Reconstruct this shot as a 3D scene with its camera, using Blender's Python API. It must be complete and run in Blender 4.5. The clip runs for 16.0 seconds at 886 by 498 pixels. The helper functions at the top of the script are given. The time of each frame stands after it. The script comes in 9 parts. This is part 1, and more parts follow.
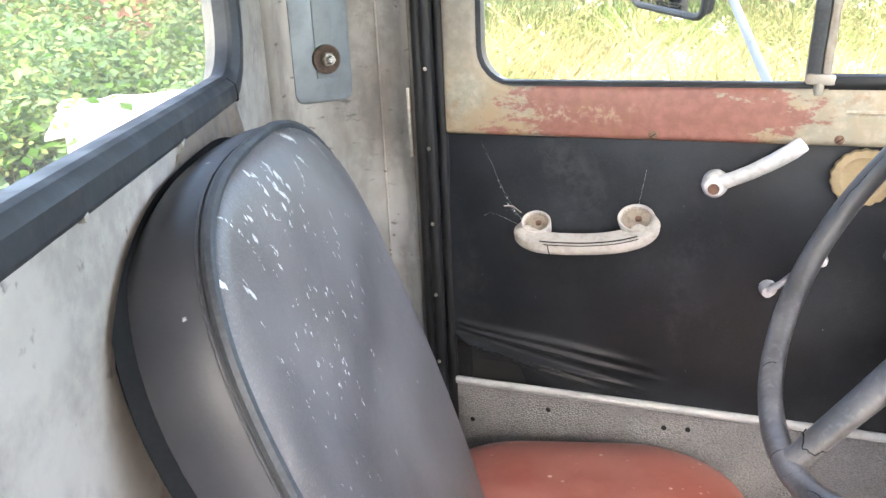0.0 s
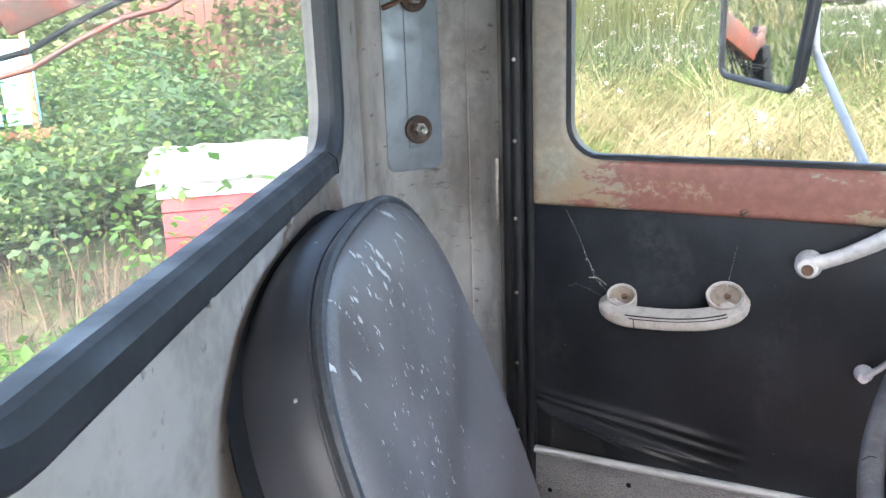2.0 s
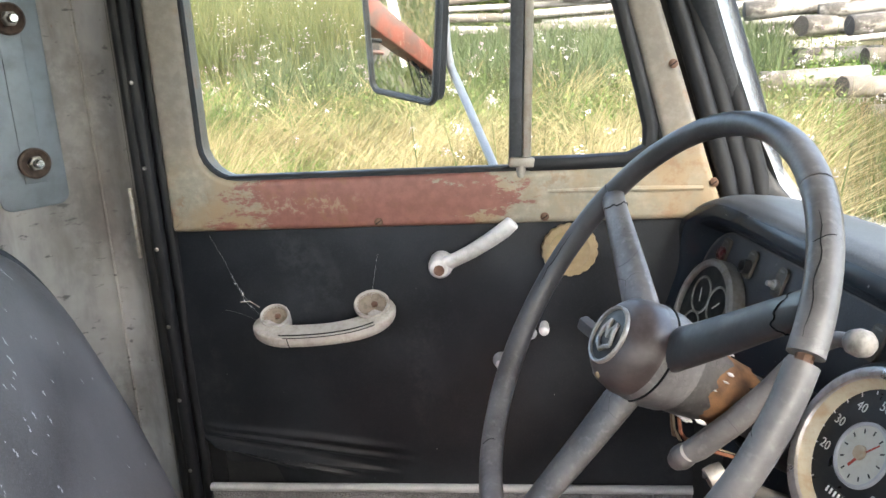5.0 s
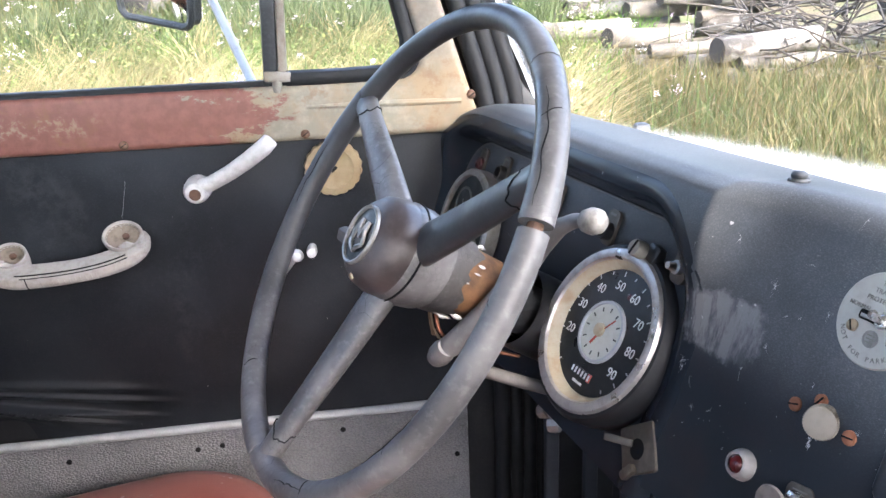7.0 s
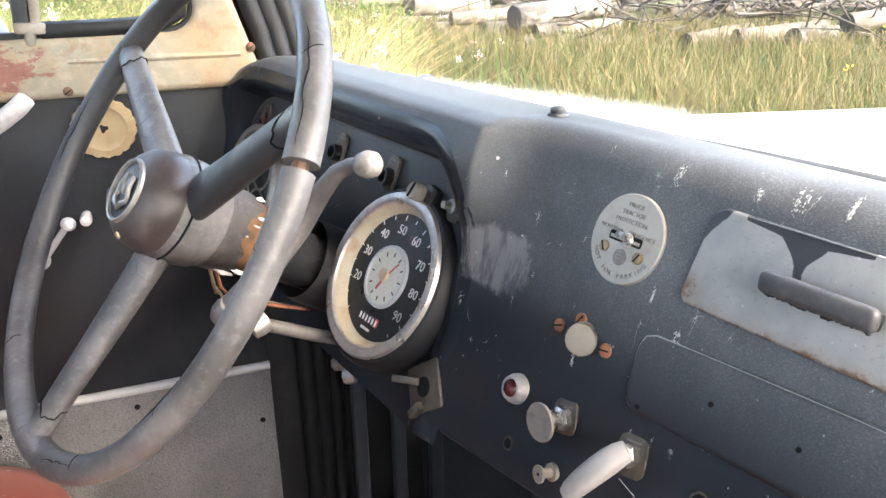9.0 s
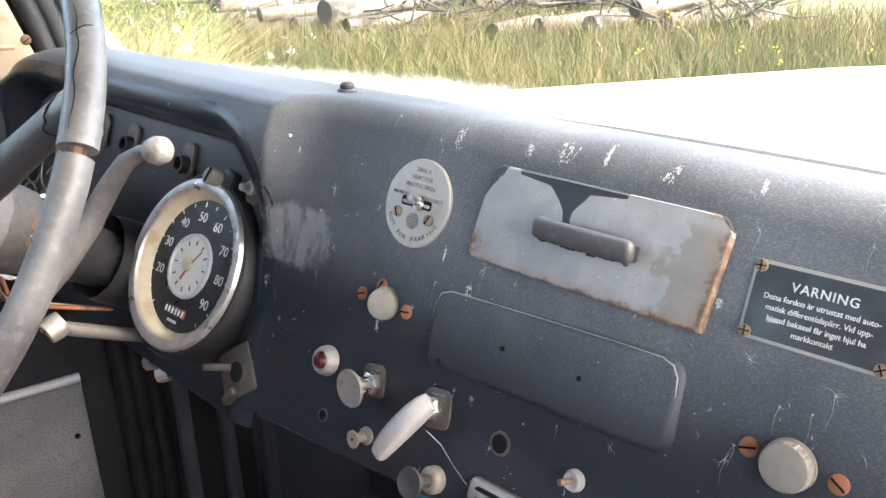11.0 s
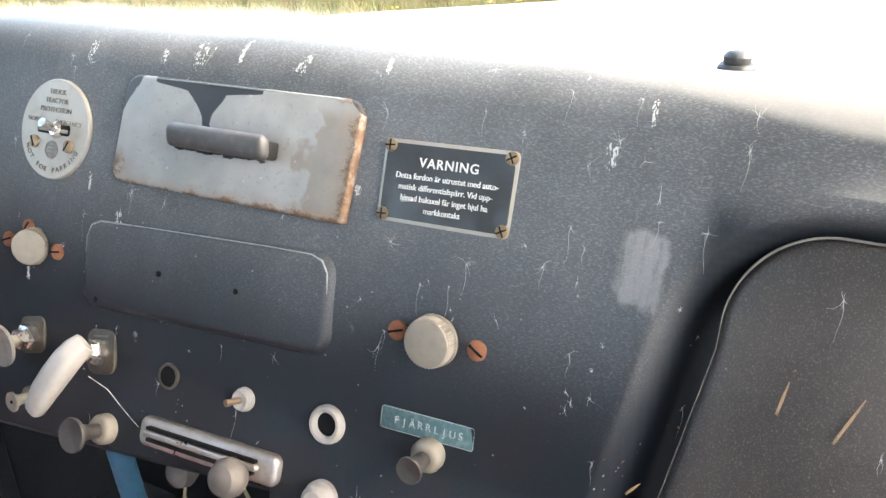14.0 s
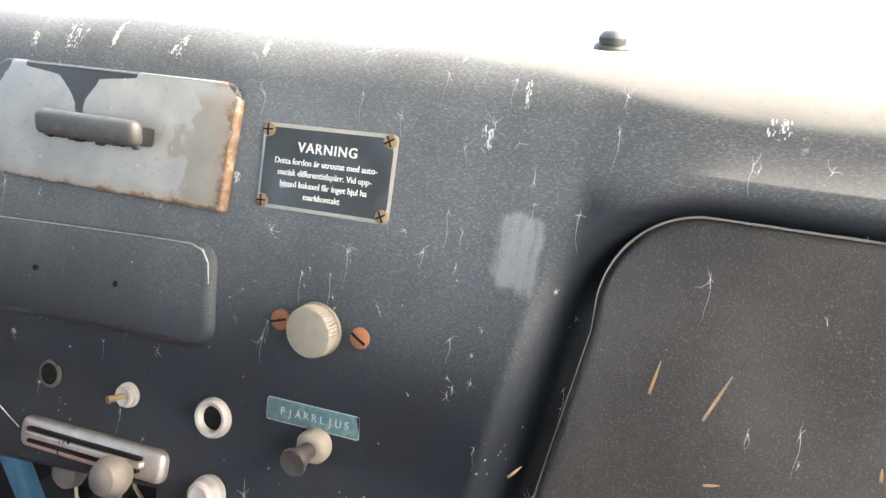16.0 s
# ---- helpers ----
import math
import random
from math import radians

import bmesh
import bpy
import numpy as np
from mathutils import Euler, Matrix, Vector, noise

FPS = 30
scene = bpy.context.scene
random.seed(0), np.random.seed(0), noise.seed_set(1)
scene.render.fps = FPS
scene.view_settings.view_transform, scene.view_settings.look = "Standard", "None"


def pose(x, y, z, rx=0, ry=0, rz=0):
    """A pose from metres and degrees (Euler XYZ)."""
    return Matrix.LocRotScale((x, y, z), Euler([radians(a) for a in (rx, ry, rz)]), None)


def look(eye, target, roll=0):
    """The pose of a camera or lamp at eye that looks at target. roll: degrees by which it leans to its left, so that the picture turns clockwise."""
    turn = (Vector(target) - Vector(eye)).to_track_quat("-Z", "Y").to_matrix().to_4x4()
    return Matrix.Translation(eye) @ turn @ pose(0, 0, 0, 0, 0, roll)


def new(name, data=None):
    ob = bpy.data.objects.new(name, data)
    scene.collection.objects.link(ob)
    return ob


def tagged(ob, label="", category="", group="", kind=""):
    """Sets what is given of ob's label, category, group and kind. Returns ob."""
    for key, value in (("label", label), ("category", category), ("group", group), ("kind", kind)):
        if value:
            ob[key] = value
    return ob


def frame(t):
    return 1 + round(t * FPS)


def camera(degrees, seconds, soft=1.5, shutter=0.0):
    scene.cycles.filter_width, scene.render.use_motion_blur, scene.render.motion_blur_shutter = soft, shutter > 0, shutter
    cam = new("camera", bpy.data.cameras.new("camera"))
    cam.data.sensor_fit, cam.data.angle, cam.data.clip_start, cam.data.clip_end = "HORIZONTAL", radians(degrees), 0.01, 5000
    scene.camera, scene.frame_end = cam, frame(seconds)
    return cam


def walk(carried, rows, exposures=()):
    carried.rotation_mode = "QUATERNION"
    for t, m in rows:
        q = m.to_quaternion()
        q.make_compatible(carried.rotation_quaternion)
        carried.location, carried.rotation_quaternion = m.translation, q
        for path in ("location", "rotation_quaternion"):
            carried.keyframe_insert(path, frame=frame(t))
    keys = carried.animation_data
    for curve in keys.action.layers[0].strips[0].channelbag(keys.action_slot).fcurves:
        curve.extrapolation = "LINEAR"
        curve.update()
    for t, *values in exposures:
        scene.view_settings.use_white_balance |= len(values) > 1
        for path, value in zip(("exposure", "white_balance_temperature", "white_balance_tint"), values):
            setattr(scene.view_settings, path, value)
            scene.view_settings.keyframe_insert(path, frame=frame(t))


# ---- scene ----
from mathutils.bvhtree import BVHTree
cam = camera(56.9, 16.0)
PATH = [
    (0, (0.062, -0.213, 2.145), (-0.265, 1.651, 1.496), -2.6),
    (0.5, (0.044, -0.22, 2.164), (-0.375, 1.642, 1.564), -2.4),
    (1, (0.034, -0.223, 2.172), (-0.45, 1.632, 1.604), -2.2),
    (1.5, (0.032, -0.225, 2.177), (-0.48, 1.631, 1.634), -2.1),
    (2, (0.041, -0.223, 2.176), (-0.454, 1.643, 1.65), -2.1),
    (2.5, (0.06, -0.215, 2.165), (-0.377, 1.671, 1.662), -2.2),
    (3, (0.077, -0.204, 2.173), (-0.27, 1.704, 1.681), -2.4),
    (3.5, (0.101, -0.205, 2.19), (-0.141, 1.724, 1.722), -2.7),
    (4, (0.119, -0.205, 2.198), (-0.009, 1.735, 1.731), -3.1),
    (4.5, (0.144, -0.2, 2.184), (0.149, 1.742, 1.703), -3.4),
    (7, (0.207, -0.191, 2.107), (0.816, 1.606, 1.476), -2.3),
    (7.5, (0.215, -0.194, 2.098), (0.92, 1.558, 1.44), -2.0),
    (8, (0.225, -0.196, 2.087), (1.045, 1.496, 1.404), -1.4),
    (8.5, (0.231, -0.199, 2.084), (1.138, 1.439, 1.381), -1.2),
    (9, (0.236, -0.203, 2.084), (1.23, 1.38, 1.373), -1.1),
    (11.5, (0.249, -0.235, 2.062), (1.628, 1.01, 1.32), -1.4),
    (12, (0.266, -0.24, 2.05), (1.706, 0.922, 1.291), -1.5),
    (12.5, (0.277, -0.25, 2.042), (1.764, 0.839, 1.266), -1.7),
    (13, (0.279, -0.257, 2.04), (1.8, 0.773, 1.25), -1.9),
    (13.5, (0.284, -0.269, 2.033), (1.843, 0.696, 1.234), -1.7),
    (14, (0.294, -0.281, 2.029), (1.888, 0.612, 1.216), -1.4),
    (14.5, (0.298, -0.287, 2.026), (1.908, 0.559, 1.195), -1.4),
    (15, (0.298, -0.29, 2.025), (1.921, 0.526, 1.189), -1.3),
    (15.5, (0.3, -0.293, 2.024), (1.937, 0.484, 1.178), -1.0),
    (16, (0.311, -0.301, 2.027), (1.955, 0.453, 1.173), -0.7),
]
walk(cam, [(t, look(eye, target, roll)) for t, eye, target, roll in PATH], [(0.0, 4.44, 7200, 13), (0.6, 4.09, 7100, 13), (1.2, 3.94, 6700, 12), (2.5, 3.84, 6400, 13), (3.5, 3.74, 6200, 15), (4.5, 3.64, 7300, 10), (7.0, 3.97, 6650, 16), (8.0, 4.07, 6700, 15), (9.0, 4.20, 7500, 14), (11.5, 4.17, 7300, 13), (13.0, 4.30, 7600, 12), (15.0, 4.50, 8000, 11), (16.0, 4.52, 8200, 11)])

# ---- world, sun, exposure ----
SUN_EL, SUN_AZ = 44.0, -80.0   # degrees: height, and direction counted from +x (ahead) towards +y (the driver's side)
world = bpy.data.worlds.new("sky")
scene.world = world
world.use_nodes = True
_nt = world.node_tree
_sky = _nt.nodes.new("ShaderNodeTexSky")
_sky.sky_type = "NISHITA"
_sky.sun_disc = False
_sky.sun_elevation = radians(SUN_EL)
_sky.sun_rotation = radians(90 - SUN_AZ)
_sky.air_density, _sky.dust_density, _sky.ozone_density = 1.0, 3.0, 1.0
_nt.links.new(_sky.outputs[0], _nt.nodes["Background"].inputs[0])
_nt.nodes["Background"].inputs[1].default_value = 0.15
sun = new("sun", bpy.data.lights.new("sun", "SUN"))
sun.data.energy, sun.data.angle, sun.data.color = 1.5, radians(38), (1.0, 0.95, 0.88)
_d = Vector((math.cos(radians(SUN_EL)) * math.cos(radians(SUN_AZ)), math.cos(radians(SUN_EL)) * math.sin(radians(SUN_AZ)), math.sin(radians(SUN_EL))))
sun.matrix_world = look(_d * 30, (0, 0, 0))
scene.view_settings.exposure = 3.4

# ---- mesh tools ----
def finish(bm, angle=38):
    bm.normal_update()
    lim = radians(angle)
    for f in bm.faces:
        f.smooth = True
    for e in bm.edges:
        if len(e.link_faces) == 2:
            e.smooth = e.calc_face_angle(0) < lim
    return bm


def part(name, bm, material, parent=None, label="", angle=38, m=None):
    """Links a bmesh as one mesh object, under a thing or a part of it."""
    bmesh.ops.recalc_face_normals(bm, faces=bm.faces[:])
    finish(bm, angle)
    me = bpy.data.meshes.new(name)
    bm.to_mesh(me)
    bm.free()
    me.materials.append(material)
    ob = new(name, me)
    if parent is not None:
        ob.parent = parent
    if m is not None:
        ob.matrix_basis = m
    return tagged(ob, label)


def raw_part(name, verts, faces, material, parent=None, label="", smooth=False):
    me = bpy.data.meshes.new(name)
    me.from_pydata(verts, [], faces)
    if smooth:
        me.polygons.foreach_set("use_smooth", [True] * len(me.polygons))
    me.materials.append(material)
    ob = new(name, me)
    if parent is not None:
        ob.parent = parent
    return tagged(ob, label)


def thing(name, m, label, category, group="", kind=""):
    ob = new(name)
    ob.empty_display_size = 0.05
    ob.matrix_basis = m
    return tagged(ob, label, category, group, kind)


def rbox(bm, sx, sy, sz, bevel=0.0, m=Matrix(), seg=2):
    made = bmesh.ops.create_cube(bm, size=1.0, matrix=Matrix.Diagonal((sx, sy, sz, 1)))
    vs = made["verts"]
    if bevel:
        es = list({e for v in vs for e in v.link_edges})
        out = bmesh.ops.bevel(bm, geom=vs + es, offset=bevel, segments=seg, profile=0.5, affect="EDGES")
        vs = list({v for f in out["faces"] for v in f.verts} | {v for v in vs if v.is_valid})
    bmesh.ops.transform(bm, matrix=m, verts=vs)
    return bm


def lathe(bm, profile, seg=32, m=Matrix()):
    """Turns (radius, height) pairs round z; a radius of 0 closes the end."""
    rings = []
    for r, z in profile:
        if r <= 1e-6:
            rings.append([bm.verts.new(m @ Vector((0, 0, z)))])
        else:
            rings.append([bm.verts.new(m @ Vector((r * math.cos(2 * math.pi * k / seg), r * math.sin(2 * math.pi * k / seg), z))) for k in range(seg)])
    for a, b in zip(rings, rings[1:]):
        for k in range(seg):
            j = (k + 1) % seg
            if len(a) == 1 and len(b) > 1:
                bm.faces.new((a[0], b[k], b[j]))
            elif len(b) == 1 and len(a) > 1:
                bm.faces.new((a[k], a[j], b[0]))
            elif len(a) > 1:
                bm.faces.new((a[k], a[j], b[j], b[k]))
    return bm


def tube(bm, pts, radii, seg=12, closed=False, flat=1.0, cap=True):
    """Sweeps a round or oval section along points."""
    pts = [Vector(p) for p in pts]
    n = len(pts)
    radii = [radii] * n if isinstance(radii, (int, float)) else list(radii)
    tang = []
    for i in range(n):
        a, b = (pts[(i - 1) % n], pts[(i + 1) % n]) if closed else (pts[max(i - 1, 0)], pts[min(i + 1, n - 1)])
        tang.append((b - a).normalized())
    side = tang[0].orthogonal().normalized()
    rings = []
    for i in range(n):
        side = (side - tang[i] * side.dot(tang[i])).normalized()
        up = tang[i].cross(side)
        rings.append([bm.verts.new(pts[i] + radii[i] * (math.cos(2 * math.pi * k / seg) * side + flat * math.sin(2 * math.pi * k / seg) * up)) for k in range(seg)])
    for i in range(n if closed else n - 1):
        a, b = rings[i], rings[(i + 1) % n]
        for k in range(seg):
            j = (k + 1) % seg
            bm.faces.new((a[k], a[j], b[j], b[k]))
    if cap and not closed:
        bm.faces.new(rings[0][::-1])
        bm.faces.new(rings[-1])
    return bm


def rounded(w, h, r, seg=6, cx=0.0, cy=0.0):
    """Outline of a rounded rectangle, counter-clockwise."""
    out = []
    for sx, sy, a0 in ((1, 1, 0), (-1, 1, 90), (-1, -1, 180), (1, -1, 270)):
        for k in range(seg + 1):
            a = radians(a0 + 90 * k / seg)
            out.append((cx + sx * (w / 2 - r) + r * math.cos(a), cy + sy * (h / 2 - r) + r * math.sin(a)))
    return out


def plate(bm, outline, z0, z1, bevel=0.0, m=Matrix(), seg=2):
    """A flat slab of an outline between two heights, its upper edge rounded."""
    lo = [bm.verts.new((x, y, z0)) for x, y in outline]
    made = list(lo)
    cx = sum(x for x, _ in outline) / len(outline)
    cy = sum(y for _, y in outline) / len(outline)
    prev = lo
    steps = [(0.0, z1 - bevel)] + [(bevel * (1 - math.cos(radians(90 * k / seg))), z1 - bevel + bevel * math.sin(radians(90 * k / seg))) for k in range(1, seg + 1)] if bevel else [(0.0, z1)]
    n = len(outline)
    for inset, z in steps:
        ring = []
        for i, (x, y) in enumerate(outline):
            (ax, ay), (bx, by) = outline[i - 1], outline[(i + 1) % n]
            nx, ny = by - ay, ax - bx
            ln = math.hypot(nx, ny) or 1
            ring.append(bm.verts.new((x - nx / ln * inset, y - ny / ln * inset, z)))
        for i in range(n):
            j = (i + 1) % n
            bm.faces.new((prev[i], prev[j], ring[j], ring[i]))
        made += ring
        prev = ring
    bm.faces.new(prev)
    bm.faces.new(lo[::-1])
    bmesh.ops.transform(bm, matrix=m, verts=made)
    return bm


def frame_ring(bm, outer, inner, z0, z1, m=Matrix()):
    """A flat ring between two outlines with the same number of points."""
    n = len(outer)
    vs = [[bm.verts.new((x, y, z)) for x, y in o] for o, z in ((outer, z0), (outer, z1), (inner, z1), (inner, z0))]
    for a, b in zip(vs, vs[1:] + vs[:1]):
        for i in range(n):
            j = (i + 1) % n
            bm.faces.new((a[i], a[j], b[j], b[i]))
    bmesh.ops.transform(bm, matrix=m, verts=[v for r in vs for v in r])
    return bm


def text_part(name, body, size, material, parent, m, label="", thick=0.0002, align="CENTER", space=1.0, bold=0.0):
    cu = bpy.data.curves.new(name, "FONT")
    cu.body, cu.size, cu.extrude, cu.align_x, cu.align_y, cu.space_character, cu.offset = body, size, thick, align, "CENTER", space, bold
    cu.resolution_u = 3
    tmp = bpy.data.objects.new(name, cu)
    me = bpy.data.meshes.new_from_object(tmp)
    bpy.data.objects.remove(tmp)
    bpy.data.curves.remove(cu)
    me.materials.clear()
    me.materials.append(material)
    ob = new(name, me)
    ob.parent = parent
    ob.matrix_basis = m
    return tagged(ob, label)


def smooth(a, b, x):
    t = min(max((x - a) / (b - a), 0.0), 1.0)
    return t * t * (3 - 2 * t)


def lerp_table(table, z):
    for (a, va), (b, vb) in zip(table, table[1:]):
        if z <= b:
            return va + (vb - va) * (z - a) / (b - a)
    return table[-1][1]


def axes(origin, right, up):
    """A pose from an origin, a right and an up direction; z faces the viewer."""
    r = Vector(right).normalized()
    n = r.cross(Vector(up)).normalized()
    u = n.cross(r)
    return Matrix(((r.x, u.x, n.x, origin[0]), (r.y, u.y, n.y, origin[1]), (r.z, u.z, n.z, origin[2]), (0, 0, 0, 1)))

# ---- materials ----
class Mat:
    """A small builder for node materials."""

    def __init__(self, name, rough=0.5, metal=0.0, spec=0.5):
        self.m = bpy.data.materials.new(name)
        self.m.use_nodes = True
        self.t = self.m.node_tree
        self.b = self.t.nodes["Principled BSDF"]
        self.b.inputs["Roughness"].default_value = rough
        self.b.inputs["Metallic"].default_value = metal
        self.b.inputs["Specular IOR Level"].default_value = spec
        self.co = self.t.nodes.new("ShaderNodeTexCoord").outputs["Object"]
        self.height = None

    def node(self, kind, **ins):
        n = self.t.nodes.new(kind)
        for k, v in ins.items():
            n.inputs[k.replace("_", " ")].default_value = v
        return n

    def map(self, scale=(1, 1, 1), loc=(0, 0, 0), rot=(0, 0, 0)):
        n = self.t.nodes.new("ShaderNodeMapping")
        n.inputs["Scale"].default_value = scale
        n.inputs["Location"].default_value = loc
        n.inputs["Rotation"].default_value = rot
        self.t.links.new(self.co, n.inputs[0])
        return n.outputs[0]

    def noise(self, scale, detail=4, rough=0.55, co=None, dist=0.0):
        n = self.node("ShaderNodeTexNoise", Scale=scale, Detail=detail, Roughness=rough, Distortion=dist)
        self.t.links.new(co or self.co, n.inputs["Vector"])
        return n.outputs["Fac"]

    def voronoi(self, scale, co=None, feature="F1", rand=1.0):
        n = self.node("ShaderNodeTexVoronoi", Scale=scale, Randomness=rand)
        n.feature = feature
        self.t.links.new(co or self.co, n.inputs["Vector"])
        return n

    def ramp(self, fac, lo, hi, a=0.0, b=1.0):
        n = self.t.nodes.new("ShaderNodeMapRange")
        n.interpolation_type = "SMOOTHSTEP"
        for k, v in zip((1, 2, 3, 4), (lo, hi, a, b)):
            n.inputs[k].default_value = v
        self.t.links.new(fac, n.inputs[0])
        return n.outputs[0]

    def math(self, op, a, b):
        n = self.t.nodes.new("ShaderNodeMath")
        n.operation = op
        for i, v in enumerate((a, b)):
            if isinstance(v, (int, float)):
                n.inputs[i].default_value = v
            else:
                self.t.links.new(v, n.inputs[i])
        return n.outputs[0]

    def mix(self, fac, a, b):
        n = self.t.nodes.new("ShaderNodeMix")
        n.data_type = "RGBA"
        for i, v in ((0, fac), (6, a), (7, b)):
            if isinstance(v, (int, float)):
                n.inputs[i].default_value = v
            elif isinstance(v, tuple):
                n.inputs[i].default_value = (*v, 1)
            else:
                self.t.links.new(v, n.inputs[i])
        return n.outputs[2]

    def sep(self, co=None):
        n = self.t.nodes.new("ShaderNodeSeparateXYZ")
        self.t.links.new(co or self.co, n.inputs[0])
        return n.outputs

    def color(self, c):
        if isinstance(c, tuple):
            self.b.inputs["Base Color"].default_value = (*c, 1)
        else:
            self.t.links.new(c, self.b.inputs["Base Color"])
        return self

    def rough(self, r):
        self.t.links.new(r, self.b.inputs["Roughness"])
        return self

    def metal(self, r):
        self.t.links.new(r, self.b.inputs["Metallic"])
        return self

    def bump(self, h, strength=0.3, dist=0.001):
        n = self.node("ShaderNodeBump", Strength=strength, Distance=dist)
        self.t.links.new(h, n.inputs["Height"])
        if self.height is not None:
            self.t.links.new(self.height, n.inputs["Normal"])
        self.height = n.outputs[0]
        self.t.links.new(n.outputs[0], self.b.inputs["Normal"])
        return self

    def random(self):
        return self.t.nodes.new("ShaderNodeObjectInfo").outputs["Random"]

    def island(self):
        return self.t.nodes.new("ShaderNodeNewGeometry").outputs["Random Per Island"]


def grime(name, base, dirt, rough=0.5, metal=0.0, scale=14.0, amount=0.5, grain=220.0, bump=0.15, spec=0.5):
    """A surface with patches of dirt, fine grain and uneven gloss."""
    m = Mat(name, rough, metal, spec)
    big, fine = m.noise(scale, 5), m.noise(grain, 3)
    f = m.ramp(big, 0.62 - 0.3 * amount, 0.78, 0, 1)
    c = m.mix(m.math("MULTIPLY", f, amount), base, dirt)
    c = m.mix(m.math("MULTIPLY", m.ramp(fine, 0.45, 0.7), 0.18), c, dirt)
    m.color(c)
    m.rough(m.ramp(big, 0.3, 0.7, max(rough - 0.08, 0.03), min(rough + 0.18, 1)))
    m.bump(fine, bump, 0.0006)
    return m


def dash_paint(name, dusty=1.0):
    """Black enamel with a grainy film of dust, painted-in light, pale specks and patches."""
    m = Mat(name, 0.34, spec=0.22)
    x, y, z = m.sep()
    big = m.noise(5, 2)
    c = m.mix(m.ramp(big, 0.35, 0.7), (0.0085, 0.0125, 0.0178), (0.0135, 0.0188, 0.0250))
    # dust: a thin film that thickens towards the passenger, made of fine grains
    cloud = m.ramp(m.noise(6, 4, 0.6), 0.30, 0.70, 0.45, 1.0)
    # the ramp by height holds both thicker dust and the panel's light, painted in
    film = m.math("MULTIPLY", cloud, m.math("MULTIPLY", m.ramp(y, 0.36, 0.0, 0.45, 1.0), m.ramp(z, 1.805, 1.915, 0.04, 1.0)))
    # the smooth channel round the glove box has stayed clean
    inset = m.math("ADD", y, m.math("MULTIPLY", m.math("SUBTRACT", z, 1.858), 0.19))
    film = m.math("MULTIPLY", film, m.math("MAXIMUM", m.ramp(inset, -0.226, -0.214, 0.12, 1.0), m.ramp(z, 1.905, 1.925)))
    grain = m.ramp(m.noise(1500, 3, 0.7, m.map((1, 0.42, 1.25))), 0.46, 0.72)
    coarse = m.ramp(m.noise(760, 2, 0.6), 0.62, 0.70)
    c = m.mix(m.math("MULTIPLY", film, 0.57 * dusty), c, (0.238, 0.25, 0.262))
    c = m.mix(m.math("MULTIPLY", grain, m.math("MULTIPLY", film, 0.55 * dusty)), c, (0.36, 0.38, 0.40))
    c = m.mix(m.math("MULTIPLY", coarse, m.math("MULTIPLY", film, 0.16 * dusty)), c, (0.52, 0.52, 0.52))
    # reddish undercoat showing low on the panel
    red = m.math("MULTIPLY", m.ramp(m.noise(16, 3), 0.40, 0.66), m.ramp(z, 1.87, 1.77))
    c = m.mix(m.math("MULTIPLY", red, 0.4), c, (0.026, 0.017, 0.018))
    # dust lying on what faces up, with the passenger end's brightness painted in
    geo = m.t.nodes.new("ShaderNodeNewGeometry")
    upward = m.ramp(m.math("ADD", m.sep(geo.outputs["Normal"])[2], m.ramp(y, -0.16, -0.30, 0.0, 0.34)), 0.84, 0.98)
    lit_dust = m.math("MULTIPLY", upward, m.ramp(m.noise(14, 5, 0.65), 0.25, 0.6, 0.55, 1.0))
    c = m.mix(m.math("MULTIPLY", lit_dust, m.ramp(y, -0.08, -0.26, 0.03, 0.75)), c, (0.30, 0.29, 0.277))
    # that dust takes the gloss off
    flat = m.ramp(m.sep(geo.outputs["Normal"])[2], 0.55, 0.92)
    m.t.links.new(m.math("SUBTRACT", 0.22, m.math("MULTIPLY", flat, 0.17)), m.b.inputs["Specular IOR Level"])
    # small spatters
    v = m.voronoi(58)
    size = m.ramp(m.noise(40, 2), 0.46, 0.75, 0.02, 0.13)
    ragged = m.math("ADD", v.outputs["Distance"], m.math("MULTIPLY", m.math("SUBTRACT", m.noise(420, 3, 0.7), 0.5), 0.22))
    marks = m.math("MULTIPLY", m.ramp(m.math("SUBTRACT", size, ragged), 0.0, 0.03), m.ramp(m.noise(23, 3), 0.54, 0.62))
    v0 = m.voronoi(240)
    dots = m.math("MULTIPLY", m.ramp(v0.outputs["Distance"], 0.16, 0.08), m.ramp(m.noise(60, 2), 0.60, 0.68))
    marks = m.math("MAXIMUM", marks, m.math("MULTIPLY", dots, 0.6))
    # long faint runs
    co = m.map((1, 1, 0.17), (0, 0, 0), (radians(-8), 0, 0))
    v2 = m.voronoi(46, co)
    runs = m.math("MULTIPLY", m.ramp(v2.outputs["Distance"], 0.12, 0.03), m.ramp(m.noise(190, 4, 0.75), 0.48, 0.64))
    runs = m.math("MULTIPLY", runs, m.ramp(m.noise(15, 2), 0.50, 0.60))
    marks = m.math("MAXIMUM", marks, m.math("MULTIPLY", runs, 0.6))
    c = m.mix(m.math("MULTIPLY", marks, 0.7), c, (0.55, 0.55, 0.54))
    # pale patches with square-cut edges: centre y, z, half width, half height, strength
    patch = None
    streak = m.noise(30, 5, 0.7, m.map((1, 3.2, 0.7), (0, 0.31, 0), (radians(6), 0, 0)))
    fuzz = m.math("MULTIPLY", m.math("SUBTRACT", m.noise(90, 4, 0.7), 0.5), 0.85)
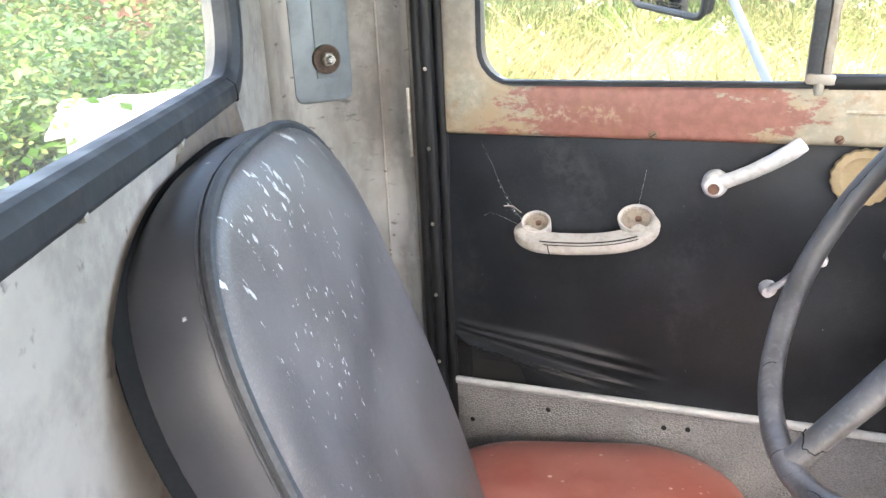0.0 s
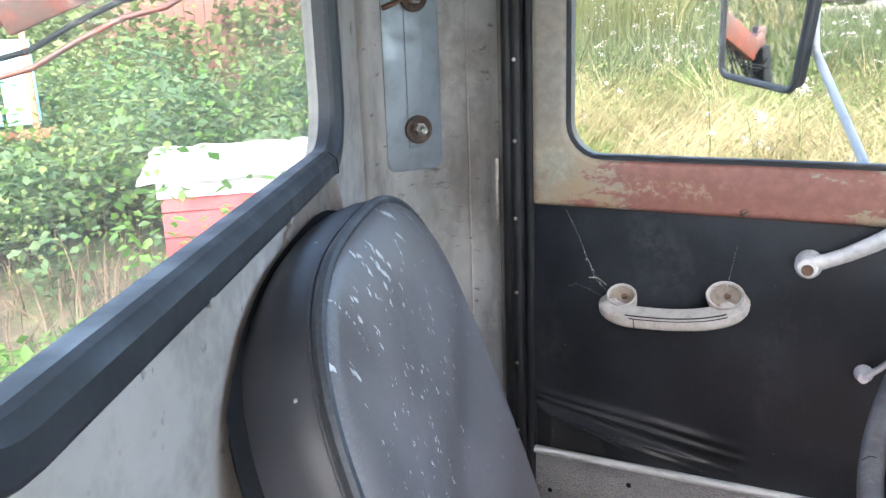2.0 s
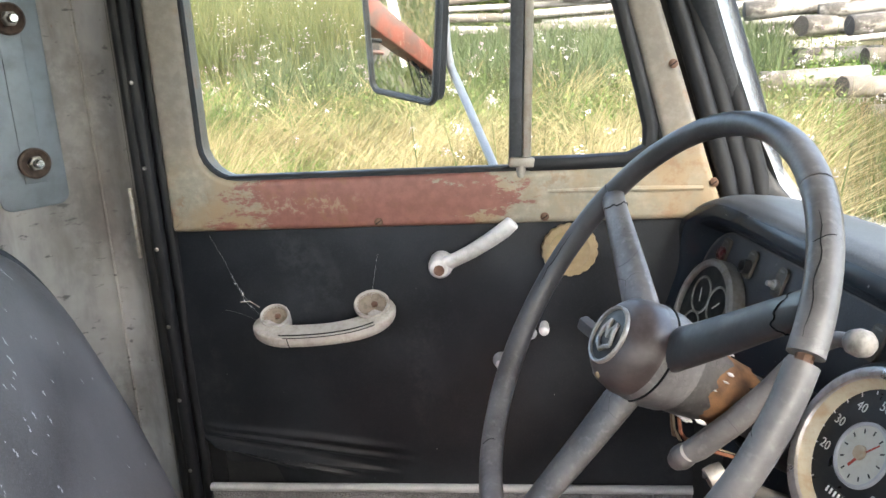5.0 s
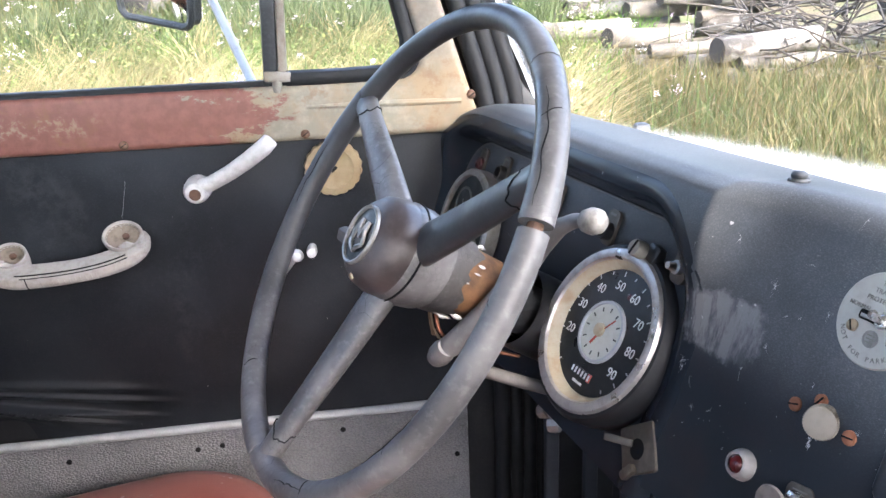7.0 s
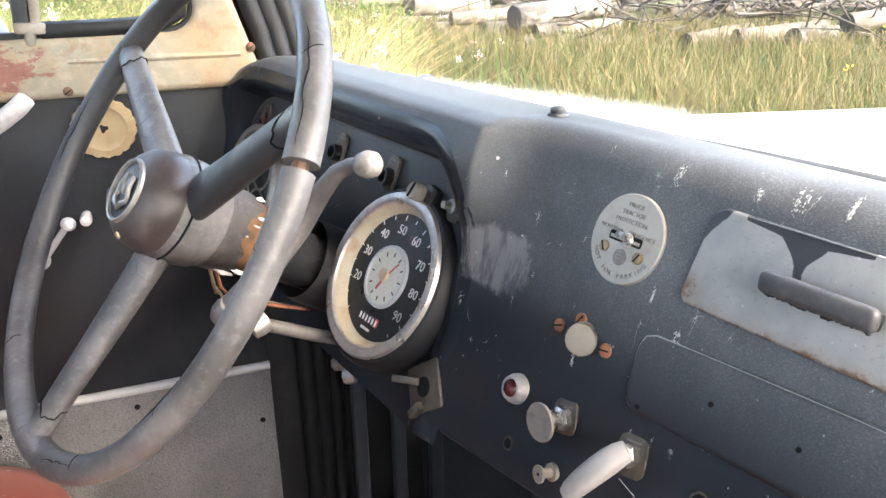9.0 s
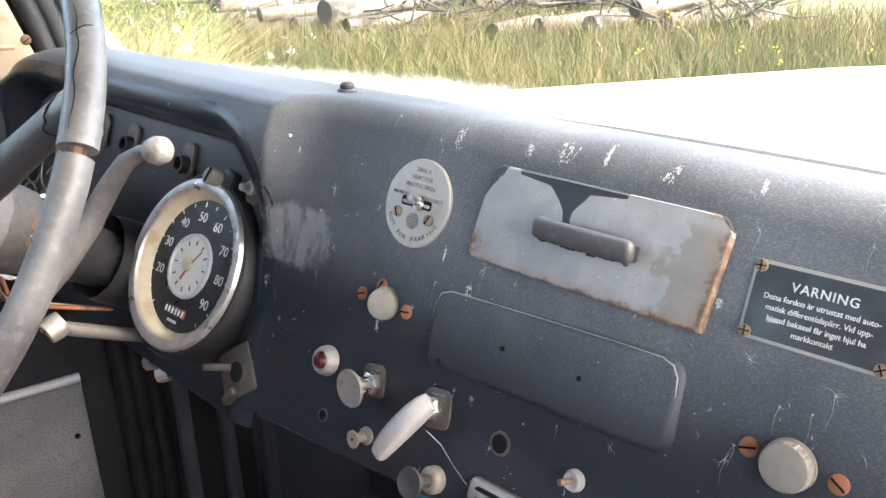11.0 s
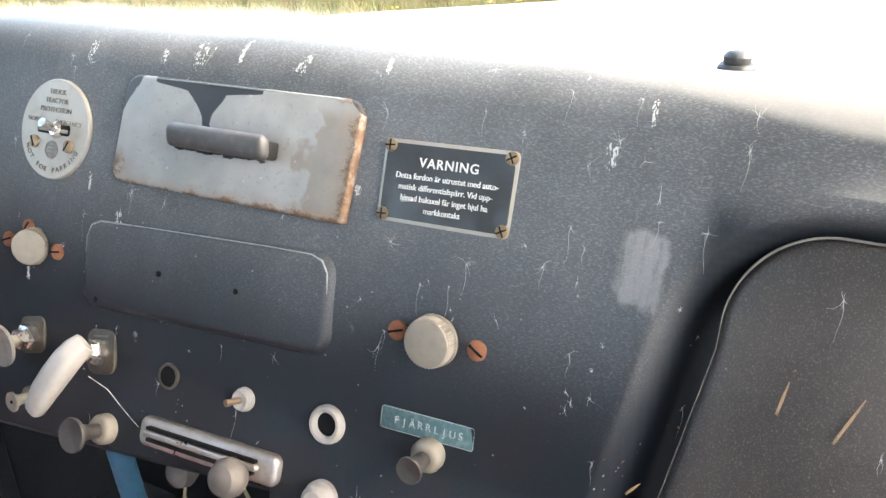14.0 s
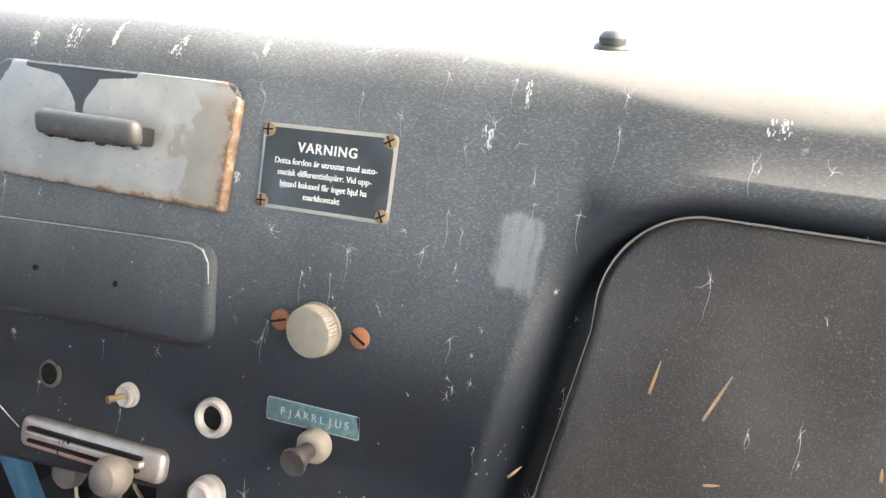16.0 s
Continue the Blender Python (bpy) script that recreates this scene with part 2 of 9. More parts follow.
    for py, pz, hw, hh, k in ((0.266, 1.856, 0.036, 0.023, 0.27), (-0.2065, 1.8885, 0.0110, 0.0135, 0.40)):
        dy = m.math("ABSOLUTE", m.math("DIVIDE", m.math("SUBTRACT", y, py), hw), 0)
        dz = m.math("ABSOLUTE", m.math("DIVIDE", m.math("SUBTRACT", z, pz), hh), 0)
        a = m.math("POWER", m.math("ADD", m.math("POWER", dy, 3.5), m.math("POWER", dz, 3.5)), 0.2857)
        a = m.ramp(m.math("ADD", a, fuzz), 1.12, 0.82)
        a = m.math("MULTIPLY", a, m.math("MULTIPLY", m.ramp(streak, 0.36, 0.56, 0.22, 1.0), k))
        patch = a if patch is None else m.math("MAXIMUM", patch, a)
    c = m.mix(patch, c, (0.42, 0.42, 0.43))
    m.color(c)
    r = m.math("ADD", m.ramp(big, 0.3, 0.7, 0.14 + 0.16 * dusty, 0.18 + 0.18 * dusty), m.math("ADD", m.math("MULTIPLY", film, 0.14), m.math("MULTIPLY", upward, m.ramp(y, 0.30, -0.10, 0.02, 0.26))))
    m.rough(m.math("ADD", r, m.math("MULTIPLY", m.math("MAXIMUM", marks, patch), 0.4)))
    m.bump(m.noise(260, 3, 0.6), 0.10, 0.0005)
    return m.m


def glove_paint():
    m = Mat("speckled_grey_brown_lid", 0.4, spec=0.4)
    n = m.noise(14, 5, 0.6)
    c = m.mix(m.ramp(n, 0.32, 0.70), (0.025, 0.024, 0.025), (0.050, 0.047, 0.046))
    c = m.mix(m.math("MULTIPLY", m.ramp(m.noise(1400, 3, 0.65), 0.50, 0.72), 0.5), c, (0.14, 0.135, 0.13))
    for scale, size, cut, tone in ((210, 0.12, 0.58, (0.36, 0.35, 0.34)), (120, 0.10, 0.58, (0.22, 0.15, 0.10)), (70, 0.06, 0.60, (0.42, 0.41, 0.40))):
        v = m.voronoi(scale)
        k = m.math("MULTIPLY", m.ramp(v.outputs["Distance"], size, size * 0.5), m.ramp(m.noise(scale * 0.4, 2), cut, cut + 0.06))
        c = m.mix(m.math("MULTIPLY", k, 0.22), c, tone)
    m.color(c)
    m.rough(m.ramp(n, 0.3, 0.7, 0.34, 0.52))
    m.bump(m.noise(420, 3), 0.25, 0.0006)
    return m.m


M_GLOVE = glove_paint()
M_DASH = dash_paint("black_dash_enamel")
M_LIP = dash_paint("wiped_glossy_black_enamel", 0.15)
M_BLACK = grime("black_paint", (0.012, 0.013, 0.015), (0.05, 0.05, 0.05), 0.38, scale=20, amount=0.4).m
M_DARK = grime("dark_cavity", (0.005, 0.006, 0.007), (0.016, 0.016, 0.017), 0.8, scale=12, spec=0.15).m
M_FOOTWELL = grime("dusty_blue_black_footwell", (0.020, 0.025, 0.033), (0.055, 0.062, 0.072), 0.6, scale=7, amount=0.6).m
M_TUFT = grime("pale_cobweb_dust", (0.54, 0.54, 0.53), (0.46, 0.46, 0.45), 0.9, scale=90).m
M_DIVIDER = grime("rust_stained_strip", (0.25, 0.23, 0.20), (0.17, 0.10, 0.052), 0.5, 0.2, scale=34, amount=0.75).m
M_HUSK = grime("reddish_seed_husk", (0.26, 0.12, 0.075), (0.16, 0.08, 0.05), 0.7, scale=300).m
M_WEB = grime("grey_cobweb", (0.46, 0.46, 0.46), (0.36, 0.36, 0.36), 0.9, scale=90).m
M_RUBBER = grime("black_rubber", (0.022, 0.025, 0.029), (0.085, 0.092, 0.10), 0.55, scale=25, amount=0.55).m
M_SEAL = grime("weathered_grey_black_seal", (0.017, 0.0195, 0.023), (0.044, 0.049, 0.055), 0.5, scale=18, amount=0.5, grain=160, bump=0.2).m
M_POSTRUBBER = grime("deep_black_post_rubber", (0.008, 0.009, 0.011), (0.020, 0.022, 0.024), 0.5, scale=18, amount=0.3, spec=0.3).m
M_CHROME = grime("worn_chrome", (0.62, 0.62, 0.62), (0.36, 0.30, 0.24), 0.2, 0.95, scale=60, amount=0.45).m
M_BEZEL = grime("dull_scratched_chrome", (0.42, 0.40, 0.39), (0.20, 0.18, 0.16), 0.34, 0.75, scale=70, amount=0.5).m
M_PIN = grime("dull_bright_metal", (0.55, 0.56, 0.58), (0.36, 0.35, 0.34), 0.42, 0.45, scale=60, amount=0.4).m
M_STEEL = grime("dull_steel", (0.34, 0.33, 0.31), (0.16, 0.13, 0.10), 0.45, 0.7, scale=60, amount=0.6).m
M_GALV = grime("galvanised_steel", (0.18, 0.205, 0.225), (0.12, 0.132, 0.145), 0.46, 0.5, scale=30, amount=0.5, grain=90).m
M_KNOB = grime("aged_ivory_plastic", (0.195, 0.18, 0.152), (0.11, 0.098, 0.082), 0.5, scale=70, amount=0.5).m
M_DISC = grime("worn_pewter_disc", (0.20, 0.19, 0.175), (0.10, 0.092, 0.085), 0.5, 0.3, scale=120, amount=0.6).m
M_GREYKNOB = grime("dusty_grey_plastic", (0.082, 0.076, 0.073), (0.155, 0.142, 0.13), 0.6, scale=80, amount=0.5).m
M_DARKKNOB = grime("dark_grey_plastic", (0.030, 0.029, 0.029), (0.072, 0.068, 0.064), 0.5, scale=80, amount=0.55).m
M_WHITE = grime("off_white_plastic", (0.47, 0.46, 0.45), (0.25, 0.235, 0.21), 0.45, scale=75, amount=0.55).m
M_PULLW = grime("dirty_white_plastic", (0.29, 0.282, 0.275), (0.24, 0.225, 0.21), 0.4, scale=120, amount=0.6).m
M_GRIP = grime("dusty_black_grip", (0.050, 0.051, 0.054), (0.15, 0.145, 0.14), 0.5, scale=70, amount=0.5).m
M_SCUFF = grime("scuffed_pale_ball", (0.24, 0.23, 0.215), (0.10, 0.095, 0.09), 0.55, scale=110, amount=0.85).m
M_PULL = grime("weathered_ivory_plastic", (0.38, 0.355, 0.325), (0.20, 0.175, 0.15), 0.5, scale=55, amount=0.6).m
M_RUST = grime("rusty_screw", (0.25, 0.10, 0.055), (0.12, 0.05, 0.03), 0.8, 0.1, scale=200, amount=0.6).m
M_RUSTDARK = grime("dark_rusty_steel", (0.12, 0.065, 0.042), (0.05, 0.035, 0.03), 0.7, 0.3, scale=90, amount=0.6).m
M_WASHER = grime("brown_black_rust", (0.075, 0.050, 0.038), (0.025, 0.020, 0.018), 0.75, 0.2, scale=110, amount=0.7).m
M_BRASS = grime("aged_brass", (0.29, 0.215, 0.145), (0.14, 0.09, 0.055), 0.4, 0.7, scale=120, amount=0.5).m
M_REDLENS = grime("red_lens", (0.055, 0.005, 0.007), (0.05, 0.018, 0.016), 0.22, scale=120, amount=0.3).m
M_LETTER = grime("white_letter_paint", (0.60, 0.60, 0.58), (0.36, 0.36, 0.35), 0.6, scale=300, amount=0.4).m
M_LETTERWORN = grime("worn_pale_letter", (0.26, 0.29, 0.29), (0.12, 0.15, 0.15), 0.5, scale=400, amount=0.6).m
M_REDHAND = grime("red_needle", (0.35, 0.04, 0.02), (0.2, 0.04, 0.02), 0.5, scale=200).m
M_DIAL = grime("black_dial", (0.012, 0.014, 0.015), (0.035, 0.035, 0.03), 0.35, scale=60, amount=0.3).m
M_CLOCK = grime("pale_clock_face", (0.46, 0.46, 0.40), (0.34, 0.32, 0.24), 0.5, scale=60, amount=0.5).m
M_CREAM = grime("stained_cream_ring", (0.43, 0.39, 0.29), (0.30, 0.15, 0.055), 0.5, scale=35, amount=0.7).m
M_ALU = grime("dull_aluminium_plate", (0.35, 0.335, 0.305), (0.24, 0.215, 0.185), 0.42, 0.35, scale=80, amount=0.4).m
M_ENGRAVE = grime("engraved_letter", (0.12, 0.115, 0.10), (0.2, 0.19, 0.17), 0.6, scale=300).m
M_TEAL = grime("teal_label", (0.034, 0.092, 0.104), (0.21, 0.26, 0.27), 0.4, scale=160, amount=0.45, grain=700).m
M_WIRE = grime("blue_hose", (0.03, 0.13, 0.22), (0.02, 0.05, 0.08), 0.5, scale=40).m
M_CABLE = grime("pale_cable", (0.42, 0.38, 0.26), (0.2, 0.17, 0.1), 0.6, scale=60).m


def wheel_mat():
    m = Mat("chalky_grey_bakelite", 0.52)
    n = m.noise(16, 5)
    c = m.mix(m.ramp(n, 0.35, 0.65), (0.062, 0.059, 0.059), (0.135, 0.128, 0.126))
    x, y, z = m.sep()
    c = m.mix(m.math("MULTIPLY", m.ramp(m.noise(150, 3), 0.5, 0.75), 0.3), c, (0.24, 0.23, 0.225))
    # the rim keeps its black where no one held it, at the top towards the door
    far = m.ramp(m.math("POWER", m.math("ADD", m.math("MULTIPLY", x, x), m.math("MULTIPLY", y, y)), 0.5), 0.200, 0.212)
    kept = m.math("MULTIPLY", far, m.math("MULTIPLY", m.ramp(m.math("ADD", y, m.math("MULTIPLY", n, 0.08)), -0.16, 0.06), m.ramp(x, 0.10, 0.02)))
    c = m.mix(m.math("MULTIPLY", kept, 0.85), c, (0.026, 0.026, 0.028))
    fine = m.voronoi(150, feature="DISTANCE_TO_EDGE").outputs["Distance"]
    c = m.mix(m.math("MULTIPLY", m.ramp(fine, 0.035, 0.0), m.ramp(m.noise(20, 2), 0.50, 0.62, 0.0, 0.5)), c, (0.03, 0.028, 0.027))
    cracks = m.voronoi(26, feature="DISTANCE_TO_EDGE").outputs["Distance"]
    line = m.math("MULTIPLY", m.ramp(cracks, 0.012, 0.0), m.ramp(m.noise(9, 2), 0.56, 0.66))
    c = m.mix(line, c, (0.012, 0.011, 0.010))
    m.color(c)
    m.rough(m.ramp(n, 0.3, 0.7, 0.34, 0.52))
    m.bump(m.noise(34, 3), 0.35, 0.004)
    m.bump(line, -0.5, 0.002)
    m.bump(m.noise(300, 3), 0.1, 0.0008)
    return m.m


M_WHEEL = wheel_mat()
M_SPOKEDARK = grime("dark_worn_spoke_plastic", (0.027, 0.028, 0.029), (0.062, 0.060, 0.058), 0.40, scale=24, amount=0.5, grain=160, bump=0.2).m
M_HUBCAP = grime("brown_black_hub_plastic", (0.045, 0.034, 0.032), (0.10, 0.085, 0.08), 0.36, scale=40, amount=0.6).m


def vinyl_mat():
    """Backrest-local: x across, y up."""
    m = Mat("dusty_black_vinyl", 0.46)
    n = m.noise(7, 4)
    c = m.mix(m.ramp(n, 0.3, 0.7), (0.058, 0.0535, 0.053), (0.120, 0.111, 0.109))
    c = m.mix(m.math("MULTIPLY", m.ramp(m.noise(500, 3), 0.48, 0.7), 0.35), c, (0.18, 0.17, 0.175))
    x, y, z = m.sep()
    v2 = m.voronoi(38)
    s2 = m.math("MULTIPLY", m.ramp(v2.outputs["Distance"], 0.10, 0.05), m.ramp(m.noise(17, 2), 0.44, 0.54))
    s = m.math("MULTIPLY", m.math("MULTIPLY", s2, 0.7), m.ramp(m.noise(150, 3), 0.30, 0.5))
    c = m.mix(m.math("MULTIPLY", s, 0.75), c, (0.55, 0.54, 0.55))
    m.color(c)
    m.rough(m.math("ADD", m.ramp(n, 0.3, 0.7, 0.36, 0.52), m.math("MULTIPLY", s, 0.3)))
    m.bump(m.voronoi(900).outputs["Distance"], 0.35, 0.0005)
    m.bump(m.noise(14, 3), 0.25, 0.006)
    return m.m


M_VINYL = vinyl_mat()


def band_vinyl():
    m = Mat("smooth_black_side_vinyl", 0.4)
    n = m.noise(9, 4)
    c = m.mix(m.ramp(n, 0.3, 0.7), (0.016, 0.017, 0.021), (0.036, 0.0365, 0.042))
    v = m.voronoi(34)
    spot = m.math("MULTIPLY", m.ramp(m.math("ADD", v.outputs["Distance"], m.math("MULTIPLY", m.noise(160, 4, 0.7), 0.26)), 0.21, 0.17), m.ramp(m.noise(11, 2), 0.52, 0.60))
    c = m.mix(m.math("MULTIPLY", spot, 0.8), c, (0.55, 0.54, 0.53))
    m.color(c)
    m.rough(m.ramp(n, 0.3, 0.7, 0.48, 0.62))
    m.bump(m.noise(320, 3), 0.20, 0.0006)
    m.bump(m.noise(10, 3), 0.2, 0.005)
    return m.m


M_SIDEVINYL = band_vinyl()


def door_vinyl():
    m = Mat("black_door_vinyl", 0.42, spec=0.28)
    n = m.noise(6, 5)
    c = m.mix(m.ramp(n, 0.35, 0.7), (0.0060, 0.0075, 0.0100), (0.0170, 0.0205, 0.0255))
    _, _, z = m.sep()
    c = m.mix(m.math("MULTIPLY", m.ramp(m.noise(700, 2), 0.5, 0.7), 0.06), c, (0.15, 0.15, 0.16))
    # dusty scuffs and wiped haze
    haze = m.math("MULTIPLY", m.ramp(m.noise(9, 5, 0.65, m.map((1.0, 0.4, 1), (2, 1, 0), (0, 0, radians(25)))), 0.50, 0.72), m.ramp(m.noise(60, 4, 0.7), 0.35, 0.65))
    c = m.mix(m.math("MULTIPLY", haze, 0.17), c, (0.11, 0.115, 0.12))
    v = m.voronoi(60)
    spot = m.math("MULTIPLY", m.ramp(v.outputs["Distance"], 0.05, 0.025), m.ramp(m.noise(19, 2), 0.54, 0.62))
    c = m.mix(m.math("MULTIPLY", spot, 0.6), c, (0.5, 0.5, 0.5))
    m.color(c)
    m.rough(m.ramp(n, 0.3, 0.7, 0.30, 0.44))
    m.bump(m.noise(700, 2), 0.3, 0.0005)
    m.bump(m.noise(22, 4, 0.6), 0.22, 0.004)
    m.bump(m.noise(8, 3), 0.3, 0.006)
    return m.m


M_DOORVINYL = door_vinyl()


def pebble_vinyl():
    m = Mat("grey_pebbled_vinyl", 0.4)
    n = m.noise(9, 4)
    c = m.mix(m.ramp(n, 0.3, 0.7), (0.140, 0.144, 0.151), (0.21, 0.214, 0.22))
    d = m.voronoi(190, m.map((1.0, 1.5, 1.0)), feature="DISTANCE_TO_EDGE").outputs["Distance"]
    c = m.mix(m.math("MULTIPLY", m.ramp(d, 0.14, 0.0), 0.55), c, (0.075, 0.076, 0.08))
    m.color(c)
    m.bump(m.ramp(d, 0.0, 0.35), 0.8, 0.0020)
    m.rough(m.ramp(n, 0.3, 0.7, 0.34, 0.5))
    return m.m


M_PEBBLE = pebble_vinyl()


def belt_mat():
    """Cream paint under worn red-brown, with rust at the edges (door-local: x along the door, y up)."""
    m = Mat("worn_red_over_cream_paint", 0.5)
    x, y, z = m.sep()
    n = m.noise(11, 6, 0.62)
    f = m.noise(60, 5, 0.65)
    cream = m.mix(m.ramp(f, 0.4, 0.7), (0.182, 0.168, 0.130), (0.26, 0.238, 0.19))
    ochre = m.mix(m.ramp(n, 0.4, 0.65), cream, (0.225, 0.165, 0.10))
    along = m.math("MULTIPLY", m.ramp(x, -0.13, 0.10), m.ramp(x, 0.42, 0.22))
    low = m.math("MULTIPLY", along, m.ramp(y, 2.03, 1.985))
    patchy = m.math("ADD", m.math("MULTIPLY", m.noise(26, 8, 0.78, m.map((0.6, 1.3, 1))), 1.15), m.math("MULTIPLY", low, 0.34))
    red = m.math("MULTIPLY", m.ramp(patchy, 0.70, 0.76), m.ramp(low, 0.02, 0.12))
    scrape = m.math("MULTIPLY", m.math("MULTIPLY", m.ramp(x, -0.02, 0.02), m.ramp(x, 0.16, 0.10)), m.math("MULTIPLY", m.ramp(y, 1.930, 1.940), m.ramp(y, 1.966, 1.956)))
    scrape = m.math("MULTIPLY", scrape, m.ramp(m.noise(60, 6, 0.75), 0.50, 0.60, 0.0, 0.75))
    red = m.math("MULTIPLY", red, m.math("SUBTRACT", 1.0, scrape))
    pillar = m.ramp(y, 1.985, 2.05)
    ochre = m.mix(m.math("MULTIPLY", pillar, 0.85), ochre, m.mix(m.ramp(f, 0.35, 0.7), (0.135, 0.122, 0.104), (0.19, 0.174, 0.150)))
    c = m.mix(red, ochre, m.mix(m.ramp(f, 0.35, 0.7), (0.145, 0.055, 0.042), (0.20, 0.085, 0.065)))
    rust = m.math("MULTIPLY", m.ramp(m.noise(45, 5, 0.7), 0.5, 0.68), m.ramp(m.noise(7, 2), 0.4, 0.6))
    c = m.mix(m.math("MULTIPLY", rust, 0.6), c, (0.17, 0.085, 0.04))
    m.color(c)
    m.rough(m.ramp(f, 0.3, 0.7, 0.4, 0.65))
    m.bump(f, 0.2, 0.001)
    return m.m


M_BELT = belt_mat()


def grey_wall(name, lo, hi):
    m = Mat(name, 0.5)
    n = m.noise(5, 6, 0.6)
    c = m.mix(m.ramp(n, 0.3, 0.7), lo, hi)
    s = m.noise(10, 5, 0.65, m.map((1, 1, 0.35)))
    c = m.mix(m.math("MULTIPLY", m.ramp(s, 0.46, 0.72), 0.75), c, (0.15, 0.13, 0.115))
    k = m.noise(30, 4, 0.6, m.map((1, 1, 2.6)))
    c = m.mix(m.math("MULTIPLY", m.ramp(k, 0.62, 0.70), 0.75), c, (0.06, 0.055, 0.05))
    smear = m.math("MULTIPLY", m.ramp(m.noise(6.5, 4, 0.6, m.map((1, 0.8, 0.55), (3.1, 1.7, 0.4), (radians(35), radians(20), 0))), 0.50, 0.60), m.ramp(m.noise(48, 5, 0.7), 0.30, 0.62))
    c = m.mix(m.math("MULTIPLY", smear, 0.40), c, (0.12, 0.108, 0.10))
    r = m.noise(70, 5, 0.7)
    c = m.mix(m.math("MULTIPLY", m.ramp(r, 0.66, 0.75), 0.6), c, (0.2, 0.10, 0.05))
    m.color(c)
    m.rough(m.ramp(n, 0.3, 0.7, 0.42, 0.6))
    m.bump(m.noise(24, 4), 0.2, 0.003)
    return m.m


M_WALL = grey_wall("stained_pale_grey_wall_paint", (0.275, 0.252, 0.224), (0.44, 0.408, 0.368))


def lid_mat():
    """Grey paint flaking to black at the top and rust at the rim (lid-local: x right, y up, in metres)."""
    m = Mat("flaking_grey_lid_paint", 0.45)
    x, y, z = m.sep()
    n = m.noise(40, 5, 0.6)
    c = m.mix(m.ramp(n, 0.35, 0.7), (0.245, 0.252, 0.252), (0.32, 0.323, 0.318))
    c = m.mix(m.math("MULTIPLY", m.ramp(m.noise(320, 3, 0.7), 0.56, 0.70), 0.35), c, (0.13, 0.12, 0.11))
    edge = m.math("MAXIMUM", m.math("ABSOLUTE", m.math("DIVIDE", m.math("ADD", x, 0.0025), 0.0800), 0), m.math("ABSOLUTE", m.math("DIVIDE", y, 0.0298), 0))
    warp = m.math("ADD", edge, m.math("MULTIPLY", m.math("SUBTRACT", m.noise(55, 5, 0.7), 0.5), 0.55))
    side = m.math("MAXIMUM", m.ramp(y, -0.008, -0.022), m.ramp(x, 0.060, 0.071))
    # brown stain with a shaped edge at the passenger's end
    lobe = m.math("ADD", m.math("SUBTRACT", x, 0.050), m.math("MULTIPLY", m.math("SUBTRACT", m.noise(38, 3), 0.5), 0.050))
    stain = m.math("MULTIPLY", m.ramp(lobe, 0.0, 0.003), m.ramp(y, 0.026, 0.018))
    c = m.mix(m.math("MULTIPLY", stain, 0.62), c, m.mix(m.ramp(n, 0.3, 0.7), (0.15, 0.125, 0.10), (0.20, 0.165, 0.13)))
    rust = m.math("MULTIPLY", m.math("MULTIPLY", m.ramp(warp, 0.90, 1.0), side), m.ramp(m.noise(120, 4, 0.7), 0.34, 0.52))
    c = m.mix(rust, c, m.mix(m.ramp(m.noise(240, 4, 0.7), 0.35, 0.65), (0.205, 0.105, 0.058), (0.085, 0.046, 0.032)))
    halo = m.math("MULTIPLY", m.ramp(warp, 0.76, 0.92), side)
    c = m.mix(m.math("MULTIPLY", halo, 0.30), c, (0.22, 0.15, 0.095))
    # where the grey has gone above the grip: a narrow neck under a ragged band along the top edge
    wob = m.math("MULTIPLY", m.math("SUBTRACT", m.noise(75, 4, 0.65), 0.5), 0.0055)
    xx = m.math("ABSOLUTE", m.math("SUBTRACT", x, m.math("ADD", m.math("MULTIPLY", y, -0.12), -0.0165)), 0)
    wide = m.math("ADD", m.math("ADD", 0.0028, m.math("MULTIPLY", m.math("POWER", m.ramp(y, 0.007, 0.0255), 1.5), 0.0105)), m.math("MULTIPLY", m.ramp(y, 0.0238, 0.0272), 0.024))
    gone = m.ramp(m.math("SUBTRACT", m.math("ADD", wide, wob), xx), 0.0, 0.0007)
    gone = m.math("MULTIPLY", gone, m.ramp(y, 0.004, 0.0048))
    corner = m.ramp(m.math("ADD", m.math("ADD", m.math("ABSOLUTE", x, 0), m.math("MULTIPLY", y, 1.3)), wob), 0.1070, 0.1078)
    corner = m.math("MULTIPLY", corner, m.ramp(x, 0.0, 0.01))
    corner = m.math("MAXIMUM", corner, m.ramp(m.math("ADD", m.math("SUBTRACT", m.math("MULTIPLY", y, 0.68), x), wob), 0.0858, 0.0866))
    c = m.mix(m.math("MAXIMUM", gone, corner), c, (0.020, 0.021, 0.025))
    v = m.voronoi(130)
    dots = m.math("MULTIPLY", m.ramp(v.outputs["Distance"], 0.12, 0.06), m.ramp(m.noise(45, 2), 0.52, 0.60))
    c = m.mix(m.math("MULTIPLY", dots, 0.6), c, (0.5, 0.49, 0.47))
    m.color(c)
    m.rough(m.math("ADD", m.ramp(n, 0.3, 0.7, 0.36, 0.52), m.math("MULTIPLY", rust, 0.3)))
    m.bump(rust, 0.6, 0.0009)
    m.bump(m.math("MAXIMUM", gone, corner), -0.4, 0.0003)
    m.bump(m.noise(180, 3), 0.12, 0.0006)
    return m.m


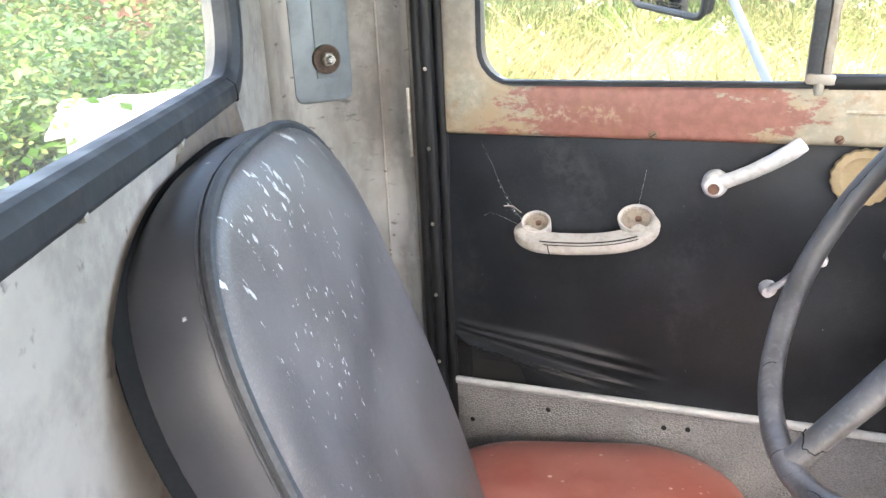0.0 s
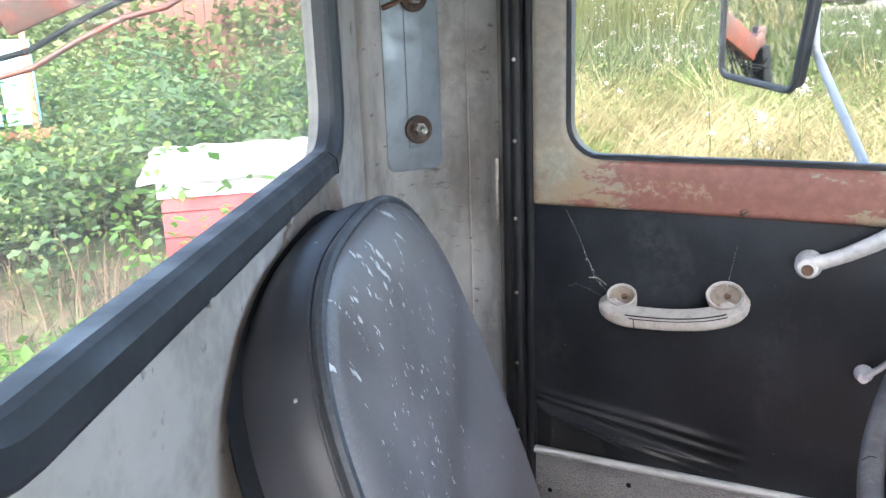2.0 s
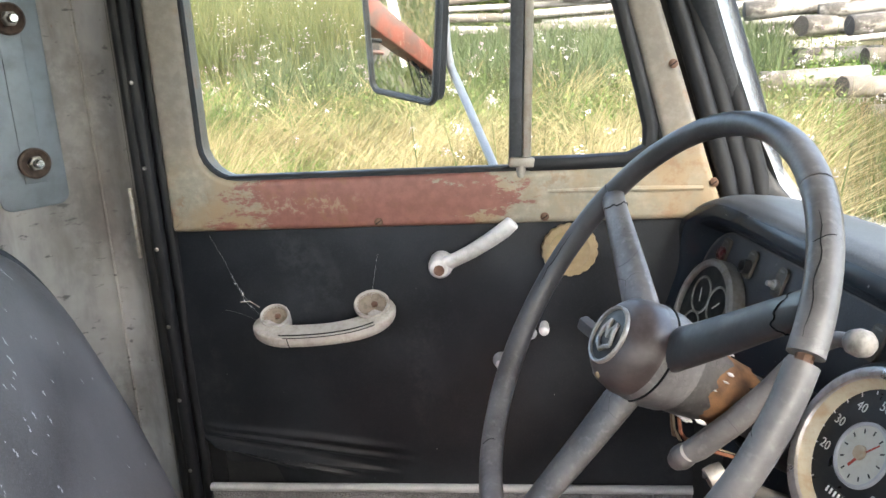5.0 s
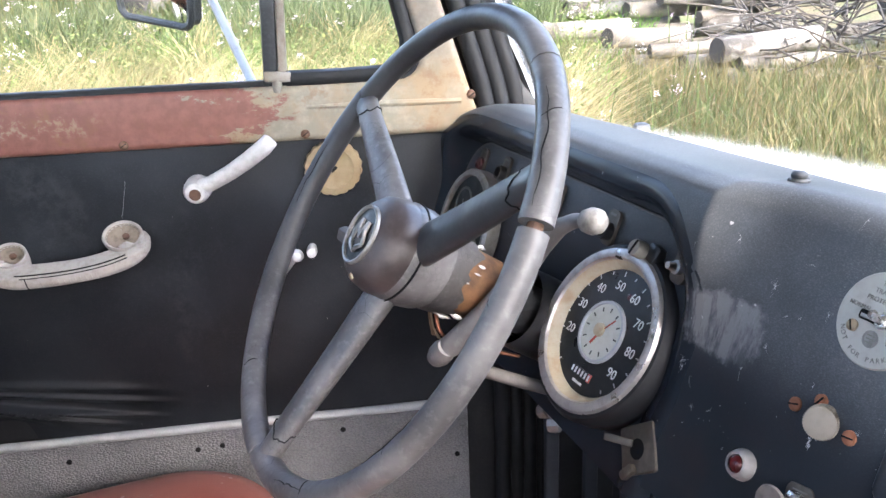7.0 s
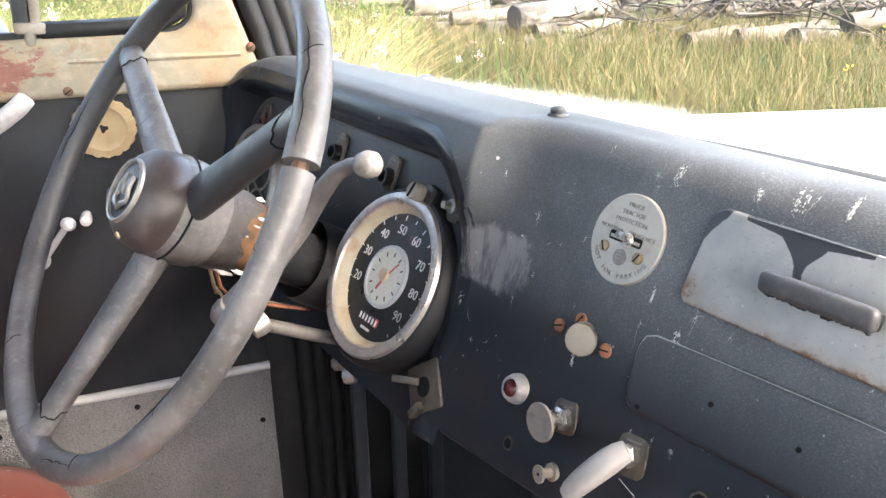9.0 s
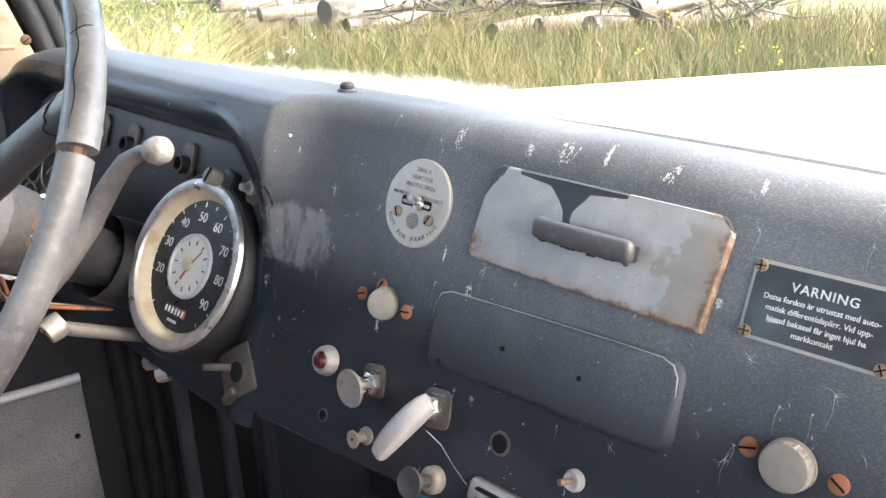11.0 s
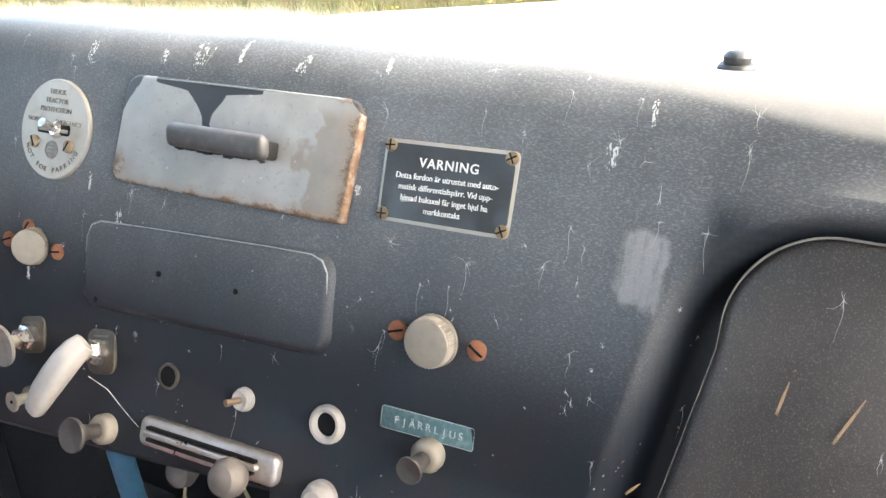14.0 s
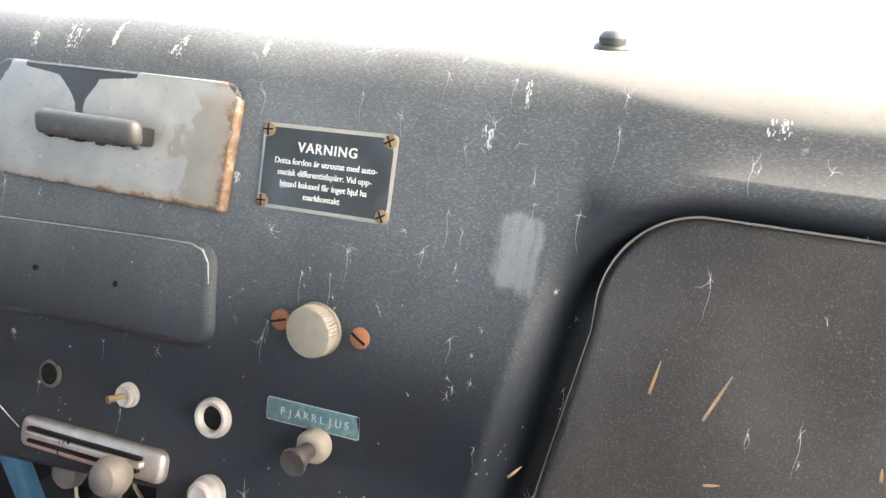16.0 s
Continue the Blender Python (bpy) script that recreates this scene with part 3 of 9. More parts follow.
M_LID = lid_mat()
M_CREAMBOSS = grime("yellowed_plastic", (0.42, 0.33, 0.2), (0.28, 0.19, 0.1), 0.5, scale=40, amount=0.5).m
M_HOOD = grime("pale_faded_hood_paint", (0.70, 0.71, 0.72), (0.55, 0.55, 0.53), 0.3, scale=6, amount=0.3).m


def glass_mat(name, tint=(0.97, 0.99, 0.98)):
    m = bpy.data.materials.new(name)
    m.use_nodes = True
    t = m.node_tree
    t.nodes.clear()
    out = t.nodes.new("ShaderNodeOutputMaterial")
    tr, gl, mx = t.nodes.new("ShaderNodeBsdfTransparent"), t.nodes.new("ShaderNodeBsdfGlossy"), t.nodes.new("ShaderNodeMixShader")
    lw = t.nodes.new("ShaderNodeLayerWeight")
    lw.inputs["Blend"].default_value = 0.5
    pw = t.nodes.new("ShaderNodeMath")
    pw.operation = "POWER"
    pw.inputs[1].default_value = 5.0
    t.links.new(lw.outputs["Facing"], pw.inputs[0])
    fr = t.nodes.new("ShaderNodeMapRange")
    fr.inputs[3].default_value, fr.inputs[4].default_value = 0.02, 0.6
    t.links.new(pw.outputs[0], fr.inputs[0])
    tr.inputs[0].default_value = (*tint, 1)
    gl.inputs["Roughness"].default_value = 0.02
    t.links.new(fr.outputs[0], mx.inputs[0])
    t.links.new(tr.outputs[0], mx.inputs[1])
    t.links.new(gl.outputs[0], mx.inputs[2])
    t.links.new(mx.outputs[0], out.inputs[0])
    return m


M_GLASS = glass_mat("window_glass")


def dusty_glass():
    """Window glass under a thin film of dust that lets light through."""
    m = glass_mat("dusty_window_glass")
    t = m.node_tree
    out = next(n for n in t.nodes if n.type == "OUTPUT_MATERIAL")
    clear = out.inputs[0].links[0].from_socket
    film, mx, nz, rp = t.nodes.new("ShaderNodeBsdfTranslucent"), t.nodes.new("ShaderNodeMixShader"), t.nodes.new("ShaderNodeTexNoise"), t.nodes.new("ShaderNodeMapRange")
    film.inputs[0].default_value = (0.62, 0.64, 0.62, 1)
    nz.inputs["Scale"].default_value, nz.inputs["Detail"].default_value = 6.0, 4.0
    rp.inputs[3].default_value, rp.inputs[4].default_value = 0.005, 0.05
    t.links.new(nz.outputs[0], rp.inputs[0])
    t.links.new(rp.outputs[0], mx.inputs[0])
    t.links.new(clear, mx.inputs[1])
    t.links.new(film.outputs[0], mx.inputs[2])
    t.links.new(mx.outputs[0], out.inputs[0])
    return m


M_DUSTYGLASS = dusty_glass()


def milky_mat():
    """Delaminated glass: white, breaking up towards its inner edge (vertex colour layer 'fade')."""
    m = bpy.data.materials.new("milky_delaminated_glass")
    m.use_nodes = True
    t = m.node_tree
    t.nodes.clear()
    out = t.nodes.new("ShaderNodeOutputMaterial")
    tr, df, tl, mx, mw = (t.nodes.new(k) for k in ("ShaderNodeBsdfTransparent", "ShaderNodeBsdfDiffuse", "ShaderNodeBsdfTranslucent", "ShaderNodeMixShader", "ShaderNodeMixShader"))
    df.inputs[0].default_value = tl.inputs[0].default_value = (0.85, 0.88, 0.88, 1)
    mw.inputs[0].default_value = 0.7
    at = t.nodes.new("ShaderNodeAttribute")
    at.attribute_name = "fade"
    no = t.nodes.new("ShaderNodeTexNoise")
    no.inputs["Scale"].default_value = 70
    mu = t.nodes.new("ShaderNodeMath")
    mu.operation = "MULTIPLY_ADD"
    t.links.new(no.outputs["Fac"], mu.inputs[0])
    mu.inputs[1].default_value = 0.30
    mr = t.nodes.new("ShaderNodeMapRange")
    mr.interpolation_type = "SMOOTHSTEP"
    mr.inputs[1].default_value, mr.inputs[2].default_value, mr.inputs[4].default_value = 0.15, 1.05, 0.95
    t.links.new(at.outputs["Fac"], mu.inputs[2])
    t.links.new(mu.outputs[0], mr.inputs[0])
    t.links.new(df.outputs[0], mw.inputs[1])
    t.links.new(tl.outputs[0], mw.inputs[2])
    t.links.new(mr.outputs[0], mx.inputs[0])
    t.links.new(tr.outputs[0], mx.inputs[1])
    t.links.new(mw.outputs[0], mx.inputs[2])
    t.links.new(mx.outputs[0], out.inputs[0])
    return m


M_MILKY = milky_mat()
M_MIRROR = Mat("mirror_glass", 0.02, 1.0).color((0.85, 0.86, 0.86)).m

# ---- the cab ----
TAPER = radians(12.5)
DOOR = axes((0, 0.963, 0), (math.cos(TAPER), -math.sin(TAPER), 0), (0, 0, 1))      # x along the door, y up, z into the cab
REAR = axes((-0.315, 0.631, 0), (-0.2, 0.98, 0), (0, 0, 1))                       # x towards the driver's door, y up, z into the cab
SCREEN = axes((0.775, 0, 1.915), (0, -1, 0), (-0.36, 0, 0.933))                   # x to the passenger, y up the glass, z into the cab


def round_poly(pts, radii, seg=6):
    """A polygon with rounded corners (counter-clockwise); radius per corner."""
    out, n = [], len(pts)
    for i, (p, r) in enumerate(zip(pts, radii)):
        p, a, b = Vector(p), Vector(pts[i - 1]), Vector(pts[(i + 1) % n])
        ua, ub = (a - p).normalized(), (b - p).normalized()
        half = ua.angle(ub) / 2
        d = r / math.tan(half)
        c = p + (ua + ub).normalized() * (r / math.sin(half))
        t0, t1 = p + ua * d - c, p + ub * d - c
        a0, a1 = math.atan2(t0.y, t0.x), math.atan2(t1.y, t1.x)
        while a1 < a0:
            a1 += 2 * math.pi
        if a1 - a0 > math.pi:
            a0, a1 = a0 + 2 * math.pi, a1
        for k in range(seg + 1):
            ang = a0 + (a1 - a0) * k / seg
            out.append((c.x + r * math.cos(ang), c.y + r * math.sin(ang)))
    return out


def ring_tube(bm, outline, z, r, seg=10, flat=1.0, m=Matrix()):
    return tube(bm, [m @ Vector((x, y, z)) for x, y in outline], r, seg, closed=True, flat=flat)


def bevel_sharp(bm, offset, seg=2, angle=40):
    bm.normal_update()
    es = [e for e in bm.edges if len(e.link_faces) == 2 and e.calc_face_angle(0) > radians(angle)]
    bmesh.ops.bevel(bm, geom=es, offset=offset, segments=seg, profile=0.6, affect="EDGES", clamp_overlap=True)
    return bm


# rear wall with its window
wall_rear = thing("wall_rear", REAR, "stained pale grey sheet-metal rear wall of a truck cab", "wall", kind="structure")
REAR_OPEN = rounded(0.790, 0.45, 0.075, 10, -0.3150, 2.253)
bm = frame_ring(bmesh.new(), [(x, y) for x, y in rounded(1.62, 1.66, 0.01, 10, -0.55, 1.92)], REAR_OPEN, -0.035, 0.0)
part("wall_panel", bm, M_WALL, wall_rear)
window_rear = thing("window_1", REAR, "rear cab window in a thick black rubber seal", "window", kind="structure")
SEAL_SECTION = [(-0.016, -0.020), (-0.0165, -0.006), (-0.0145, -0.001), (-0.010, 0.0035), (-0.0065, 0.0060), (0.0080, 0.0068), (0.0110, 0.0058), (0.0130, 0.0030), (0.0135, -0.002)]


def seal_ring(outline, section):
    """Sweeps a flat rubber section round an outline: (outwards, towards the room) pairs."""
    bm = bmesh.new()
    rings = []
    n = len(outline)
    for i, (x, y) in enumerate(outline):
        (ax, ay), (bx, by) = outline[i - 1], outline[(i + 1) % n]
        nx, ny = by - ay, ax - bx
        ln = math.hypot(nx, ny) or 1
        rings.append([bm.verts.new((x + nx / ln * o, y + ny / ln * o, h)) for o, h in section])
    for i in range(n):
        a, b = rings[i], rings[(i + 1) % n]
        for k in range(len(section) - 1):
            bm.faces.new((a[k], b[k], b[k + 1], a[k + 1]))
    return bm


seal = part("rubber_seal", seal_ring(REAR_OPEN, SEAL_SECTION), M_SEAL, window_rear, angle=16)
bm = plate(bmesh.new(), rounded(0.785, 0.445, 0.072, 8, -0.3150, 2.253), -0.022, -0.018)
pane = part("pane", bm, M_DUSTYGLASS, window_rear)
pane.visible_shadow = False
# joints in the rubber and small nicks in its lower edge
for u in (0.005,):
    bm = tube(bmesh.new(), [(u + 0.004 * k, 2.028 - o, h + 0.0003) for k, (o, h) in enumerate(SEAL_SECTION[2:])], 0.0007, 5)
    part("seal_joint", bm, M_DARK, window_rear)
for u, w in ((-0.215, 0.010), (-0.435, 0.007)):
    part("nick", rbox(bmesh.new(), w, 0.005, 0.006, 0.001, pose(u, 2.0165, 0.0035, 0, 0, 25)), M_WALL, window_rear)
# loose strip of cardboard lining under the seal, torn off behind the seat
bm = bmesh.new()
rng = random.Random(5)
top, bot = [], []
for k in range(41):
    u = -0.23 + 0.25 * k / 40
    drop = 0.030 + 0.05 * smooth(-0.20, -0.10, u) - 0.02 * smooth(-0.06, 0.02, u)
    curl = 0.004 + 0.010 * smooth(-0.02, 0.02, u) + 0.003 * math.sin(k * 0.7)
    top.append(bm.verts.new((u, 2.018 - 0.010 * (k < 3), 0.003)))
    bot.append(bm.verts.new((u + rng.uniform(-0.003, 0.003), 2.012 - drop - rng.uniform(0, 0.012), curl)))
for k in range(40):
    bm.faces.new((bot[k], bot[k + 1], top[k + 1], top[k]))
bmesh.ops.solidify(bm, geom=bm.faces[:], thickness=0.002)
M_CARD = grime("torn_brown_cardboard", (0.30, 0.25, 0.21), (0.16, 0.11, 0.08), 0.8, scale=40, amount=0.6).m
lining = thing("torn_lining", REAR, "torn brown cardboard lining under the rear window seal", "lining")
part("lining_strip", bm, M_CARD, lining)

# rounded rear corner and door post
corner_plan = [(-0.367, 0.886), (-0.362, 0.925), (-0.348, 0.965), (-0.318, 1.000), (-0.284, 1.030), (-0.250, 1.046), (-0.222, 1.044), (-0.204, 1.030), (-0.192, 1.012), (-0.184, 1.002)]
bm = bmesh.new()
cols = [[bm.verts.new((x, y, z)) for z in (1.09, 1.6, 2.2, 2.75)] for x, y in corner_plan]
for a, b in zip(cols, cols[1:]):
    for k in range(3):
        bm.faces.new((a[k], b[k], b[k + 1], a[k + 1]))
bmesh.ops.solidify(bm, geom=bm.faces[:], thickness=0.012)
corner = thing("wall_corner", Matrix(), "rounded grey rear corner post of the cab with scuffed paint", "wall", kind="structure")
part("corner_panel", bm, M_WALL, corner, angle=60)
bm = bmesh.new()
for x, y in ((-0.246, 1.044),):
    tube(bm, [(x, y - 0.004, z) for z in (1.1, 1.9, 2.7)], 0.0025, 6)
part("corner_seam", bm, M_WALL, corner)
# narrow metal clip beside the rubber
bm = rbox(bmesh.new(), 0.006, 0.006, 0.105, 0.002, pose(-0.194, 1.003, 1.925))
part("clip", bm, M_STEEL, corner, "thin steel clip")

# galvanised bracket plate with two bolts
STRAP = axes((-0.3205, 0.986, 1.997), (0.74, 0.67, 0), (0, 0, 1))
strap = thing("bracket_plate", STRAP, "galvanised steel bracket plate bolted to the cab corner", "bracket")
part("plate", plate(bmesh.new(), rounded(0.094, 0.329, 0.016, 6, 0, 0.1295), -0.004, 0.006, 0.002), M_GALV, strap)
bm = rbox(bmesh.new(), 0.030, 0.26, 0.003, 0.0014, pose(0.004, 0.13, 0.0062), 3)
part("raised_rib", bm, M_GALV, strap)
for bz in (0.028, 0.222):
    b = part("washer", lathe(bmesh.new(), [(0, 0.008), (0.010, 0.008), (0.019, 0.0145), (0.0215, 0.0135), (0.0215, 0.004)], 28, pose(0.005, bz, 0)), M_WASHER, strap, "rusty cup washer")
    part("bolt", lathe(bmesh.new(), [(0.0065, 0.006), (0.0065, 0.026), (0.005, 0.029), (0, 0.029)], 16, pose(0.006, bz, 0)), M_CHROME, b)
    part("nut", lathe(bmesh.new(), [(0.0105, 0.006), (0.0105, 0.0165), (0.009, 0.018), (0.006, 0.018)], 6, pose(0.006, bz, 0)), M_STEEL, b)
bm = tube(bmesh.new(), [(-0.012, 0.222, 0.014), (-0.03, 0.213, 0.016), (-0.046, 0.207, 0.012)], 0.004, 8)
part("cable_stub", bm, M_RUSTDARK, strap)

# rubber door seal: ribs up the post
seal_post = thing("door_seal", DOOR, "black ribbed rubber door seal on the rear post", "seal", kind="structure")
for s, o, r in ((-0.177, 0.006, 0.010), (-0.160, 0.012, 0.011), (-0.143, 0.004, 0.009)):
    bm = tube(bmesh.new(), [(s + 0.0 * y, y, o) for y in (1.08, 1.5, 1.9, 2.3, 2.7)], r, 10, flat=0.9)
    part("rib", bm, M_POSTRUBBER, seal_post)
part("backing", rbox(bmesh.new(), 0.085, 1.62, 0.012, 0.003, pose(-0.155, 1.89, -0.010)), M_POSTRUBBER, seal_post)
for k in range(9):
    bm = lathe(bmesh.new(), [(0.003, 0.0), (0.003, 0.0015), (0.0015, 0.0022), (0, 0.0022)], 8, pose(-0.160, 1.30 + 0.118 * k, 0.0225))
    part("rivet", bm, M_STEEL, seal_post)

# ---- driver's door ----
door = thing("door_1", DOOR, "worn truck door with black vinyl panel and rusty red belt", "door", kind="structure")
D_OUT = round_poly([(-0.136, 1.912), (0.630, 1.912), (0.613, 1.965), (0.5345, 2.222), (0.41, 2.62), (-0.136, 2.62)], [0.006, 0.012, 0.05, 0.3, 0.03, 0.03])
D_IN = round_poly([(-0.084, 1.984), (0.556, 1.984), (0.546, 2.03), (0.499, 2.205), (0.420, 2.47), (-0.084, 2.47)], [0.052, 0.03, 0.04, 0.4, 0.05, 0.05])
bm = bevel_sharp(frame_ring(bmesh.new(), D_OUT, D_IN, -0.035, 0.016), 0.009, 3)
belt = part("belt_frame", bm, M_BELT, door, "red-brown paint worn through to cream")
# pressed ridge across the front of the belt
bm = tube(bmesh.new(), [(0.40, 1.955, 0.0145), (0.50, 1.955, 0.0145), (0.60, 1.953, 0.0145)], [0.003, 0.005, 0.004], 8)
part("pressed_ridge", bm, M_BELT, belt)
# vinyl panel with sagging folds at the bottom
bm = bmesh.new()
NX, NZ = 150, 205
grid = []
for i in range(NX + 1):
    row = []
    for j in range(NZ + 1):
        u, v = i / NX, j / NZ
        s, z = -0.136 + 0.732 * u, 1.503 + 0.411 * v
        d = 0.004 + 0.006 * math.sin(math.pi * v) + 0.0012 * noise.noise(Vector((s * 5, z * 5, 0.3)))
        fade = smooth(0.40, 0.02, s)
        e = max(s + 0.142, 0.0)
        fan = smooth(-0.142, -0.10, s)
        for k, (a0, slope, curl, amp, wd, end) in enumerate(((1.584, -0.215, 0.10, 0.010, 0.0045, 0.33), (1.586, -0.315, 0.20, 0.013, 0.0055, 0.28), (1.588, -0.265, 0.15, 0.008, 0.0040, 0.30), (1.598, -0.150, 0.0, 0.006, 0.0070, 0.36), (1.607, -0.105, -0.05, 0.005, 0.0090, 0.36))):
            line = a0 + slope * e + curl * e * e
            d += amp * fan * smooth(end, end - 0.16, e) * math.exp(-((z - line) / (wd * (0.5 + 1.0 * e))) ** 2)
        d -= 0.014 * smooth(0.0, -0.02, z - (1.584 - 0.335 * e + 0.2 * e * e)) * smooth(0.20, 0.10, e)
        row.append(bm.verts.new((s, z, d)))
    grid.append(row)
for i in range(NX):
    for j in range(NZ):
        if j < 31 - 7 * i and i < 4:
            continue
        bm.faces.new((grid[i][j], grid[i + 1][j], grid[i + 1][j + 1], grid[i][j + 1]))
bmesh.ops.delete(bm, geom=[v for v in bm.verts if not v.link_faces], context="VERTS")
bmesh.ops.solidify(bm, geom=bm.faces[:], thickness=0.002)
part("vinyl_panel", bm, M_DOORVINYL, door, "sagging black vinyl with folds", angle=80)
part("door_skin", rbox(bmesh.new(), 0.84, 0.90, 0.02, 0.004, pose(0.260, 1.49, -0.018)), M_BLACK, door)
# pebbled kick panel and its bead
part("kick_panel", rbox(bmesh.new(), 0.732, 0.40, 0.010, 0.003, pose(0.230, 1.303, 0.004)), M_PEBBLE, door, "grey pebbled vinyl")
bm = tube(bmesh.new(), [(-0.136, 1.500, 0.008), (0.23, 1.505, 0.009), (0.596, 1.508, 0.008)], 0.0065, 10)
M_BEAD = grime("pale_grey_bead", (0.36, 0.37, 0.38), (0.2, 0.2, 0.2), 0.4, scale=30).m
part("bead", bm, M_BEAD, door, "pale grey plastic bead")
for s, z in ((0.02, 1.47), (0.20, 1.47), (0.235, 1.473), (0.41, 1.48), (0.578, 1.42), (-0.11, 1.43)):
    part("hole_plug", lathe(bmesh.new(), [(0.004, 0.008), (0.004, 0.0105), (0.0025, 0.0115), (0, 0.011)], 10, pose(s, z, 0)), M_DARK, door)
# screws on the belt
for s, z in ((0.395, 1.921), (0.167, 1.920), (0.613, 1.960), (0.560, 2.113)):
    sc = part("screw", lathe(bmesh.new(), [(0.0062, 0.014), (0.0058, 0.0175), (0.0035, 0.0195), (0, 0.020)], 14, pose(s, z, 0)), M_RUSTDARK, door)
    part("slot", rbox(bmesh.new(), 0.009, 0.0012, 0.001, 0, pose(s, z, 0.0197, 0, 0, 35)), M_DARK, sc)
# glass, its channel, the vent divider
window_door = thing("window_2", DOOR, "driver's side window with a quarter vent and rusty divider", "window", kind="structure")
bm = plate(bmesh.new(), D_IN, -0.016, -0.012)
p_ = part("pane", bm, M_GLASS, window_door)
p_.visible_shadow = False
bm = bmesh.new()
ring_tube(bm, D_IN, 0.006, 0.0055, 8)
part("channel", bm, M_POSTRUBBER, window_door)
bm = rbox(bmesh.new(), 0.42, 0.006, 0.014, 0.002, pose(0.14, 1.988, 0.004))
part("sill_strip", bm, M_POSTRUBBER, window_door)
LEAN_D = axes((0.3575, 1.992, 0.0), (1, -0.05, 0), (0.05, 1, 0))
div = part("divider", rbox(bmesh.new(), 0.018, 0.54, 0.022, 0.004, LEAN_D @ pose(0.0, 0.265, 0.002)), M_RUBBER, window_door, "black channel")
part("divider_strip", rbox(bmesh.new(), 0.011, 0.53, 0.016, 0.003, LEAN_D @ pose(0.015, 0.27, 0.004)), M_DIVIDER, div, "rust-stained steel strip")
part("divider_foot", rbox(bmesh.new(), 0.034, 0.013, 0.016, 0.003, LEAN_D @ pose(0.009, 0.0035, 0.010)), M_DIVIDER, div, "rusty cream foot")
part("pivot", lathe(bmesh.new(), [(0.0062, -0.012), (0.0062, 0.003), (0.005, 0.0045), (0, 0.0045)], 14, LEAN_D @ pose(0.008, -0.012, 0.012, 90, 0, 0)), M_DIVIDER, div)
bm = tube(bmesh.new(), [(0.377, 1.9905, 0.006), (0.45, 1.9905, 0.006), (0.505, 1.992, 0.006), (0.532, 2.006, 0.006), (0.534, 2.035, 0.006), (0.523, 2.085, 0.006), (0.491, 2.21, 0.006), (0.418, 2.46, 0.006)], 0.0120, 10, flat=0.9)
part("vent_seal", bm, M_POSTRUBBER, window_door)

M_CUPDIRT = grime("brown_dirt", (0.20, 0.165, 0.13), (0.085, 0.065, 0.05), 0.8, scale=150, amount=0.6).m
# pull handle
def glide(pts, n=6):
    """A smooth line through points, each a tuple of any length."""
    out = []
    for i in range(len(pts) - 1):
        p0, p1, p2, p3 = pts[max(i - 1, 0)], pts[i], pts[i + 1], pts[min(i + 2, len(pts) - 1)]
        for k in range(n):
            q = k / n
            out.append(tuple(0.5 * (2 * b + (c - a) * q + (2 * a - 5 * b + 4 * c - d) * q * q + (3 * b - a - 3 * c + d) * q ** 3) for a, b, c, d in zip(p0, p1, p2, p3)))
    return out + [tuple(pts[-1])]


pull = thing("door_pull", DOOR @ pose(0.007, -0.005, 0.010), "weathered ivory plastic door pull handle with two screw feet", "handle")
bm = bmesh.new()
path = glide([(-0.006, 1.790, 0.002, 0.0175), (-0.017, 1.784, 0.013, 0.019), (-0.014, 1.775, 0.024, 0.0195), (0.008, 1.7695, 0.031, 0.0200), (0.045, 1.770, 0.033, 0.0195), (0.085, 1.773, 0.033, 0.0192), (0.122, 1.779, 0.031, 0.0200), (0.150, 1.788, 0.025, 0.020), (0.160, 1.800, 0.014, 0.020), (0.152, 1.810, 0.002, 0.0185)])
# boat-shaped section: round belly, a ridge, then a face sloping back to the door
SECT = round_poly([(0.016, -0.013), (0.0015, 0.0165), (-0.0145, 0.0135), (-0.0165, -0.011)], [0.005, 0.0035, 0.010, 0.008], 5)
frames_ = []
for i, p in enumerate(path):
    a, b = Vector(path[max(i - 1, 0)][:3]), Vector(path[min(i + 1, len(path) - 1)][:3])
    t_ = (b - a).normalized()
    u_ = Vector((0, 1, 0)) - t_ * t_.y
    u_.normalize()
    w_ = t_.cross(u_)
    q = p[3] / 0.0195
    frames_.append((Vector(p[:3]), u_ * q, w_ * q))
rings = [[bm.verts.new(o + u_ * a + w_ * b) for a, b in SECT] for o, u_, w_ in frames_]
for ra, rb in zip(rings, rings[1:]):
    for k in range(len(SECT)):
        j = (k + 1) % len(SECT)
        bm.faces.new((ra[k], ra[j], rb[j], rb[k]))
bm.faces.new(rings[0][::-1])
bm.faces.new(rings[-1])
FEET = [(pose(s, z, 0.017, -50, 0, 0) @ Matrix.Diagonal((1.15, 1, 1, 1)), r) for s, z, r in ((-0.001, 1.7945, 0.0200), (0.143, 1.8110, 0.0235))]
for FOOT, r in FEET:
    for v in bm.verts:
        p = FOOT.inverted() @ v.co
        if math.hypot(p.x, p.y) < r * 0.9 and p.y > -0.35 * r and p.z > -0.013:
            p.z = -0.013
            v.co = FOOT @ p
inner = [f for f in frames_ if 0.012 < f[0].x < 0.150 and f[0].z > 0.02]
part("groove", tube(bmesh.new(), [o + u_ * 0.0048 + w_ * 0.0128 for o, u_, w_ in inner], 0.0009, 6), M_DARK, pull)
part("groove", tube(bmesh.new(), [o + u_ * 0.0014 + w_ * 0.0158 for o, u_, w_ in inner[1:]], 0.0007, 6), M_DARK, pull)
o, u_, w_ = inner[2]
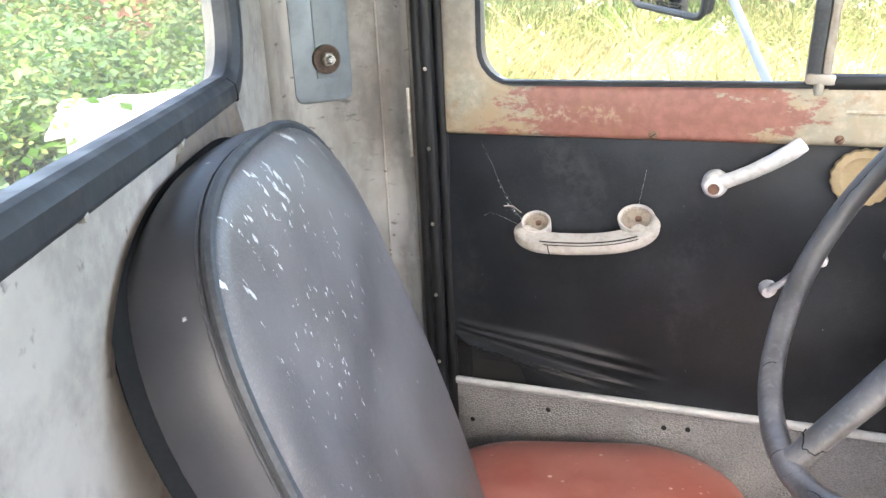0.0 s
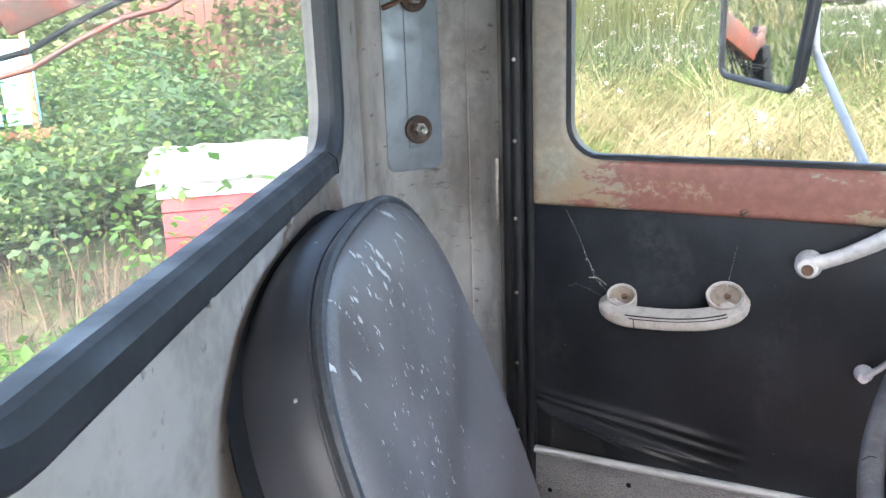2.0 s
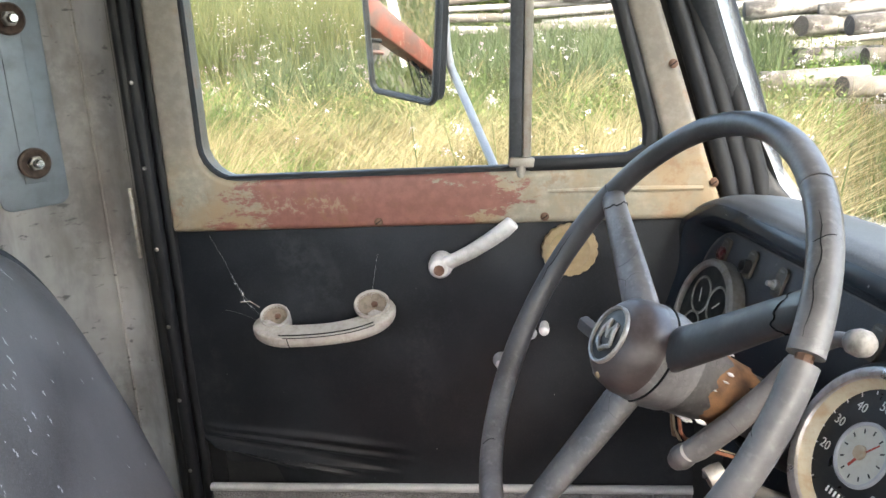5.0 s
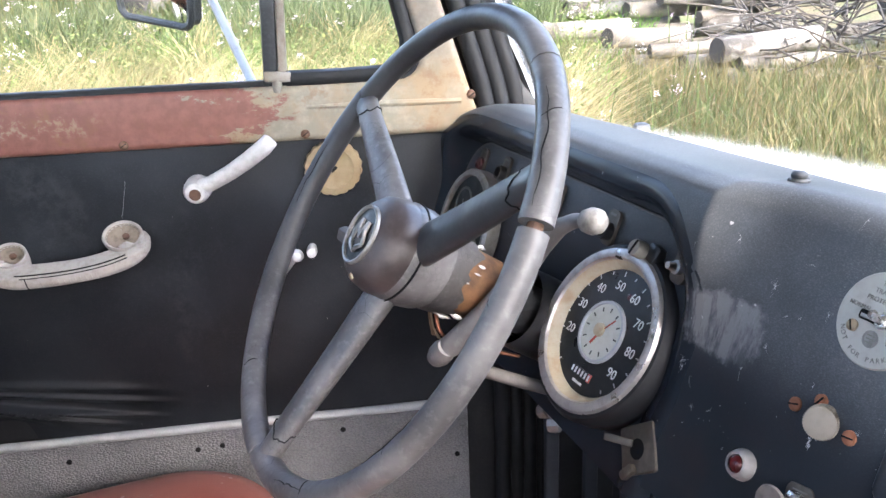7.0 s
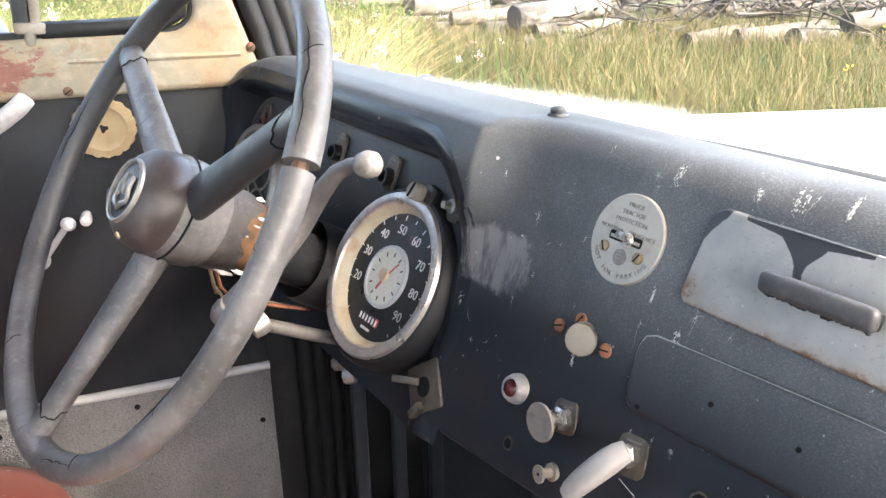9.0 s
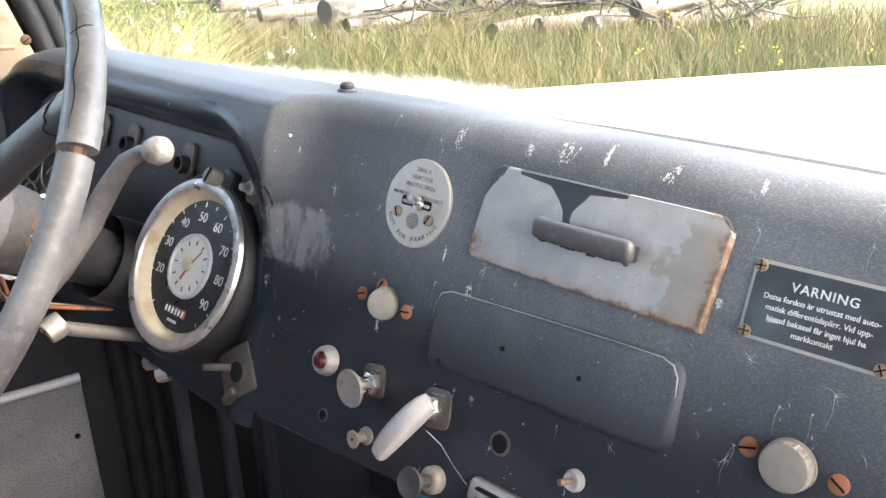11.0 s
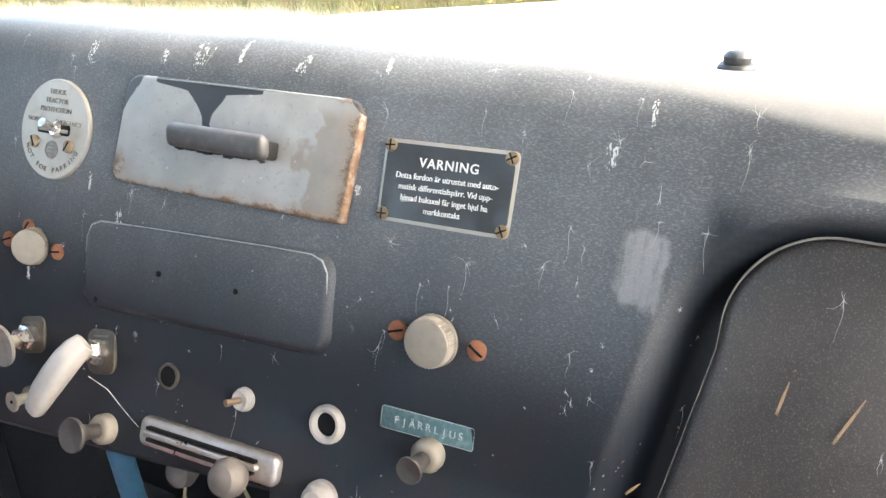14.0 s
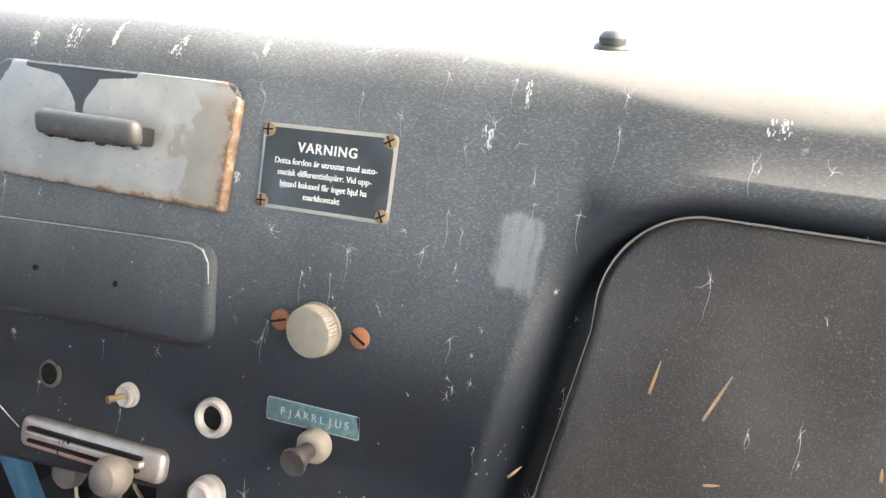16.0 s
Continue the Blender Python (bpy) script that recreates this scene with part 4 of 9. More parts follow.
part("crack", tube(bmesh.new(), [o + u_ * a + w_ * b + Vector((0.09 * (0.002 - a), 0, 0)) for a, b in ((0.001, 0.0162), (-0.005, 0.0158), (-0.0105, 0.0145), (-0.0145, 0.0105))], 0.0007, 6), M_DARK, pull)
for k in range(11):
    o, u_, w_ = inner[len(inner) // 2 - 6 + k] if len(inner) > 14 else inner[k % len(inner)]
    part("rib", tube(bmesh.new(), [o + u_ * a + w_ * b for a, b in ((-0.004, 0.0164), (-0.009, 0.0152), (-0.0135, 0.0118))], 0.0006, 5), M_PULL, pull)
grip = part("grip", bm, M_PULL, pull, angle=70)
# hollow feet tipped up to the light
for FOOT, r in FEET:
    f = part("foot", lathe(bmesh.new(), [(r * 0.80, -0.030), (r * 0.95, -0.006), (r * 0.96, -0.001), (r * 0.93, 0.0012), (r * 0.88, 0.0012), (r * 0.84, -0.0005), (r * 0.76, -0.004)], 32, FOOT), M_PULL, pull)
    part("dirt_cup", lathe(bmesh.new(), [(r * 0.80, -0.002), (r * 0.74, -0.0055), (r * 0.45, -0.009), (0, -0.010)], 24, FOOT), M_CUPDIRT, f, "dirty hollow of the foot")
    part("screw", lathe(bmesh.new(), [(0.0042, -0.011), (0.004, -0.0065), (0, -0.006)], 12, FOOT @ pose(0.002, 0.003, 0)), M_RUSTDARK, f)
# torn threads of an old web beside it
part("thread", tube(bmesh.new(), [(-0.026, 1.803, 0.006), (-0.040, 1.812, 0.004), (-0.052, 1.813, 0.010)], 0.0008, 5), M_CARD, pull)

# window crank
crank = thing("window_crank", DOOR @ pose(0.251, 1.858, 0.010, 0, 0, 25), "white plastic window crank with a rusty centre screw", "crank")
part("hub", lathe(bmesh.new(), [(0.0175, 0.0), (0.0170, 0.016), (0.0155, 0.025), (0.0120, 0.0305), (0.0085, 0.0315), (0, 0.0315)], 32), M_WHITE, crank)
bm = tube(bmesh.new(), [(0.004, 0.001, 0.020), (0.025, 0.000, 0.022), (0.05, 0.001, 0.026), (0.08, 0.005, 0.032), (0.105, 0.010, 0.037), (0.119, 0.0145, 0.040), (0.121, 0.015, 0.040)], [0.0125, 0.0110, 0.0112, 0.0118, 0.0122, 0.0112, 0.0080], 16, flat=0.8)
part("arm", bm, M_WHITE, crank, angle=60)
part("screw", lathe(bmesh.new(), [(0.0078, 0.029), (0.0074, 0.0328), (0.005, 0.0322), (0, 0.0318)], 18, pose(-0.001, -0.002, 0)), M_RUSTDARK, crank, "rusty centre screw")

# scalloped escutcheon with its centre broken out
bm = bmesh.new()
lo, hi, mids, inn = [], [], [], []
NS = 96
for k in range(NS):
    a = 2 * math.pi * k / NS
    r = 0.0362 + 0.0020 * abs(math.sin(9 * a)) + 0.0006 * math.sin(2 * a + 1)
    ri = 0.0045 + 0.0012 * math.sin(3 * a + 1)
    lo.append(bm.verts.new((r * math.cos(a), r * math.sin(a), 0.0)))
    hi.append(bm.verts.new((r * 0.96 * math.cos(a), r * 0.96 * math.sin(a), 0.006)))
    mids.append([bm.verts.new((q * math.cos(a), q * math.sin(a), h)) for q, h in ((0.0270, 0.0068), (0.0245, 0.0050), (0.0200, 0.0046))])
    inn.append(bm.verts.new((ri * math.cos(a), ri * math.sin(a), 0.0040)))
for k in range(NS):
    j = (k + 1) % NS
    bm.faces.new((lo[k], lo[j], hi[j], hi[k]))
    chain, nxt = [hi[k], *mids[k], inn[k]], [hi[j], *mids[j], inn[j]]
    for q in range(4):
        bm.faces.new((chain[q], nxt[q], nxt[q + 1], chain[q + 1]))
bmesh.ops.solidify(bm, geom=bm.faces[:], thickness=0.0015)
esc = thing("escutcheon", DOOR @ pose(0.427, 1.873, 0.011), "broken yellowed scalloped plastic escutcheon on the door", "escutcheon")
part("disc", bm, M_CREAMBOSS, esc)

# cobweb threads between the pull and the belt rail
web = thing("cobweb", DOOR, "thin cobweb threads hanging between the door pull and the belt", "cobweb")
for pts in (((-0.082, 1.907, 0.014), (-0.060, 1.870, 0.022), (-0.050, 1.848, 0.026), (-0.028, 1.812, 0.034), (-0.012, 1.795, 0.038)), ((-0.078, 1.790, 0.016), (-0.066, 1.796, 0.020), (-0.040, 1.792, 0.028), (-0.014, 1.784, 0.036)), ((-0.046, 1.840, 0.026), (-0.034, 1.815, 0.032), (-0.020, 1.800, 0.036)), ((0.160, 1.872, 0.010), (0.156, 1.842, 0.024), (0.152, 1.815, 0.036))):
    part("thread", tube(bmesh.new(), pts, 0.00009, 5), M_WEB, web)
for s_, z_, o_ in ((-0.050, 1.848, 0.026), (-0.047, 1.838, 0.027), (-0.036, 1.824, 0.031), (-0.034, 1.814, 0.032), (-0.024, 1.806, 0.035)):
    part("caught_fluff", lathe(bmesh.new(), [(0, -0.0016), (0.0005, -0.0008), (0.0006, 0.0006), (0, 0.0016)], 6, pose(s_, z_, o_, 70, 20, 0)), M_WEB, web)

# inner door release
rel = thing("door_release", DOOR @ pose(0.328, 1.713, 0.010), "small chrome door release lever", "handle")
part("base", lathe(bmesh.new(), [(0.012, 0), (0.012, 0.004), (0.009, 0.012), (0.007, 0.02), (0, 0.021)], 18), M_PIN, rel)
part("stem", tube(bmesh.new(), [(0, 0, 0.016), (0.016, 0.020, 0.03), (0.040, 0.052, 0.045)], [0.005, 0.0042, 0.004], 10), M_PIN, rel)
part("knob", lathe(bmesh.new(), [(0, -0.009), (0.006, -0.007), (0.009, 0.0), (0.006, 0.007), (0, 0.009)], 16, pose(0.044, 0.057, 0.047)), M_PIN, rel)
part("lock_pin", lathe(bmesh.new(), [(0.006, 0), (0.0075, 0.02), (0.0065, 0.027), (0, 0.029)], 14, pose(0.062, 0.052, 0)), M_PIN, rel)

# front post: ribbed rubber towards the windscreen
post = thing("front_post_seal", DOOR, "black ribbed rubber along the front post", "seal", kind="structure")
for k, (ds, o, r) in enumerate(((0.010, 0.002, 0.012), (0.031, -0.006, 0.013), (0.053, -0.014, 0.0135), (0.075, -0.024, 0.013))):
    bm = tube(bmesh.new(), [(0.632 + ds + 0.008, 1.07, o), (0.636 + ds + 0.004, 1.5, o), (0.634 + ds, 1.90, o), (0.618 + ds, 1.975, o), (0.545 + ds * 0.95, 2.222, o), (0.42 + ds * 0.9, 2.64, o)], r, 12)
    part("rib", bm, M_POSTRUBBER, post)
bm = rbox(bmesh.new(), 0.20, 0.825, 0.02, 0.004, axes((0.74, 1.4725, -0.042), (1, 0, 0), (0, 1, 0)))
rbox(bm, 0.080, 0.80, 0.02, 0.004, axes((0.565, 2.26, -0.03), (1, 0.3, 0), (-0.3, 1, 0)))
part("post_core", bm, M_BLACK, post)

# windscreen: curved glass, its ends swept back
def densify(outline, step=0.03):
    out = []
    for (ax, ay), (bx, by) in zip(outline, outline[1:] + outline[:1]):
        n = max(1, int(math.hypot(bx - ax, by - ay) / step))
        out += [(ax + (bx - ax) * k / n, ay + (by - ay) * k / n) for k in range(n)]
    return out


def offset(outline, d):
    """An outline moved outwards by d (inwards: minus); counter-clockwise."""
    out, n = [], len(outline)
    for i, (x, y) in enumerate(outline):
        (ax, ay), (bx, by) = outline[i - 1], outline[(i + 1) % n]
        nx, ny = by - ay, ax - bx
        ln = math.hypot(nx, ny) or 1
        out.append((x + nx / ln * d, y + ny / ln * d))
    return out


def bow(bm):
    for v in bm.verts:
        v.co.z += 0.078 * (v.co.x / 0.82) ** 2
    return bm


S_OPEN = densify(round_poly([(-0.855, 0.0), (0.855, 0.0), (0.80, 0.70), (-0.80, 0.70)], [0.12, 0.12, 0.10, 0.10], 10))
wall_front = thing("wall_front", SCREEN, "black painted windscreen surround of the cab", "wall", kind="structure")
part("surround", bow(frame_ring(bmesh.new(), offset(S_OPEN, 0.10), S_OPEN, -0.03, 0.0)), M_BLACK, wall_front)
window_front = thing("window_3", SCREEN, "curved windscreen with milky delaminated edges in a rubber seal", "window", kind="structure")
bm = bmesh.new()
ring_tube(bm, S_OPEN, 0.002, 0.014, 10)
part("rubber_seal", bow(bm), M_RUBBER, window_front)
bm = bmesh.new()
bmesh.ops.create_grid(bm, x_segments=40, y_segments=4, size=1.0)
for v in bm.verts:
    v.co = Vector((v.co.x * 0.86, 0.35 + v.co.y * 0.36, -0.012))
bmesh.ops.solidify(bm, geom=bm.faces[:], thickness=0.004)
p_ = part("pane", bow(bm), M_GLASS, window_front)
p_.visible_shadow = False
# milky band round the edge of the glass
bm = bmesh.new()
fade = bm.verts.layers.float.new("fade")
n = len(S_OPEN)
rings = []
for k in range(8):
    q = k / 7
    ring = []
    for (x, y), (ix, iy) in zip(S_OPEN, offset(S_OPEN, -1.0)):
        v = bm.verts.new((x + (ix - x) * 0.040 * q, y + (iy - y) * 0.040 * q, -0.009))
        v[fade] = 1.0 - q
        ring.append(v)
    rings.append(ring)
for a, b in zip(rings, rings[1:]):
    for i in range(n):
        j = (i + 1) % n
        bm.faces.new((a[i], a[j], b[j], b[i]))
mk = part("milky_edge", bow(bm), M_MILKY, window_front, "milky white delaminated glass edge")

# roof, floor, firewall, passenger side: plain walls that close the place
ceiling = thing("ceiling", Matrix(), "plain grey cab roof lining", "ceiling", kind="structure")
part("roof_panel", rbox(bmesh.new(), 1.5, 2.3, 0.04, 0.01, pose(0.10, 0, 2.62)), M_WALL, ceiling)
floor = thing("floor", Matrix(), "dark dirty cab floor", "floor", kind="structure")
part("floor_panel", rbox(bmesh.new(), 1.9, 2.3, 0.04, 0.01, pose(0.35, 0, 1.06)), M_FOOTWELL, floor)
firewall = thing("wall_firewall", Matrix(), "dark firewall under the dashboard", "wall", kind="structure")
part("firewall_panel", rbox(bmesh.new(), 0.04, 1.72, 0.76, 0.005, pose(1.06, 0, 1.42)), M_FOOTWELL, firewall)
part("footwell_side", rbox(bmesh.new(), 0.44, 0.04, 0.90, 0.005, pose(0.85, 0.845, 1.34, 0, 0, -12.5)), M_FOOTWELL, firewall)
part("footwell_side", rbox(bmesh.new(), 0.44, 0.04, 0.90, 0.005, pose(0.85, -0.845, 1.34, 0, 0, 12.5)), M_FOOTWELL, firewall)
for x in (0.70, 0.76, 0.82):
    part("ridge", rbox(bmesh.new(), 0.022, 0.02, 0.86, 0.006, pose(x, 0.963 - 0.2217 * x - 0.02, 1.48, 0, 0, -12.5)), M_FOOTWELL, firewall)
# passenger side, unseen: its window opening is sized for the light it lets in
PDOOR = axes((0, -0.963, 0), (-math.cos(TAPER), -math.sin(TAPER), 0), (0, 0, 1))
pside = thing("wall_passenger", PDOOR, "plain grey unseen passenger side of the cab with a window opening", "wall", kind="structure")
bm = frame_ring(bmesh.new(), round_poly([(-0.72, 1.06), (0.22, 1.06), (0.22, 2.70), (-0.72, 2.70)], [0.01] * 4), round_poly([(-0.66, 1.97), (0.15, 1.97), (0.15, 2.50), (-0.48, 2.50)], [0.05] * 4), -0.03, 0.0)
part("side_panel", bm, M_WALL, pside)
# unseen dark panel, added to keep bounced light off the lower dashboard
part("vinyl_panel", rbox(bmesh.new(), 0.86, 0.82, 0.008, 0.003, pose(-0.25, 1.48, 0.006)), M_DOORVINYL, pside, "black vinyl panel")

# ---- dashboard ----
FACE = [(1.66, 0.506), (1.70, 0.520), (1.742, 0.534), (1.786, 0.556), (1.841, 0.574), (1.889, 0.592), (1.918, 0.604), (1.946, 0.6155)]


def face_x(z):
    return lerp_table(FACE, z)


def on_dash(y, z, off=0.0, turn=0.0):
    """A pose on the dashboard's face: x to the passenger, y up the face, z out of it."""
    slope = (face_x(z + 0.02) - face_x(z - 0.02)) / 0.04
    m = axes((face_x(z), y, z), (0, -1, 0), (slope, 0, 1))
    return m @ pose(0, 0, off, 0, 0, turn)


ARCH = (0.316, 0.812, 1.906, 0.056)  # right edge, left edge, top and corner radius of the instrument recess


def arch_distance(y, z):
    """Signed distance to the instrument recess under the hood (negative inside)."""
    y0, y1, top, r = ARCH
    return box_distance(y, z, (y0 + y1) / 2, top - 0.4, (y1 - y0) / 2, 0.4, r)


def hood_swell(y, v):
    """How far the hood over the instruments stands out, fading sideways and along the top."""
    y0, y1 = ARCH[:2]
    side = max(y0 - 0.024 - y, y - y1 - 0.05, 0)
    lip = 0.006 + 0.028 * smooth(1.83, 1.925, v) + 0.012 * smooth(0.70, 0.80, y)
    return lip * math.exp(-side / 0.026) * (1 - smooth(1.965, 2.045, v))


def glove_distance(y, z):
    return box_distance(y + 0.19 * (z - 1.858), z, -0.5145, 1.72, 0.30, 0.198, 0.055)


def box_distance(y, z, cy, cz, hy, hz, r):
    qy, qz = abs(y - cy) - hy + r, abs(z - cz) - hz + r
    return math.hypot(max(qy, 0), max(qz, 0)) + min(max(qy, qz), 0) - r


def low(y):
    """Height of the dashboard's lower edge."""
    return lerp_table([(-0.90, 1.69), (-0.046, 1.69), (-0.040, 1.752), (0.27, 1.722), (0.336, 1.708), (0.90, 1.708)], y)


def dash_profile():
    """Section of the dashboard: up the face, over the round edge, along the top. (height along it, x, z, normal)"""
    prof = [(face_x(1.66 + 0.0035 * k), 1.66 + 0.0035 * k) for k in range(81)]
    px, pz = prof[-1]
    a0, a1 = math.atan2(1, 0.42), math.atan2(0.02, 1)
    for k in range(14):
        ang = a0 + (a1 - a0) * (k + 1) / 14
        px, pz = px + 0.0023 * math.cos(ang), pz + 0.0023 * math.sin(ang)
        prof.append((px, pz))
    for k in range(1, 22):
        prof.append((px + (0.768 - px) * k / 21, pz - 0.034 * (k / 21) ** 1.6))
    out, run = [], 1.66
    for i, (x, z) in enumerate(prof):
        (ax, az), (bx, bz) = prof[max(i - 1, 0)], prof[min(i + 1, len(prof) - 1)]
        ln = math.hypot(bx - ax, bz - az)
        if i:
            run += (z - prof[i - 1][1]) if i < 81 else math.hypot(x - prof[i - 1][0], z - prof[i - 1][1])
        out.append((run, x, z, -(bz - az) / ln, (bx - ax) / ln))
    return out


PROF = dash_profile()


def skin_point(y, v, h, out=0.0):
    """A point at a height v along the section, h proud of it and pushed out towards the seats."""
    i = 0
    while i < len(PROF) - 2 and PROF[i + 1][0] < v:
        i += 1
    a, b = PROF[i], PROF[i + 1]
    q = (v - a[0]) / (b[0] - a[0])
    x, z, nx, nz = (a[k] + (b[k] - a[k]) * q for k in range(1, 5))
    h += 0.0012 * noise.noise(Vector((y * 4, v * 4, 1.0)))
    sweep = smooth(0.64, 0.768, x) * 0.074 * (y / 0.82) ** 2
    droop = 0.035 * max((y - 0.73) / 0.1, 0) ** 2 * smooth(1.90, 1.95, z)
    return (x + nx * h - 0.925 * out - sweep, y, z + nz * h + 0.20 * out * (1 - smooth(1.935, 1.965, v)) - droop)


def skin_height(y, v):
    """Relief of the panel round the glove box: a swelling, then a groove."""
    g = glove_distance(y, v)
    if g > 0:
        return 0.009 * math.exp(-g / 0.03)
    return 0.009 * smooth(-0.012, 0.0, g) - 0.016 * smooth(0.003, -0.017, g)


def surface(y, v, h=0.0):
    return skin_point(y, v, skin_height(y, v) + h, hood_swell(y, v))


def dash_skin():
    vs = [p[0] for p in PROF]
    ny = 620
    ys = [-0.80 + 1.66 * k / ny for k in range(ny + 1)]
    bm = bmesh.new()
    rows = []
    for y in ys:
        row = []
        for v in vs:
            v = max(v, low(y))
            row.append(bm.verts.new(surface(y, v)))
        rows.append(row)
    for a, b, y in zip(rows, rows[1:], ys):
        for k in range(len(vs) - 1):
            v = vs[k + 1]
            if v <= low(y) + 1e-4:
                continue
            if glove_distance(y, v) < -0.027:
                continue
            s = arch_distance(y, v)
            if s < 0.028 or (y > 0.80 and s < 0.05 and v < 1.94) or (y > 0.825 and v < 1.94):
                continue
            bm.faces.new((a[k], b[k], b[k + 1], a[k + 1]))
    bmesh.ops.delete(bm, geom=[v for v in bm.verts if not v.link_faces], context="VERTS")
    return bm


dash = thing("dashboard", Matrix(), "black enamelled steel dashboard, dusty and spotted with droppings", "dashboard", kind="structure")
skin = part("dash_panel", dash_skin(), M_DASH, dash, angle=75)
# glove box lid: its outline drawn in towards the middle
pts = [(-0.2065 - 0.19 * (z - 1.69), z) for z in [1.69 + 0.0091 * k for k in range(20)]]
cy, cz = pts[-1][0] - 0.037, 1.872
pts += [(cy + 0.037 * math.cos(radians(5 * k)), cz + 0.037 * math.sin(radians(5 * k))) for k in range(1, 19)]
pts += [(cy - 0.02 * k, cz + 0.037) for k in range(1, 27)]
LID_LINE = pts
bm = bmesh.new()
rings = []
for f, h in ((1.0, -0.016), (1.0, -0.004), (0.999, -0.0012), (0.994, 0.0), (0.985, 0.0004), (0.95, 0.0), (0.85, 0.0), (0.7, 0.0), (0.5, 0.0), (0.25, 0.0), (0.02, 0.0)):
    rings.append([bm.verts.new(skin_point(-0.80 + (y + 0.80) * f, 1.69 + (z - 1.69) * f, h)) for y, z in pts])
for a, b in zip(rings, rings[1:]):
    for k in range(len(pts) - 1):
        bm.faces.new((a[k], a[k + 1], b[k + 1], b[k]))
part("glove_box_lid", bm, M_GLOVE, dash, "speckled grey-brown glove box lid", angle=60)
# rolled lip of the hood round the instruments, and the panel under it
y0, y1, top, rad = ARCH
edge = [(y0, 1.706 + (top - rad - 1.706) * k / 24, -1.0, 0.0) for k in range(24)]
edge += [(y0 + rad - rad * math.cos(radians(6 * k)), top - rad + rad * math.sin(radians(6 * k)), -math.cos(radians(6 * k)), math.sin(radians(6 * k))) for k in range(16)]
edge += [(y0 + rad + (y1 - y0 - 2 * rad) * k / 60, top, 0.0, 1.0) for k in range(1, 60)]
edge += [(y1 - rad + rad * math.sin(radians(6 * k)), top - rad + rad * math.cos(radians(6 * k)), math.sin(radians(6 * k)), math.cos(radians(6 * k))) for k in range(16)]
edge += [(y1, top - rad - (top - rad - 1.706) * k / 24, 1.0, 0.0) for k in range(1, 25)]


bm = bmesh.new()
rows = []
for y, z, ny, nz in edge:
    back = smooth(0.25, 0.65, ny)
    ring = []
    for o, h, f in ((0.043, -0.003, 1), (0.040, -0.002, 1), (0.035, -0.0008, 1), (0.032, 0.0002, 1), (0.026, 0.0002, 1), (0.020, 0.0002, 1), (0.015, 0, 0.93), (0.0105, 0, 0.76), (0.007, 0, 0.52), (0.004, 0, 0.26), (0.0015, 0, 0.02), (0.0, -0.005, 0)):
        yy, zz = y + ny * o, z + nz * o
        hh = h
        if o > 0.033:
            hh += back * (-0.085 if o > 0.042 else (-0.03 if o > 0.036 else -0.004)) 
            yy -= back * (0.006 if o > 0.042 else 0)
        ring.append(bm.verts.new(skin_point(yy, zz, hh, f * hood_swell(yy, zz))))
    rows.append(ring)
for a, b in zip(rows, rows[1:]):
    for k in range(len(a) - 1):
        bm.faces.new((a[k], b[k], b[k + 1], a[k + 1]))
part("hood_lip", bm, M_LIP, dash, angle=80)
bm = bmesh.new()
rows = [[bm.verts.new(skin_point(y0 + (y1 - y0) * j / 20, 1.700 + (top - 1.700) * k / 16, -0.0035)) for k in range(17)] for j in range(21)]
for a, b in zip(rows, rows[1:]):
    for k in range(16):
        bm.faces.new((a[k], b[k], b[k + 1], a[k + 1]))
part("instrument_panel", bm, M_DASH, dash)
part("dust_line", tube(bmesh.new(), [skin_point(y - 0.0008 * ny, z - 0.0008 * nz, -0.0030) for y, z, ny, nz in edge if z > 1.80], 0.0011, 6), M_GREYKNOB, dash, "pale dust line under the hood")
# rolled lower edge
bm = tube(bmesh.new(), [(face_x(1.722 + (0.27 - y) * 0.10) + 0.004, y, 1.720 + (0.27 - y) * 0.10) for y in (0.27, 0.16, 0.05, -0.06)], 0.005, 8)
part("rolled_edge", bm, M_DASH, dash)
# pale highlight drawn as a thin tube round the glove box lid
bm = tube(bmesh.new(), [skin_point(y, z, 0.0006) for y, z in LID_LINE], [0.00012 + 0.0004 * smooth(1.86, 1.905, z) for y, z in LID_LINE], 6)
lid = part("glove_box_edge", bm, M_DISC, dash, "highlight line along the glove box lid's edge")
# cobweb tufts: thin threads fanning out of a small knot
rt = random.Random(31)
verts, faces = [], []


def web_strip(line, w):
    n0 = len(verts)
    for i, (a, b) in enumerate(line):
        (pa, pb), (qa, qb) = line[max(i - 1, 0)], line[min(i + 1, len(line) - 1)]
        ln = math.hypot(qa - pa, qb - pb) or 1
        ww = w * (1 - 0.75 * i / (len(line) - 1))
        for sgn in (1, -1):
            yy, vv = a - sgn * ww * (qb - pb) / ln, b + sgn * ww * (qa - pa) / ln
            verts.append(surface(yy, vv, 0.0006) if glove_distance(yy, vv) > -0.025 else skin_point(yy, vv, 0.0008))
    faces.extend((n0 + 2 * i, n0 + 2 * i + 1, n0 + 2 * i + 3, n0 + 2 * i + 2) for i in range(len(line) - 1))


